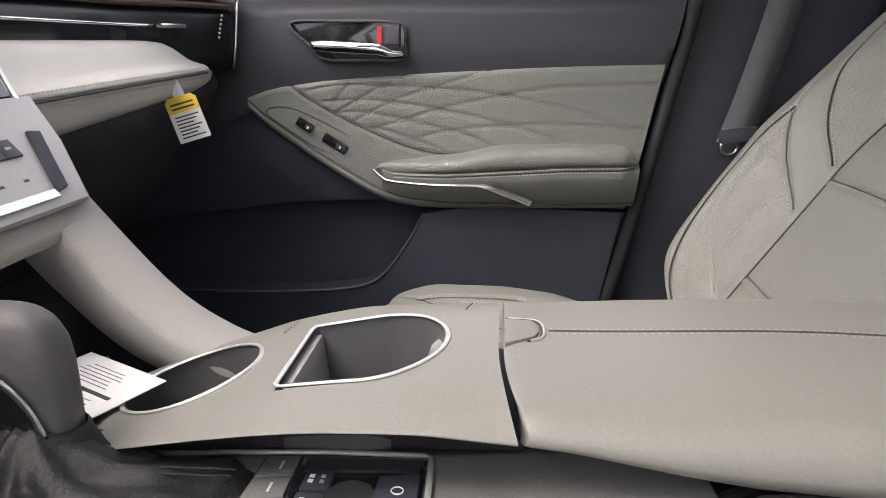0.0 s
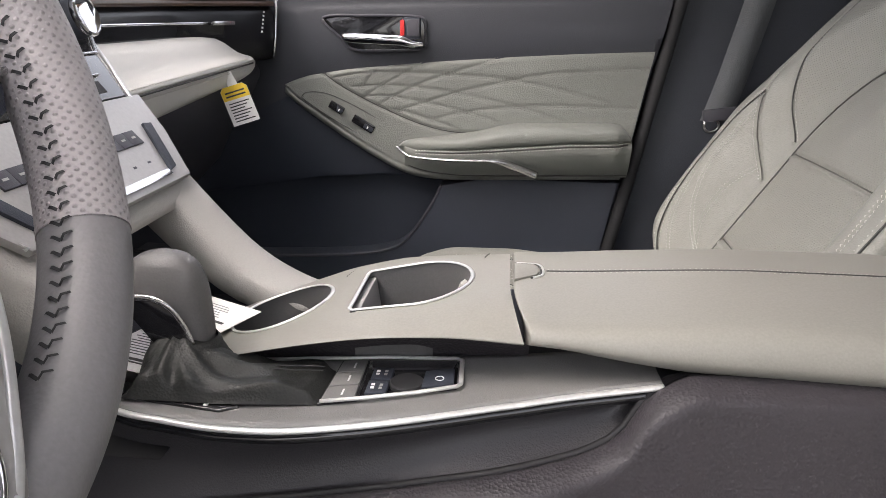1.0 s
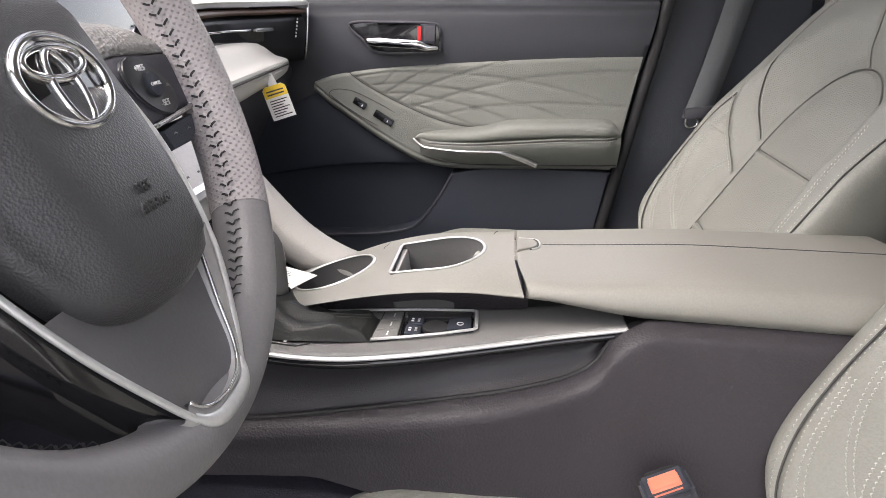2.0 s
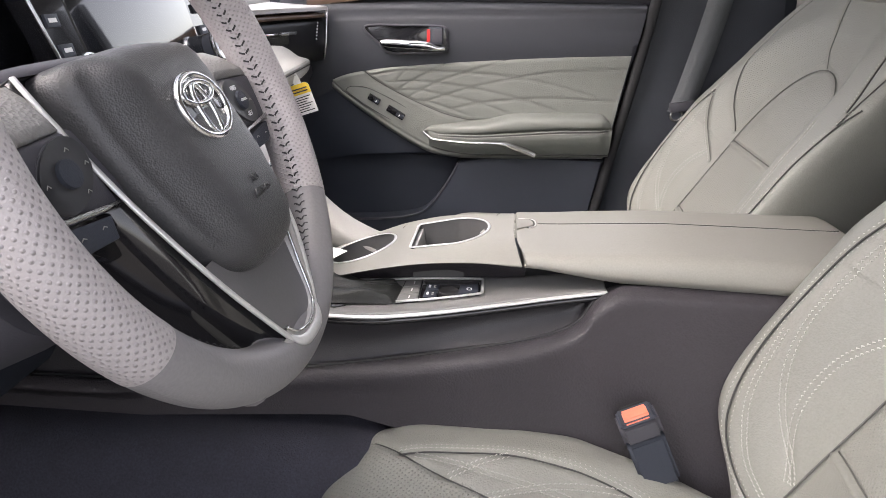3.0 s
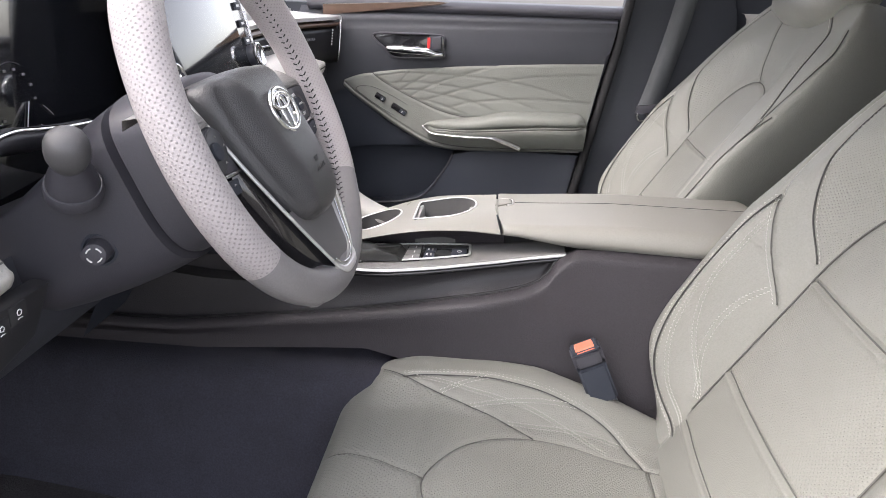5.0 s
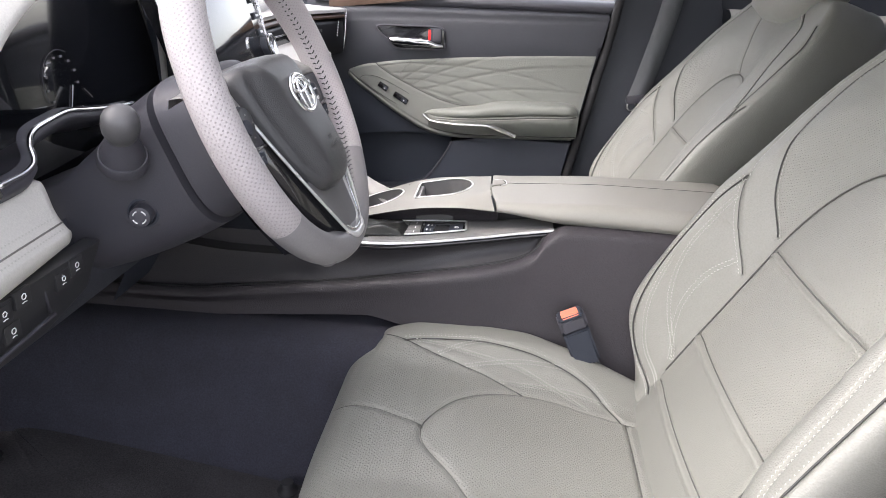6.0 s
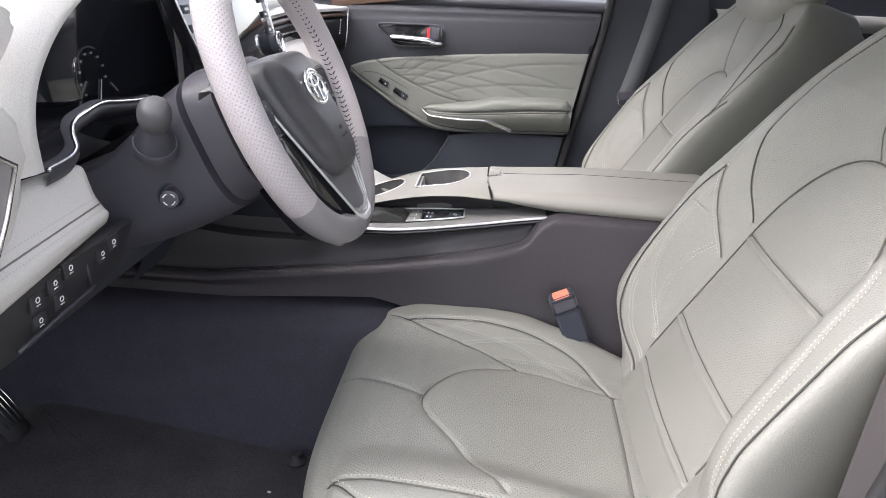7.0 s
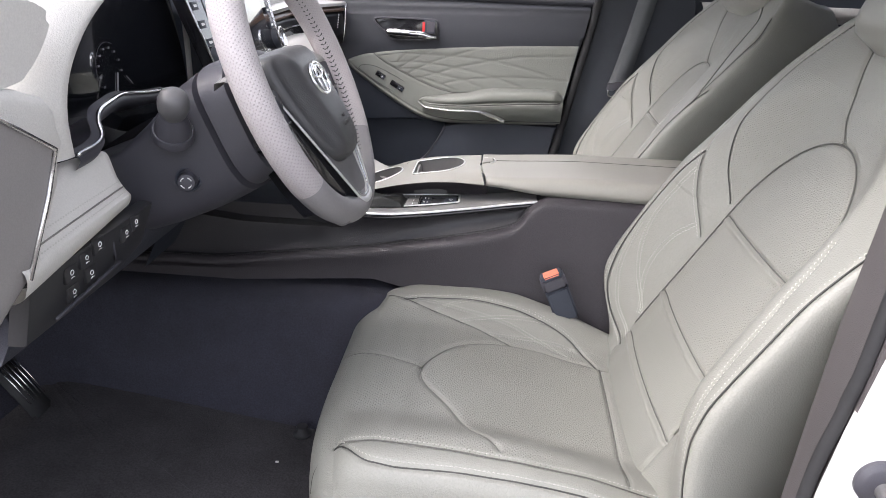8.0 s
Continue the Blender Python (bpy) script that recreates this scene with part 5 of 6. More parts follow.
inlay = [[(x0 + (x1 - x0) * q, knob_front(z) - 0.0012 - 0.0015 * math.sin(math.pi * q), z) for q in np.linspace(0, 1, 9)] for z, x0, x1 in ((0.708, -0.205, -0.181), (0.720, -0.211, -0.181), (0.735, -0.220, -0.183), (0.748, -0.228, -0.190), (0.754, -0.231, -0.198))]
grid("knob_inlay", inlay, piano, shifter, "black gloss inlay")
tube("knob_strip", curve([(-0.236, knob_front(0.757) + 0.006, 0.757), (-0.226, knob_front(0.757) - 0.0015, 0.7565), (-0.205, knob_front(0.756) - 0.003, 0.756), (-0.193, knob_front(0.75) - 0.003, 0.750), (-0.185, knob_front(0.735) - 0.002, 0.735), (-0.180, knob_front(0.715) - 0.0015, 0.714)], 40), 0.0022, brushed, shifter, "bright inlay strip", n=8, up=(0, 1, 0), flat=0.5)
slab("gate", [(-0.238, -0.094), (-0.20, -0.103), (-0.150, -0.111), (-0.138, -0.104), (-0.19, -0.090), (-0.238, -0.078)], piano, lambda a, b, d: (a, b, 0.686 + d), 0.0046, shifter, "black shift gate", bevel=0.001)
for k in range(4):
    box("mark", (0.003, 0.0035, 0.0006), (-0.212 + 0.017 * k, -0.0945 - 0.0035 * k, 0.6908), ink_white, shifter, bevel=0.0)

# paper card beside the shifter
card = slab("paper_card", [(-0.038, -0.031), (0.038, -0.031), (0.038, 0.031), (-0.038, 0.031)], paper, lambda a, b, d: tuple(pose(-0.2125, 0.0125, 0.7035, 2, 1, -25.6) @ Vector((a, b, d))), 0.0006, bevel=0.0)
tagged(card, "white printed paper card lying by the shifter", "card")
for k, (dy, ln, h) in enumerate([(0.021 - 0.0035 * q, 0.030 + 0.012 * ((q * 7) % 3) / 2, 0.0006) for q in range(6)] + [(-0.003, 0.066, 0.0030), (-0.010, 0.050, 0.0006), (-0.014, 0.054, 0.0006), (-0.022, 0.026, 0.0055)]):
    slab("print", [(-0.005 - ln / 2, dy - h / 2), (-0.005 + ln / 2, dy - h / 2), (-0.005 + ln / 2, dy + h / 2), (-0.005 - ln / 2, dy + h / 2)], ink if h > 0.001 else switch_grey, lambda a, b, d: tuple(pose(-0.2125, 0.0125, 0.7035, 2, 1, -25.6) @ Vector((a, b, 0.0006 + d))), 0.0003, card, bevel=0.0)

# a second card on the other side of the lever
CARD2 = pose(-0.232, -0.052, 0.7015, 1, -2, -20)
card2 = slab("paper_card", [(-0.031, -0.028), (0.031, -0.028), (0.031, 0.034), (-0.031, 0.034)], paper, lambda a, b, d: tuple(CARD2 @ Vector((a, b, d))), 0.0006, bevel=0.0)
tagged(card2, "white printed card with dark bands before the lever", "card")
for dy, ln, h in [(-0.014, 0.060, 0.0030), (-0.018, 0.060, 0.0014)] + [(-0.007 + 0.0036 * q, 0.040 + 0.010 * ((q * 5) % 3) / 2, 0.0008) for q in range(9)]:
    slab("print", [(-ln / 2, dy - h / 2), (ln / 2, dy - h / 2), (ln / 2, dy + h / 2), (-ln / 2, dy + h / 2)], ink, lambda a, b, d: tuple(CARD2 @ Vector((a, b, 0.0006 + d))), 0.0003, card2, bevel=0.0)

# ---- dashboard ----
dash = thing("dashboard", (-0.60, 0.0, 0.55), "two-tone dashboard with leather pads and centre display", "dashboard")
deep = []
for y in np.linspace(-0.72, 0.73, 60):
    hood = 0.055 * math.exp(-((y + 0.385) / 0.20) ** 4)
    deep.append([(x, y, z) for x, z in ((-0.475, 0.955 + hood), (-0.48, 0.985 + hood), (-0.52, 0.995 + hood), (-0.62, 1.0 + hood), (-0.75, 1.0 + hood * 0.6), (-0.98, 0.985))])
grid("top_pad", deep, material("dash_top_vinyl", (0.30, 0.295, 0.28), 0.6, bump=0.6, scale=600, vary=0.05), dash, "grey grained dash top")
# passenger side: pad, dark vent strip, bright line
rows = []
for y in np.concatenate([np.linspace(0.12, 0.66, 60), np.linspace(0.663, 0.6925, 16)]):
    f = (y - 0.15) / 0.54
    tip = math.sqrt(max(0.0, 1 - max(0.0, (y - 0.54) / 0.1535) ** 4.0)) if y > 0.54 else 1.0
    nose_z = 0.858 + 0.014 * f
    top_z = nose_z + (0.049 - 0.012 * f) * (0.10 + 0.90 * tip)
    low_z = nose_z - (0.046 - 0.018 * f) * (0.25 + 0.75 * tip)
    bx = -0.44 + 0.06 * (1 - tip) * 0.3
    nx_ = -0.362 - 0.012 * f - 0.03 * (1 - tip)
    sec = [(bx, top_z), (bx + 0.03, top_z - 0.003), (nx_ - 0.018, nose_z + 0.014), (nx_ - 0.004, nose_z + 0.006), (nx_, nose_z), (nx_ - 0.002, nose_z - 0.003), (nx_ - 0.001, nose_z - 0.006), (nx_ - 0.002, nose_z - 0.010), (nx_ - 0.004, (nose_z + low_z) / 2 - 0.004), (nx_ - 0.010, low_z + 0.005), (nx_ - 0.022, low_z), (nx_ - 0.04, low_z)]
    rows.append([(x, y, z) for x, z in curve([(a, b) for a, b in sec], 40)])
pad = grid("leather_pad", rows, pad_vinyl, dash, "padded grey leather dash pad")
for off in (0.004, -0.009):
    line = [(-0.3595 - 0.012 * (y - 0.15) / 0.54 - (0.004 if off > 0 else 0.002), y, 0.858 + 0.014 * (y - 0.15) / 0.54 + off) for y in np.linspace(0.15, 0.615, 70)]
    dashes("stitching", [(line, [(1, 0, 0.3)] * 70)], thread_light, pad, width=0.0007, lift=0.0006)
tube("pad_groove", [(-0.3612 - 0.012 * (y - 0.15) / 0.54, y, 0.8545 + 0.014 * (y - 0.15) / 0.54) for y in np.linspace(0.15, 0.625, 40)], 0.0012, seam_dark, pad, n=6)
grid("glove_panel", [[(x, y, z + 0.04 * (y - 0.15) * k) for y in np.linspace(0.12, 0.70, 14)] for x, z, k in ((-0.395, 0.840, 1), (-0.388, 0.826, 1.2), (-0.388, 0.815, 1.2), (-0.41, 0.775, 1.0), (-0.44, 0.745, 0.6), (-0.47, 0.70, 0), (-0.55, 0.62, 0), (-0.75, 0.58, 0))], plastic_grey, dash, "dark glove box")
def strip_x(y):
    return -0.440 + 0.085 * float(smooth((y - 0.48) / 0.24))


YS = np.linspace(0.12, 0.694, 50)
grid("vent_strip", [[(strip_x(y) + dx, y, z + 0.008 * (y - 0.12)) for y in YS] for dx, z in ((-0.03, 0.862), (0.0, 0.866), (0.002, 0.90), (0.0, 0.935), (-0.004, 0.947), (-0.03, 0.948))], strip_black, dash, "gloss black vent strip")
grid("vent_recess", [[(strip_x(y) + dx, y, z + 0.002 * (y - 0.12)) for y in YS if y < 0.60] for dx, z in ((0.0035, 0.9265), (0.0028, 0.9225), (0.0030, 0.905))], piano, dash, "black vent slot")
tube("vent_line", [(strip_x(y) + 0.004, y, 0.9290 - 0.004 * (y - 0.15)) for y in np.linspace(0.13, 0.56, 40)], 0.0022, chrome, dash, "chrome vent line", n=6)
box("vent_tab", (0.010, 0.05, 0.007), (strip_x(0.585) + 0.005, 0.585, 0.9275), brushed, dash, bevel=0.003, rot=(0, 0, -16))
for k in range(6):
    box("vent_mark", (0.002, 0.003, 0.003), (strip_x(0.668) + 0.002, 0.668 - 0.003 * k, 0.944 - 0.006 * k), ink_white, dash, bevel=0.0)
tube("strip_end", [(-0.352, 0.700, 0.972), (-0.352, 0.697, 0.945), (-0.354, 0.692, 0.905), (-0.358, 0.686, 0.872)], 0.0026, brushed, dash, "bright end strip", n=6, up=(1, 0, 0))
slab("dash_shelf", [(-0.445, 0.12), (-0.445, 0.48), (-0.425, 0.54), (-0.39, 0.61), (-0.362, 0.66), (-0.35, 0.698), (-0.40, 0.715), (-0.72, 0.72), (-0.72, 0.12)], satin, lambda a, b, d: (a, b, 0.956 + 0.02 * (b - 0.12) + 0.06 * max(0.0, -0.42 - a) + d), 0.008, dash, "pale satin shelf above the vents", bevel=0.003)
grid("wood_band", [[(strip_x(y) + dx, y, z + 0.012 * (y - 0.12)) for y in YS] for dx, z in ((-0.01, 0.9462), (0.003, 0.9464), (0.004, 0.953), (-0.02, 0.957))], wood, dash, "brown wood band")

# centre stack
stack = thing("center_stack", (-0.33, 0.0, 0.80), "silver centre stack with display and switches", "console")


def on_stack(a, b, d):
    """a across, b up the sloping face from its foot, d proud of it."""
    t = (-0.70, 0.0, 0.714)
    n = (0.714, 0.0, 0.70)
    return (-0.262 + t[0] * b + n[0] * d, a, 0.797 + t[2] * b + n[2] * d)


slab("face", [(-0.118, 0.0), (0.118, 0.0), (0.148, 0.05), (0.163, 0.095), (-0.163, 0.095), (-0.148, 0.05)], satin, on_stack, 0.006, stack, "satin silver switch panel", bevel=0.003)
slab("backing", [(-0.114, 0.006), (0.114, 0.006), (0.146, 0.05), (0.163, 0.13), (-0.163, 0.13), (-0.146, 0.05)], plastic_dark, lambda a, b, d: on_stack(a, b, d - 0.05), 0.049, stack, bevel=0.004)
for sgn in (1, -1):
    slab("side_switch", [(sgn * 0.090, 0.010), (sgn * 0.103, 0.012), (sgn * 0.130, 0.060), (sgn * 0.117, 0.062)][::sgn], plastic_dark, lambda a, b, d: on_stack(a, b, 0.005 + d), 0.004, stack, "dark side switch", bevel=0.001)
slab("bright_bar", [(-0.10, 0.006), (0.088, 0.006), (0.088, 0.013), (-0.10, 0.013)], chrome, lambda a, b, d: on_stack(a, b, 0.005 + d), 0.004, stack, "chrome bar", bevel=0.0015)
for sgn in (1, -1):
    for k in range(3):
        a = sgn * (0.050 + 0.0175 * k)
        sw = slab("small_switch", [(a - 0.0085, 0.044), (a + 0.0085, 0.044), (a + 0.0085, 0.059), (a - 0.0085, 0.059)], plastic_grey, lambda a, b, d: on_stack(a, b, 0.005 + d), 0.0028, stack, "dark grey switch", bevel=0.0008)
        slab("mark", [(a - 0.003, 0.0505), (a + 0.003, 0.0505), (a + 0.003, 0.0525), (a - 0.003, 0.0525)], plastic_light, lambda a, b, d: on_stack(a, b, 0.0078 + d), 0.0002, sw, bevel=0.0)
for k in range(7):
    a = -0.075 + 0.025 * k
    slab("printed_mark", [(a - 0.002, 0.0245), (a + 0.003, 0.0245), (a + 0.003, 0.0265), (a - 0.002, 0.0265)], plastic_grey, lambda a, b, d: on_stack(a, b, 0.0060 + d), 0.0002, stack, bevel=0.0)


slab("lower_vent", [(-0.145, 0.097), (0.145, 0.097), (0.166, 0.150), (-0.166, 0.150)], piano, on_stack, 0.004, stack, "gloss black centre vent panel", bevel=0.001)
tube("vent_line", [on_stack(a, 0.123, 0.0055) for a in np.linspace(-0.130, 0.130, 12)], 0.0016, chrome, stack, "chrome vent line", n=6)
for a0 in (-0.085, 0.0, 0.085):
    slab("vent_slot", [(a0 - 0.036, 0.104), (a0 + 0.036, 0.104), (a0 + 0.038, 0.117), (a0 - 0.038, 0.117)], rubber, lambda a, b, d: on_stack(a, b, 0.0038 + d), 0.0008, stack, bevel=0.0)
for sgn in (1, -1):
    tube("stack_edge", [on_stack(sgn * a, b, 0.004) for a, b in ((0.118, 0.003), (0.131, 0.051), (0.148, 0.095), (0.168, 0.138), (0.182, 0.177))], 0.0021, pale_metal, stack, "pale metal stack edge", n=6, up=(0.7, 0, 0.7))


def on_screen(a, b, d):
    t = (-0.30, 0.0, 0.954)
    n = (0.954, 0.0, 0.30)
    return (-0.366 + t[0] * b + n[0] * d, a, 0.908 + t[2] * b + n[2] * d)


disp = slab("display", [(-0.165, 0.0), (0.165, 0.0), (0.196, 0.19), (-0.196, 0.19)], piano, lambda a, b, d: on_screen(a, b, d - 0.02), 0.02, stack, "gloss black display unit", bevel=0.002)
slab("screen", [(-0.126, 0.030), (0.126, 0.030), (0.134, 0.180), (-0.134, 0.180)], screen_glass, lambda a, b, d: on_screen(a, b, d), 0.0015, disp, "dark touch screen", bevel=0.0005)
tube("display_edge", [on_screen(a, b, 0.001) for a, b in ((-0.198, 0.192), (-0.167, -0.002), (0.167, -0.002), (0.198, 0.192))], 0.0024, brushed, disp, "bright display edge", n=6, up=(1, 0, 0.3))
for sgn in (1, -1):
    for k in range(4):
        b = 0.056 + 0.028 * k
        a = sgn * (0.148 + 0.14 * b) - 0.003
        k_ = slab("screen_button", [(a - 0.010, b - 0.006), (a + 0.010, b - 0.006), (a + 0.011, b + 0.006), (a - 0.009, b + 0.006)], plastic_dark, lambda x, y, d: on_screen(x, y, d), 0.003, disp, bevel=0.001)
        slab("mark", [(a - 0.006, b - 0.002), (a + 0.006, b - 0.002), (a + 0.006, b + 0.002), (a - 0.006, b + 0.002)], ink_white, lambda x, y, d: on_screen(x, y, 0.003 + d), 0.0004, k_, bevel=0.0)
    lathe("dial", [(0.019, 0), (0.019, 0.014), (0.0165, 0.017), (0.002, 0.0168)], on_screen(sgn * 0.152, 0.030, 0.0), (0.954, 0, 0.30), plastic_dark, disp, "black dial with bright ring")
    lathe("dial_ring", [(0.0192, 0.012), (0.0200, 0.014), (0.0196, 0.0168), (0.0175, 0.0178), (0.0165, 0.017)], on_screen(sgn * 0.152, 0.030, 0.0), (0.954, 0, 0.30), chrome, disp, "bright dial ring")

# warning tag under the pad
def tag_at(a, b, d):
    return (-0.370 + 0.70 * a - 0.30 * b + 0.3 * d, 0.517 + 0.20 * a - 0.95 * d, 0.853 + 0.86 * b + 0.22 * a)


tag = slab("warning_tag", [(-0.027, -0.075), (0.025, -0.075), (0.025, -0.018), (0.018, -0.012), (-0.020, -0.012), (-0.027, -0.018)], paper, lambda a, b, d: tag_at(a, b, d), 0.0006, bevel=0.0)
tagged(tag, "white and yellow warning tag hanging from the dash", "tag")


def on_tag(a, b, d):
    return tag_at(a, b, 0.0006 + d)


slab("yellow_band", [(-0.0265, -0.034), (0.0245, -0.034), (0.0245, -0.018), (0.018, -0.0125), (-0.020, -0.0125), (-0.0265, -0.018)], yellow_paper, on_tag, 0.0004, tag, "yellow heading band", bevel=0.0)
for k in range(7):
    slab("print", [(-0.020, -0.039 - 0.0048 * k), (0.019 - 0.006 * (k % 3), -0.039 - 0.0048 * k), (0.019 - 0.006 * (k % 3), -0.0408 - 0.0048 * k), (-0.020, -0.0408 - 0.0048 * k)], ink, on_tag, 0.0003, tag, bevel=0.0)
for k in range(2):
    slab("print", [(-0.020, -0.021 - 0.006 * k), (0.018, -0.021 - 0.006 * k), (0.018, -0.0235 - 0.006 * k), (-0.020, -0.0235 - 0.006 * k)], ink, lambda a, b, d: on_tag(a, b, 0.0004 + d), 0.0003, tag, bevel=0.0)
slab("loop", [(-0.010, -0.014), (0.010, -0.014), (0.006, 0.012), (-0.006, 0.012)], paper, lambda a, b, d: tag_at(a, b, d - 0.0007), 0.0005, tag, bevel=0.0)

# driver side: instrument hood, lens, pad, switches
def hood_line(k, n=70):
    """The opening of the instrument hood, from its lower left over the arch to its lower right; k spreads it."""
    pts = curve([(-0.612, 0.903), (-0.613, 0.945), (-0.596, 0.985), (-0.550, 1.026), (-0.48, 1.060), (-0.385, 1.095), (-0.28, 1.120), (-0.18, 1.130), (-0.12, 1.11), (-0.10, 1.0), (-0.095, 0.94), (-0.095, 0.89)], n)
    c = np.array([-0.405, 0.93])
    return c + (pts - c) * k


rows = []
for x, k in ((-0.50, 1.30), (-0.42, 1.26), (-0.365, 1.16), (-0.348, 1.05), (-0.345, 1.01), (-0.350, 0.995), (-0.37, 0.985), (-0.44, 0.95)):
    rows.append([(x - 0.10 * float(smooth((a + 0.47) / 0.22)), a, b) for a, b in hood_line(k)])
hood = grid("instrument_hood", rows[:6], pad_vinyl, dash, "pale grey instrument hood")
grid("hood_lining", [[(x - 0.0005, a, b) for x, a, b in r] for r in rows[5:]], plastic_dark, dash, "dark hood lining")
lens_pts = hood_line(0.96)
lens = grid("instrument_lens", [[(-0.43 - 0.02 * float(smooth((a + 0.47) / 0.22)) + 0.10 * (0.93 - (b * (1 - k) + 0.86 * k)), a, b * (1 - k) + 0.86 * k) for a, b in lens_pts] for k in np.linspace(0, 1, 6)], screen_glass, dash, "dark instrument cluster glass")


def on_lens(y, z):
    return (-0.4285 - 0.02 * float(smooth((y + 0.47) / 0.22)) + 0.10 * (0.93 - z), y, z)


GC = (-0.352, 0.944)
tube("gauge_ring", [on_lens(GC[0] + 0.044 * math.cos(t), GC[1] + 0.036 * math.sin(t)) for t in np.linspace(radians(205), radians(60), 30)], 0.0004, plastic_grey, lens, "thin gauge ring", n=5, up=(1, 0, 0))
for k in range(9):
    a = radians(215 - 28 * k)
    p = on_lens(GC[0] + 0.036 * math.cos(a), GC[1] + 0.029 * math.sin(a))
    box("gauge_mark", (0.0008, 0.0040, 0.0024), p, switch_grey, lens, bevel=0.0)
tube("needle", [on_lens(-0.352, 0.902), on_lens(-0.341, 0.920), on_lens(-0.330, 0.938)], 0.0007, ink_white, lens, n=5, up=(1, 0, 0))
for k, (y0, z0) in enumerate(((-0.318, 0.912), (-0.305, 0.930))):
    tube("gauge_mark", [on_lens(y0, z0), on_lens(y0 + 0.008, z0 - 0.006), on_lens(y0 + 0.016, z0 - 0.013)], 0.0006, plastic_light, lens, n=5, up=(1, 0, 0))
lip = curve([(-0.347, -0.606, 0.902), (-0.345, -0.575, 0.905), (-0.345, -0.560, 0.912), (-0.350, -0.555, 0.926), (-0.355, -0.540, 0.934), (-0.361, -0.505, 0.937), (-0.371, -0.46, 0.936), (-0.380, -0.41, 0.928), (-0.388, -0.35, 0.919), (-0.394, -0.29, 0.913)], 80)
tube("cluster_trim", lip, 0.0027, chrome, dash, "thin chrome cluster trim", n=6, up=(1, 0, 0))
under_lip = [[(x + dx, y, z + dz) for x, y, z in lip] for dx, dz in ((-0.012, 0.002), (0.0, -0.002), (0.002, -0.007), (-0.004, -0.016), (-0.05, -0.03))]
grid("cluster_base", under_lip, plastic_grey, dash, "grey ledge below the cluster trim")
rows = []
for y in list(np.linspace(-0.785, -0.549, 34)) + [-0.546, -0.544]:
    f = (y + 0.745) / 0.245
    turn_in = {-0.546: 0.006, -0.544: 0.05}.get(y, 0.0)
    sec = [(-0.365 + 0.070 * f * f, 0.900 - 0.004 * f), (-0.345 + 0.050 * f * f, 0.898 - 0.006 * f), (-0.312 + 0.010 * f * f, 0.876 - 0.010 * f), (-0.297, 0.862 - 0.010 * f), (-0.293, 0.856 - 0.008 * f), (-0.294, 0.846 - 0.004 * f), (-0.302, 0.834), (-0.33, 0.826)]
    rows.append([(x - 0.008 - 0.034 * f - turn_in, y, z - 0.006) for x, z in curve(sec, 36)])
dpad = grid("leather_pad", rows, pad_vinyl, dash, "padded grey leather knee pad")
def pad_row(height):
    """A line along the knee pad at one height of its section."""
    return [min(r, key=lambda p: abs(p[2] - height + 0.010 * (r[0][1] + 0.745) / 0.245)) for r in rows[:34]]


for height in (0.8665, 0.8560):
    dashes("stitching", [(pad_row(height), [(0.75, 0, 0.66)] * 34)], thread_pale, dpad, length=0.0034, gap=0.0018, width=0.0007, lift=0.0007)
tube("pad_groove", pad_row(0.8612), 0.0009, seam_soft, dpad, n=6)
swp = slab("switch_panel", [(-0.750, 0.828), (-0.520, 0.826), (-0.535, 0.780), (-0.60, 0.764), (-0.75, 0.764)], pod_plastic, lambda a, b, d: (-0.345 + d + 0.25 * (b - 0.79), a, b), 0.018, dash, "dark switch panel", bevel=0.004)
for k, (cy, cz) in enumerate(((-0.690, 0.811), (-0.665, 0.816), (-0.642, 0.821), (-0.682, 0.787), (-0.652, 0.794), (-0.585, 0.812), (-0.565, 0.817))):
    b = box("switch", (0.004, 0.020, 0.016), (-0.3262 + 0.25 * (cz - 0.79), cy, cz), pod_plastic, swp, "black switch", bevel=0.0012)
    sx = -0.3238 + 0.25 * (cz - 0.79)
    tube("mark", [(sx, cy + 0.0026 * math.cos(t), cz + 0.001 + 0.0024 * math.sin(t)) for t in np.linspace(0, 2 * math.pi, 5 if k % 2 else 12, endpoint=False)], 0.0005, ink_white, b, closed=True, n=5, up=(1, 0, 0))
    tube("mark", [(sx, cy - 0.0028, cz - 0.0040), (sx, cy, cz - 0.0036), (sx, cy + 0.0028, cz - 0.0040)], 0.0005, ink_white, b, n=5, up=(1, 0, 0))
tube("switch_divider", [(-0.3235, -0.612, 0.826), (-0.3235, -0.606, 0.806), (-0.326, -0.600, 0.786)], 0.0018, plastic_grey, swp, n=6, up=(1, 0, 0))
tube("switch_lip", [(-0.322, y, 0.776 + 0.06 * (y + 0.75)) for y in np.linspace(-0.72, -0.60, 8)], 0.002, plastic_grey, swp, n=6)
endv = slab("vent_panel", [(-0.87, 1.030), (-0.778, 0.976), (-0.716, 0.938), (-0.737, 0.904), (-0.779, 0.845), (-0.87, 0.80)], vent_plastic, lambda a, b, d: (-0.345 + d, a, b), 0.047, dash, "dark grey angular side vent panel", bevel=0.003)
tube("vent_edge", [(-0.297, a, b) for a, b in ((-0.86, 1.024), (-0.778, 0.977), (-0.717, 0.939), (-0.737, 0.904), (-0.779, 0.846))], 0.0024, brushed, endv, "bright vent edge", n=6, up=(1, 0, 0))
knee = [[(x, y, z) for y in np.linspace(-0.74, -0.12, 30)] for x, z in ((-0.36, 0.84), (-0.352, 0.77), (-0.37, 0.735), (-0.42, 0.70), (-0.55, 0.66), (-0.80, 0.62))]
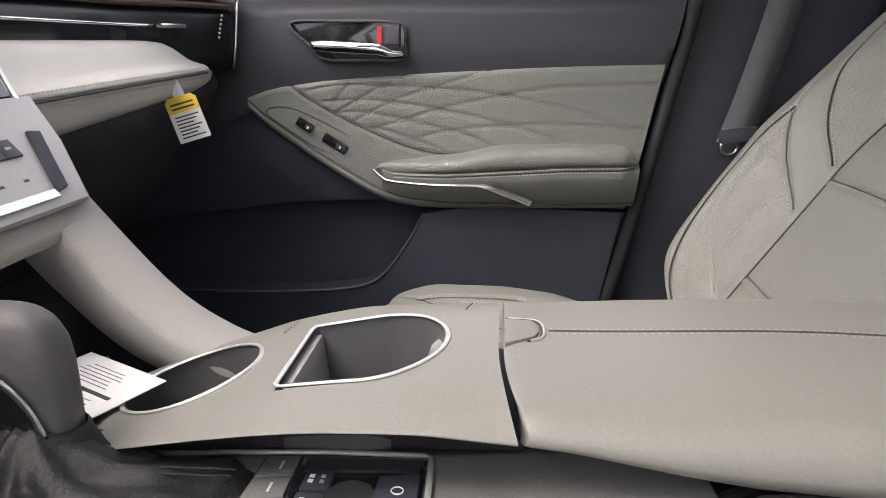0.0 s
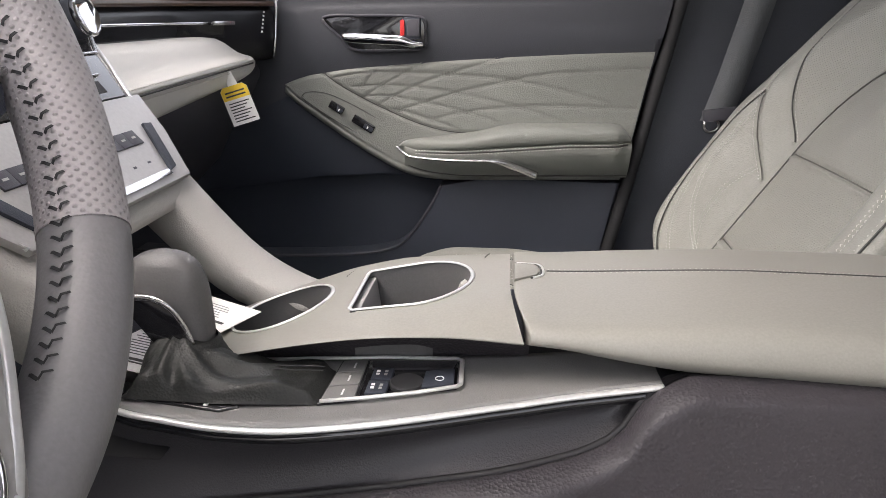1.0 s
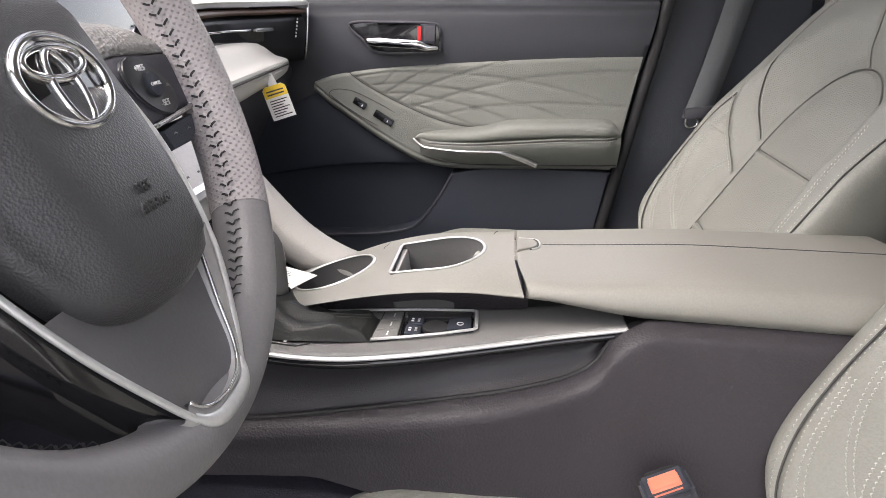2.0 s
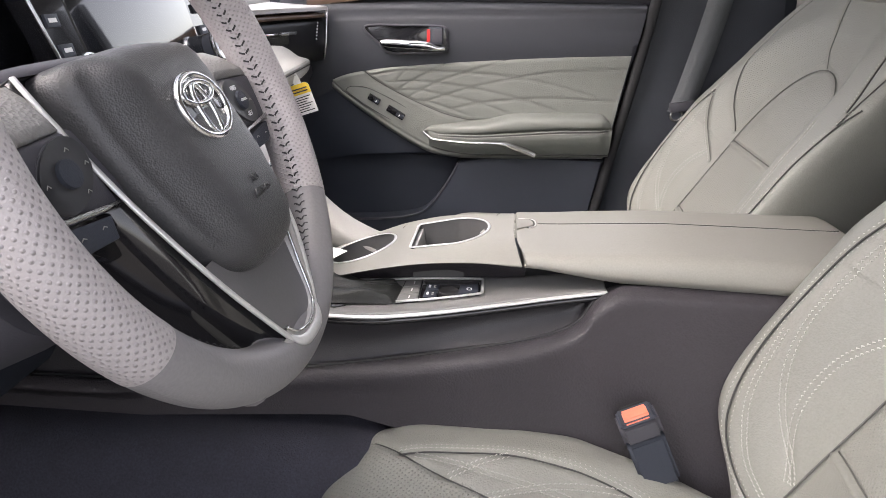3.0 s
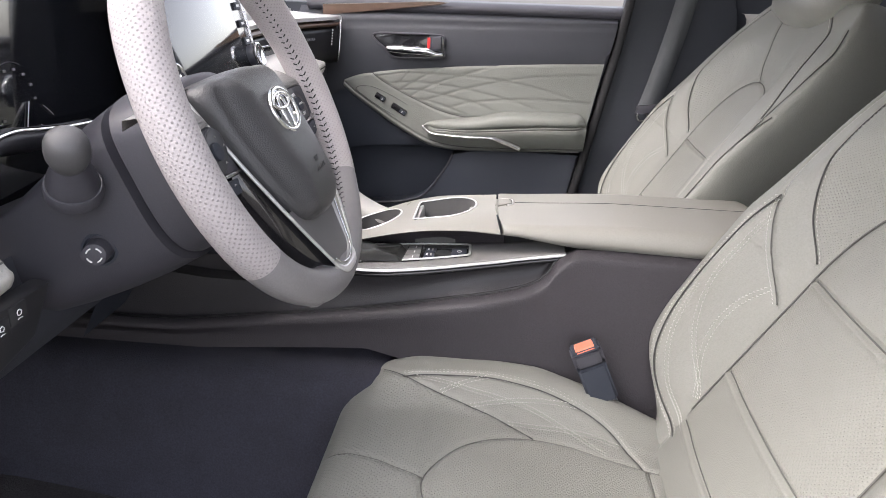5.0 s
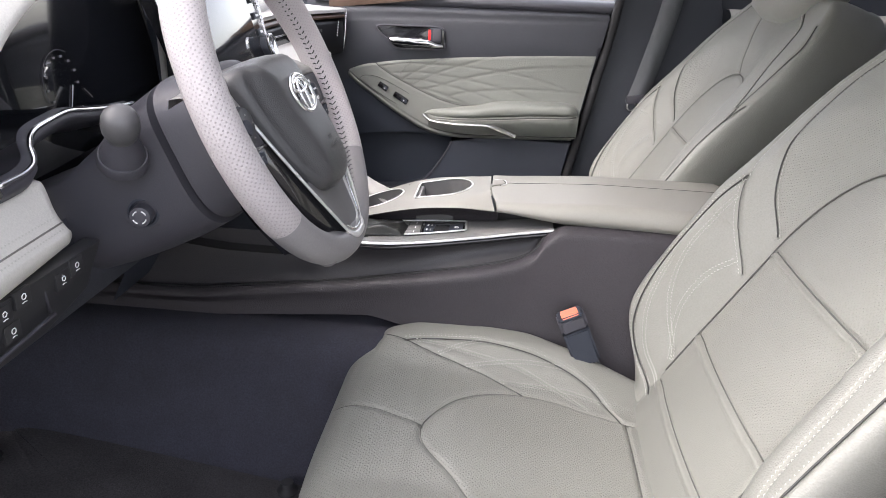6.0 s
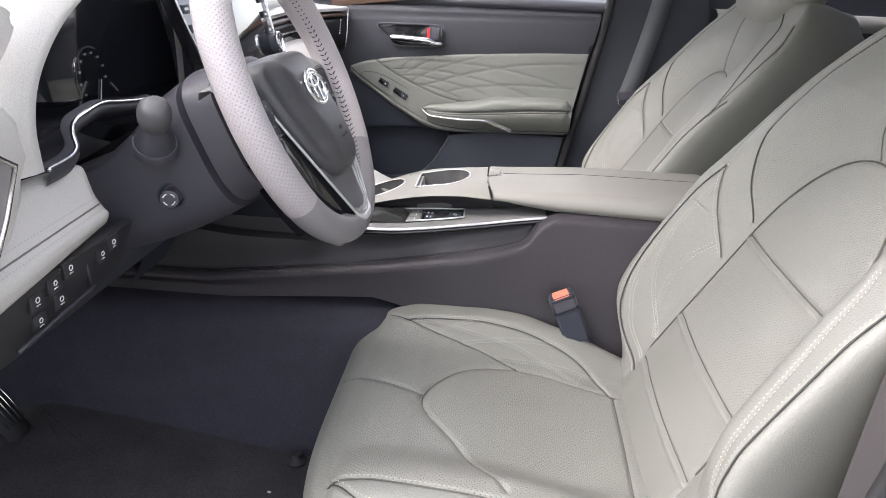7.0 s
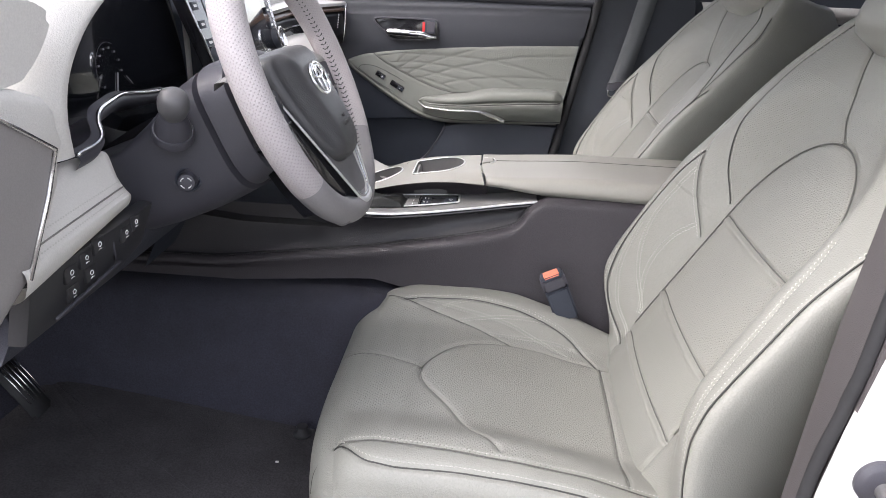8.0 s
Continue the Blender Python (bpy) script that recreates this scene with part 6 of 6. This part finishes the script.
grid("knee_panel", knee, plastic_foot, dash, "dark lower dash panel")
grid("dash_filler", [[(x, y, z) for y in np.linspace(-0.22, 0.22, 8)] for x, z in ((-0.46, 1.0), (-0.47, 0.9), (-0.44, 0.8), (-0.46, 0.68), (-0.50, 0.60))], plastic_dark, dash)

# pedals
pedal = thing("brake_pedal", (-0.63, -0.36, 0.42), "dark accelerator pedal with ribbed metal pad", "pedal")
P = pose(-0.655, -0.365, 0.45, 0, -35, 0)
bm = bmesh.new()
bmesh.ops.create_cube(bm, size=1.0, matrix=Matrix.Diagonal((0.014, 0.046, 0.12, 1)))
bmesh.ops.bevel(bm, geom=bm.edges[:], offset=0.006, segments=2, affect="EDGES")
bmesh.ops.transform(bm, matrix=P, verts=bm.verts[:])
part("pad", bm, rubber, pedal)
for k in range(5):
    tube("rib", [P @ Vector((0.010, -0.018 + 0.009 * k, -0.035)), P @ Vector((0.011, -0.018 + 0.009 * k, 0.005)), P @ Vector((0.010, -0.018 + 0.009 * k, 0.05))], 0.0013, brushed, pedal, n=6, up=(0, 1, 0))
tube("arm", [P @ Vector((-0.01, 0, 0.05)), P @ Vector((-0.03, 0, 0.15)), P @ Vector((-0.03, 0, 0.26))], 0.008, rubber, pedal, n=8, up=(0, 1, 0))

# mat and its hook
mat_line = curve([(-0.66, -0.69), (-0.30, -0.69), (-0.17, -0.685), (-0.155, -0.65), (-0.155, -0.28), (-0.17, -0.255), (-0.3, -0.245), (-0.66, -0.245), (-0.69, -0.28), (-0.69, -0.65)], 80, closed=True)
fm = slab("floor_mat", [tuple(p) for p in mat_line], material("mat_pile", (0.048, 0.045, 0.048), 0.95, bump=1.0, scale=450, vary=0.6, vary_scale=14, fleck=0.3), lambda a, b, d: (a, b, 0.331 + d + 0.42 * float(smooth((-0.62 - a) / 0.35))), 0.005, label="dark charcoal carpet floor mat", bevel=0.003)
tagged(fm, category="mat")
hook = thing("mat_hook", (-0.225, -0.29, 0.338), "black plastic floor mat hook", "hook")
lathe("base", [(0.016, 0), (0.016, 0.003), (0.010, 0.006), (0.007, 0.012), (0.010, 0.014), (0.009, 0.017), (0.002, 0.018)], (-0.225, -0.285, 0.339), (0, 0, 1), rubber, hook)
for k in range(7):
    c = box("lint", (0.005, 0.003, 0.0024), (-0.60 + 0.42 * random.random(), -0.62 + 0.34 * random.random(), 0.3405), paper, bevel=0.0004, rot=(0, 0, 60 * k))
    tagged(c, "tiny pale crumb lying on the floor mat", "crumb", "crumbs on the mat")

# ---- steering ----
TILT_W = radians(23.3)
WC = np.array([-0.1735, -0.391, 0.950])
WN = np.array([math.cos(TILT_W), 0, math.sin(TILT_W)])
WU = np.array([-math.sin(TILT_W), 0, math.cos(TILT_W)])


def on_wheel(a, b, h):
    return tuple(WC + np.array([0, a, 0]) + WU * b + WN * h)


column = thing("steering_column", (-0.30, -0.385, 0.80), "dark grey steering column shroud", "steering column")
rows = []
for h, w, up, dn in ((-0.052, 0.088, 0.050, 0.080), (-0.056, 0.098, 0.056, 0.088), (-0.085, 0.104, 0.060, 0.094), (-0.088, 0.096, 0.054, 0.088), (-0.090, 0.110, 0.058, 0.098), (-0.12, 0.113, 0.050, 0.102), (-0.16, 0.116, 0.028, 0.104), (-0.20, 0.116, 0.012, 0.104), (-0.26, 0.115, 0.010, 0.100), (-0.32, 0.11, 0.010, 0.095)):
    rows.append([on_wheel(w * math.copysign(abs(math.cos(a)) ** 0.55, math.cos(a)), (up if math.sin(a) > 0 else dn) * math.copysign(abs(math.sin(a)) ** 0.55, math.sin(a)), h) for a in np.linspace(0, 2 * math.pi, 64, endpoint=False)])
sharp(grid("shroud", rows, plastic_grey, column, close_u=True, caps=True), 50)
tk = thing("column_switch", (-0.28, -0.50, 0.848), "round black column adjuster knob", "knob")
KC, KA = Vector((-0.282, -0.500, 0.850)), Vector((0.25, -0.97, 0.05)).normalized()
lathe("bezel", [(0.015, 0), (0.015, 0.003), (0.0128, 0.0045), (0.011, 0.002)], KC + KA * 0.001, KA, plastic_dark, tk)
slab("plate", [(0.018 * math.copysign(abs(math.cos(t)) ** 0.5, math.cos(t)), 0.016 * math.copysign(abs(math.sin(t)) ** 0.5, math.sin(t))) for t in np.linspace(0, 2 * math.pi, 32, endpoint=False)], plastic_grey, lambda a, b, d: tuple(KC + KA.to_track_quat("Z", "Y").to_matrix() @ Vector((a, b, d - 0.010))), 0.011, tk, "raised plate round the knob", bevel=0.002)
lathe("knob", [(0.0105, 0), (0.0102, 0.016), (0.0094, 0.0200), (0.0080, 0.0206), (0.002, 0.0204)], KC, KA, plastic_grey, tk)
for k in range(4):
    a0 = radians(90 * k + 20)
    q = KA.to_track_quat("Z", "Y").to_matrix()
    tube("mark", [KC + q @ Vector((0.0062 * math.cos(a0 + t), 0.0062 * math.sin(a0 + t), 0.0208)) for t in np.linspace(0, 0.9, 6)], 0.0007, ink_white, tk, n=5, up=tuple(KA))
stalk = thing("indicator_stalk", (-0.29, -0.51, 0.93), "dark grey indicator stalk on the column", "stalk")
SB = Vector((-0.284, -0.522, 0.917))
d = (Vector((-0.269, -0.546, 0.955)) - SB).normalized()
lathe("boot", [(0.0225, -0.018), (0.0225, -0.008), (0.0215, -0.0065), (0.0200, -0.0065), (0.0196, -0.003), (0.0180, 0.003), (0.0155, 0.010), (0.0128, 0.019)], SB, d, plastic_grey, stalk, "dark rubber boot", n=36)
lathe("lever", [(0.0125, -0.004), (0.0120, 0.012), (0.0126, 0.018), (0.0146, 0.0225), (0.0162, 0.028), (0.0166, 0.034), (0.0160, 0.0405), (0.0142, 0.0455), (0.0110, 0.0490), (0.0065, 0.0508), (0.002, 0.0513)], SB, d, stalk_plastic, stalk, n=40)
# raised pad on the dash end above the vent panel
CHEEK = curve([(-0.82, 1.062), (-0.68, 1.054), (-0.645, 1.047), (-0.634, 1.035), (-0.648, 1.016), (-0.676, 0.995), (-0.705, 0.987), (-0.82, 0.985)], 64, closed=True)
slab("cheek_pad", [tuple(p) for p in CHEEK], pad_vinyl, lambda a, b, d: (-0.372 + d, a, b), 0.036, dash, "rounded pale pad on the dash end", bevel=0.008, segments=4)
slab("end_pad", [(-0.82, 0.996), (-0.705, 0.985), (-0.672, 0.973), (-0.661, 0.960), (-0.664, 0.930), (-0.672, 0.895), (-0.70, 0.86), (-0.82, 0.84)], pad_vinyl, lambda a, b, d: (-0.40 + d, a, b), 0.075, dash, "leather covered dash end behind the vent", bevel=0.014, segments=5)

wheel = thing("steering_wheel", (-0.160, -0.385, 0.95), "grey leather steering wheel with perforated grips", "steering wheel")
R = 0.1685


def rim(a0, a1, n, mat, name, label, grow=0.0):
    rows, uvs = [], []
    for a in np.linspace(a0, a1, n):
        ring, uv = [], []
        fat = 1.0 + 0.05 * math.exp(-((math.degrees(a) % 360 - 35) / 14) ** 2) + 0.05 * math.exp(-((math.degrees(a) % 360 - 145) / 14) ** 2) + grow
        for i, b in enumerate(np.linspace(0, 2 * math.pi, 41)):
            r = R + 0.0165 * fat * math.cos(b)
            ring.append(on_wheel(r * math.cos(a), r * math.sin(a), 0.0185 * fat * math.sin(b)))
            uv.append((R * a, 0.0170 * b))
        rows.append(ring)
        uvs.append(uv)
    return grid(name, rows, mat, wheel, label, uv=uvs)


rim(radians(-36), radians(62), 90, wheel_perf, "grip", "pale grey perforated leather grip", 0.02)
rim(radians(118), radians(216), 90, wheel_perf, "grip", "pale grey perforated leather grip", 0.02)
rim(radians(216), radians(324), 90, wheel_smooth, "rim", "smooth dark grey leather rim")
rim(radians(62), radians(118), 50, wheel_smooth, "rim", "smooth dark grey leather rim")
verts_rows = []
for a0, a1 in ((-62, 62), (118, 242)):
    for k, a in enumerate(np.arange(a0, a1, 2.5)):
        a = radians(a)
        for sg in (1, -1):
            p, n = [], []
            for t in np.linspace(0, 1, 3):
                b = radians(170) + sg * radians(15) * t
                aa = a + radians(1.3) * t
                r = R + 0.0168 * 1.03 * math.cos(b)
                p.append(on_wheel(r * math.cos(aa), r * math.sin(aa), 0.0188 * 1.03 * math.sin(b)))
                n.append(np.array(on_wheel(math.cos(b) * math.cos(aa), math.cos(b) * math.sin(aa), math.sin(b))) - WC)
            verts_rows.append((p, n))
dashes("rim_stitching", verts_rows, thread_dark, wheel, "dark cross stitching", length=0.0056, gap=0.01, width=0.0007, lift=0.0009)

HUB = curve([(0.89 * a, b) for a, b in [(-0.077, 0.039), (-0.040, 0.045), (0.0, 0.047), (0.040, 0.045), (0.077, 0.039), (0.083, 0.005), (0.080, -0.035), (0.068, -0.075), (0.046, -0.100), (0.0, -0.109), (-0.046, -0.100), (-0.068, -0.075), (-0.080, -0.035), (-0.083, 0.005)]], 98, closed=True)
rows = []
for k, h in ((1.0, -0.045), (1.0, -0.026), (0.99, -0.016), (0.965, -0.006), (0.92, 0.001), (0.84, 0.006), (0.74, 0.009), (0.62, 0.0115), (0.5, 0.013), (0.3, 0.014), (0.05, 0.0145)):
    row = []
    for a, b in HUB:
        aa, bb = a * k, b * k - 0.004 * (1 - k)
        ridge = -0.007 * float(smooth((abs(aa) - 0.040 - 0.10 * (bb + 0.02)) / 0.022)) * (k < 0.95)
        row.append(on_wheel(aa, bb, h + 0.006 - (0.20 if bb < 0 else 0.12) * bb + ridge))
    rows.append(row)
hub = grid("airbag_cover", rows, hub_leather, wheel, "dark grey grained airbag cover", close_u=True, caps=True)
V = [(-0.084, 0.043, -0.024), (-0.088, 0.015, -0.014), (-0.088, -0.015, -0.005), (-0.083, -0.050, 0.004), (-0.065, -0.100, 0.013), (-0.040, -0.140, 0.016), (-0.024, -0.160, 0.016)]
LEFT = curve(V, 60)
outline = [tuple(p) for p in LEFT] + [(-p[0], p[1], p[2]) for p in LEFT[::-1]]
front = [on_wheel(a, b, h - 0.002) for a, b, h in outline]
back = [on_wheel(a * 0.94, b * 0.99, -0.066) for a, b, h in outline]
mid = [on_wheel(a * 0.97, b, h * 0.5 - 0.034) for a, b, h in outline]
inner = [on_wheel(a * 0.90, b * 0.98, h - 0.008) for a, b, h in outline]
grid("hub_housing", [back, mid, front, inner], piano, wheel, "gloss black hub housing", close_u=True, caps=True)
rows = []
for q in np.linspace(0, 1, 14):
    b = -0.085 - 0.074 * q
    w = float(np.interp(b, LEFT[::-1, 1], -LEFT[::-1, 0])) - 0.003
    h0 = float(np.interp(b, LEFT[::-1, 1], LEFT[::-1, 2]))
    rows.append([on_wheel(w * t, b, h0 - 0.001 - 0.004 * (1 - t * t)) for t in np.linspace(-1, 1, 15)])
grid("lower_spoke", rows, spoke_smooth, wheel, "grey lower spoke")
BAND_IN = curve([(0.046, -0.094), (0.036, -0.122), (0.028, -0.146), (0.017, -0.156), (0.0, -0.159)], 40)
BAND_OUT = curve([(0.066, -0.088), (0.054, -0.116), (0.037, -0.151), (0.024, -0.162), (0.0, -0.166)], 40)
for sgn in (1, -1):
    band = [[on_wheel(sgn * (p[0] * (1 - q) + o[0] * q), p[1] * (1 - q) + o[1] * q, 0.0135 + 0.004 * k / 40 + dh) for k, (p, o) in enumerate(zip(BAND_IN, BAND_OUT)) if sgn > 0 or k > 20] for q, dh in ((0.0, -0.004), (0.02, 0.001), (0.5, 0.0015), (0.96, 0.0), (1.0, -0.004))]
    grid("spoke_band", band, satin, wheel, "satin grey band framing the lower spoke")
    tube("band_line", [on_wheel(sgn * a, b, 0.0150 + 0.004 * k / 40) for k, (a, b) in enumerate(BAND_IN) if sgn > 0 or k > 20], 0.0011, chrome, wheel, "thin bright inner line", n=6, up=tuple(WN))
for sgn in (1, -1):
    tube("spoke_strip", [on_wheel(sgn * a, b, h) for a, b, h in LEFT], 0.0021, pale_metal, wheel, "thin chrome spoke outline", n=8, flat=0.7, up=tuple(WN))
tip = curve([(-0.028, -0.154, 0.0165), (-0.023, -0.160, 0.018), (-0.014, -0.164, 0.019), (0.0, -0.165, 0.019), (0.014, -0.164, 0.019), (0.023, -0.160, 0.018), (0.028, -0.154, 0.0165)], 36)
tube("spoke_tip", [on_wheel(a, b, h) for a, b, h in tip], 0.0042, pale_metal, wheel, "satin metal spoke tip", n=10, flat=0.5, up=tuple(WN), taper=[0.45 + 0.55 * math.sin(math.pi * k / (len(tip) - 1)) for k in range(len(tip))])
# flares where the rim meets the lower spoke
for sgn in (1, -1):
    tube("rim_flare", curve([on_wheel(sgn * a, b, h) for a, b, h in ((0.070, -0.158, -0.002), (0.046, -0.160, 0.000), (0.030, -0.156, 0.000), (0.022, -0.145, -0.006))], 20), 0.015, wheel_smooth, wheel, n=14, up=tuple(WN), taper=np.linspace(1.0, 0.55, 19))


def spoke_face(a, b):
    """Height of the side spokes' face, which dips towards the hub."""
    near = float(np.interp(b, LEFT[::-1, 1], LEFT[::-1, 2])) - 0.003
    return min(-0.005, near + max(0.0, a - 0.086) * 0.8)


WM = Matrix(((0, WU[0], WN[0], 0), (1, 0, 0, 0), (0, WU[2], WN[2], 0), (0, 0, 0, 1)))
for sgn in (1, -1):
    cover_rows = []
    for a in np.linspace(0.080, 0.152, 18):
        f = (a - 0.080) / 0.082
        top_b, low_b = 0.044 - 0.006 * f, 0.012 - 0.004 * f
        cover_rows.append([on_wheel(sgn * a, b, min(h, spoke_face(a, b))) for b, h in ((top_b - 0.008, -0.044), (top_b - 0.001, -0.040), (top_b - 0.003, -0.030), (top_b - 0.012, -0.018), (low_b + 0.006, -0.007), (low_b, -0.0055), (low_b - 0.001, -0.012))])
    grid("spoke_cover", cover_rows, spoke_grain, wheel, "grained grey cover over the side spoke")
    arm_rows = []
    for a in np.linspace(0.076, 0.160, 24):
        f = (a - 0.076) / 0.084
        top_b, low_b = 0.0115 - 0.004 * f, -0.0335 + 0.007 * f
        arm_rows.append([on_wheel(sgn * a, b, spoke_face(a, b) + dh) for b, dh in ((top_b, -0.012), (top_b, -0.002), (top_b - 0.002, 0.0)) + tuple((top_b - 0.002 + (low_b - top_b + 0.004) * q, 0.0) for q in (0.25, 0.5, 0.75, 1.0)) + ((low_b, -0.002), (low_b, -0.024))])
    sp = grid("side_spoke", arm_rows, plastic_grey, wheel, "grey side spoke")
    POD = [(sgn * (0.114 + 0.022 * math.cos(t) - 0.004 * math.sin(t)), -0.010 + 0.0175 * math.sin(t) - 0.004 * math.cos(t)) for t in np.linspace(0, 2 * math.pi, 36, endpoint=False)][::sgn]
    slab("button_pod", POD, pod_plastic, lambda a, b, d: on_wheel(a, b, -0.006 + d), 0.0035, sp, "black button pod", bevel=0.0012)
    tube("pod_ring", [on_wheel(a, b, -0.0044) for a, b in POD], 0.0006, plastic_grey, sp, closed=True, n=6, up=tuple(WN))
    slab("ok_button", [(sgn * (0.114 + 0.008 * math.cos(t)), -0.010 + 0.0075 * math.sin(t)) for t in np.linspace(0, 2 * math.pi, 24, endpoint=False)][::sgn], plastic_dark, lambda a, b, d: on_wheel(a, b, -0.003 + d), 0.0030, sp, "round centre button", bevel=0.001)
    rk = slab("rocker_button", [(sgn * 0.100, -0.036), (sgn * 0.143, -0.032), (sgn * 0.136, -0.044), (sgn * 0.128, -0.047), (sgn * 0.103, -0.048)][::sgn], plastic_dark, lambda a, b, d: on_wheel(a, b, -0.024 + d), 0.022, sp, "dark rocker button", bevel=0.002)
    tube("spoke_edge", [on_wheel(sgn * a, b, -0.004) for a, b in ((0.086, -0.033), (0.101, -0.0320), (0.130, -0.0295), (0.157, -0.0265))], 0.0019, brushed, sp, "satin dividing strip", n=8, up=tuple(WN))
    slab("lower_fill", [(sgn * 0.070, -0.034), (sgn * 0.098, -0.036), (sgn * 0.101, -0.049), (sgn * 0.088, -0.060), (sgn * 0.058, -0.062)][::sgn], piano, lambda a, b, d: on_wheel(a, b, -0.052 + d), 0.028, sp, "gloss black spoke filler", bevel=0.003)
    if sgn > 0:
        for txt, a, b, sz in (("+RES", 0.109, 0.0005, 0.0052), ("CANCEL", 0.114, -0.010, 0.0030), ("-SET", 0.119, -0.0215, 0.0052)):
            writing("print", txt, sz, Matrix.Translation(on_wheel(a, b, 0.0002 if txt == "CANCEL" else -0.0022)) @ WM, ink_white, sp)
    for a, b in ((0.106, 0.001), (0.106, -0.021), (0.097, -0.008), (0.131, -0.012))[(3 if sgn > 0 else 0):]:
        tube("mark", [on_wheel(sgn * a + da, b + db, -0.0022) for da, db in ((-0.0016, -0.0006), (0, 0.0010), (0.0016, -0.0006))], 0.0003, plastic_light, sp, n=5, up=tuple(WN))
    for da in (-0.009, 0.009):
        tube("mark", [on_wheel(sgn * 0.120 + da - 0.002, -0.040, -0.0016), on_wheel(sgn * 0.120 + da, -0.039, -0.0016), on_wheel(sgn * 0.120 + da + 0.002, -0.040, -0.0016)], 0.0003, plastic_light, rk, n=5, up=tuple(WN))


def cover_front(b):
    return 0.0205 - (0.20 if b < 0 else 0.12) * b


for txt, b, sz in (("SRS", -0.056, 0.0075), ("AIRBAG", -0.0645, 0.0075)):
    writing("embossed_text", txt, sz, Matrix.Translation(on_wheel(0.0, b, cover_front(b) - 0.0010)) @ WM @ Matrix.Rotation(radians(11), 4, "X"), hub_leather, hub, 0.0005)
# plain oval badge
BC = -0.004
badge = slab("badge", [(0.029 * math.cos(t), BC + 0.0205 * math.sin(t)) for t in np.linspace(0, 2 * math.pi, 40, endpoint=False)], piano, lambda a, b, d: on_wheel(a, b, 0.0190 - 0.08 * (b - BC) + d), 0.0025, hub, "oval chrome badge", bevel=0.001)
for ra, rb, cb, r in ((0.0285, 0.020, 0.0, 0.0026), (0.0085, 0.0165, -0.003, 0.0020), (0.020, 0.0072, 0.0085, 0.0020)):
    tube("badge_ring", [on_wheel(ra * math.cos(t), BC + cb + rb * math.sin(t), 0.0222 - 0.08 * (cb + rb * math.sin(t))) for t in np.linspace(0, 2 * math.pi, 48, endpoint=False)], r, chrome, badge, closed=True, n=8, up=tuple(WN))
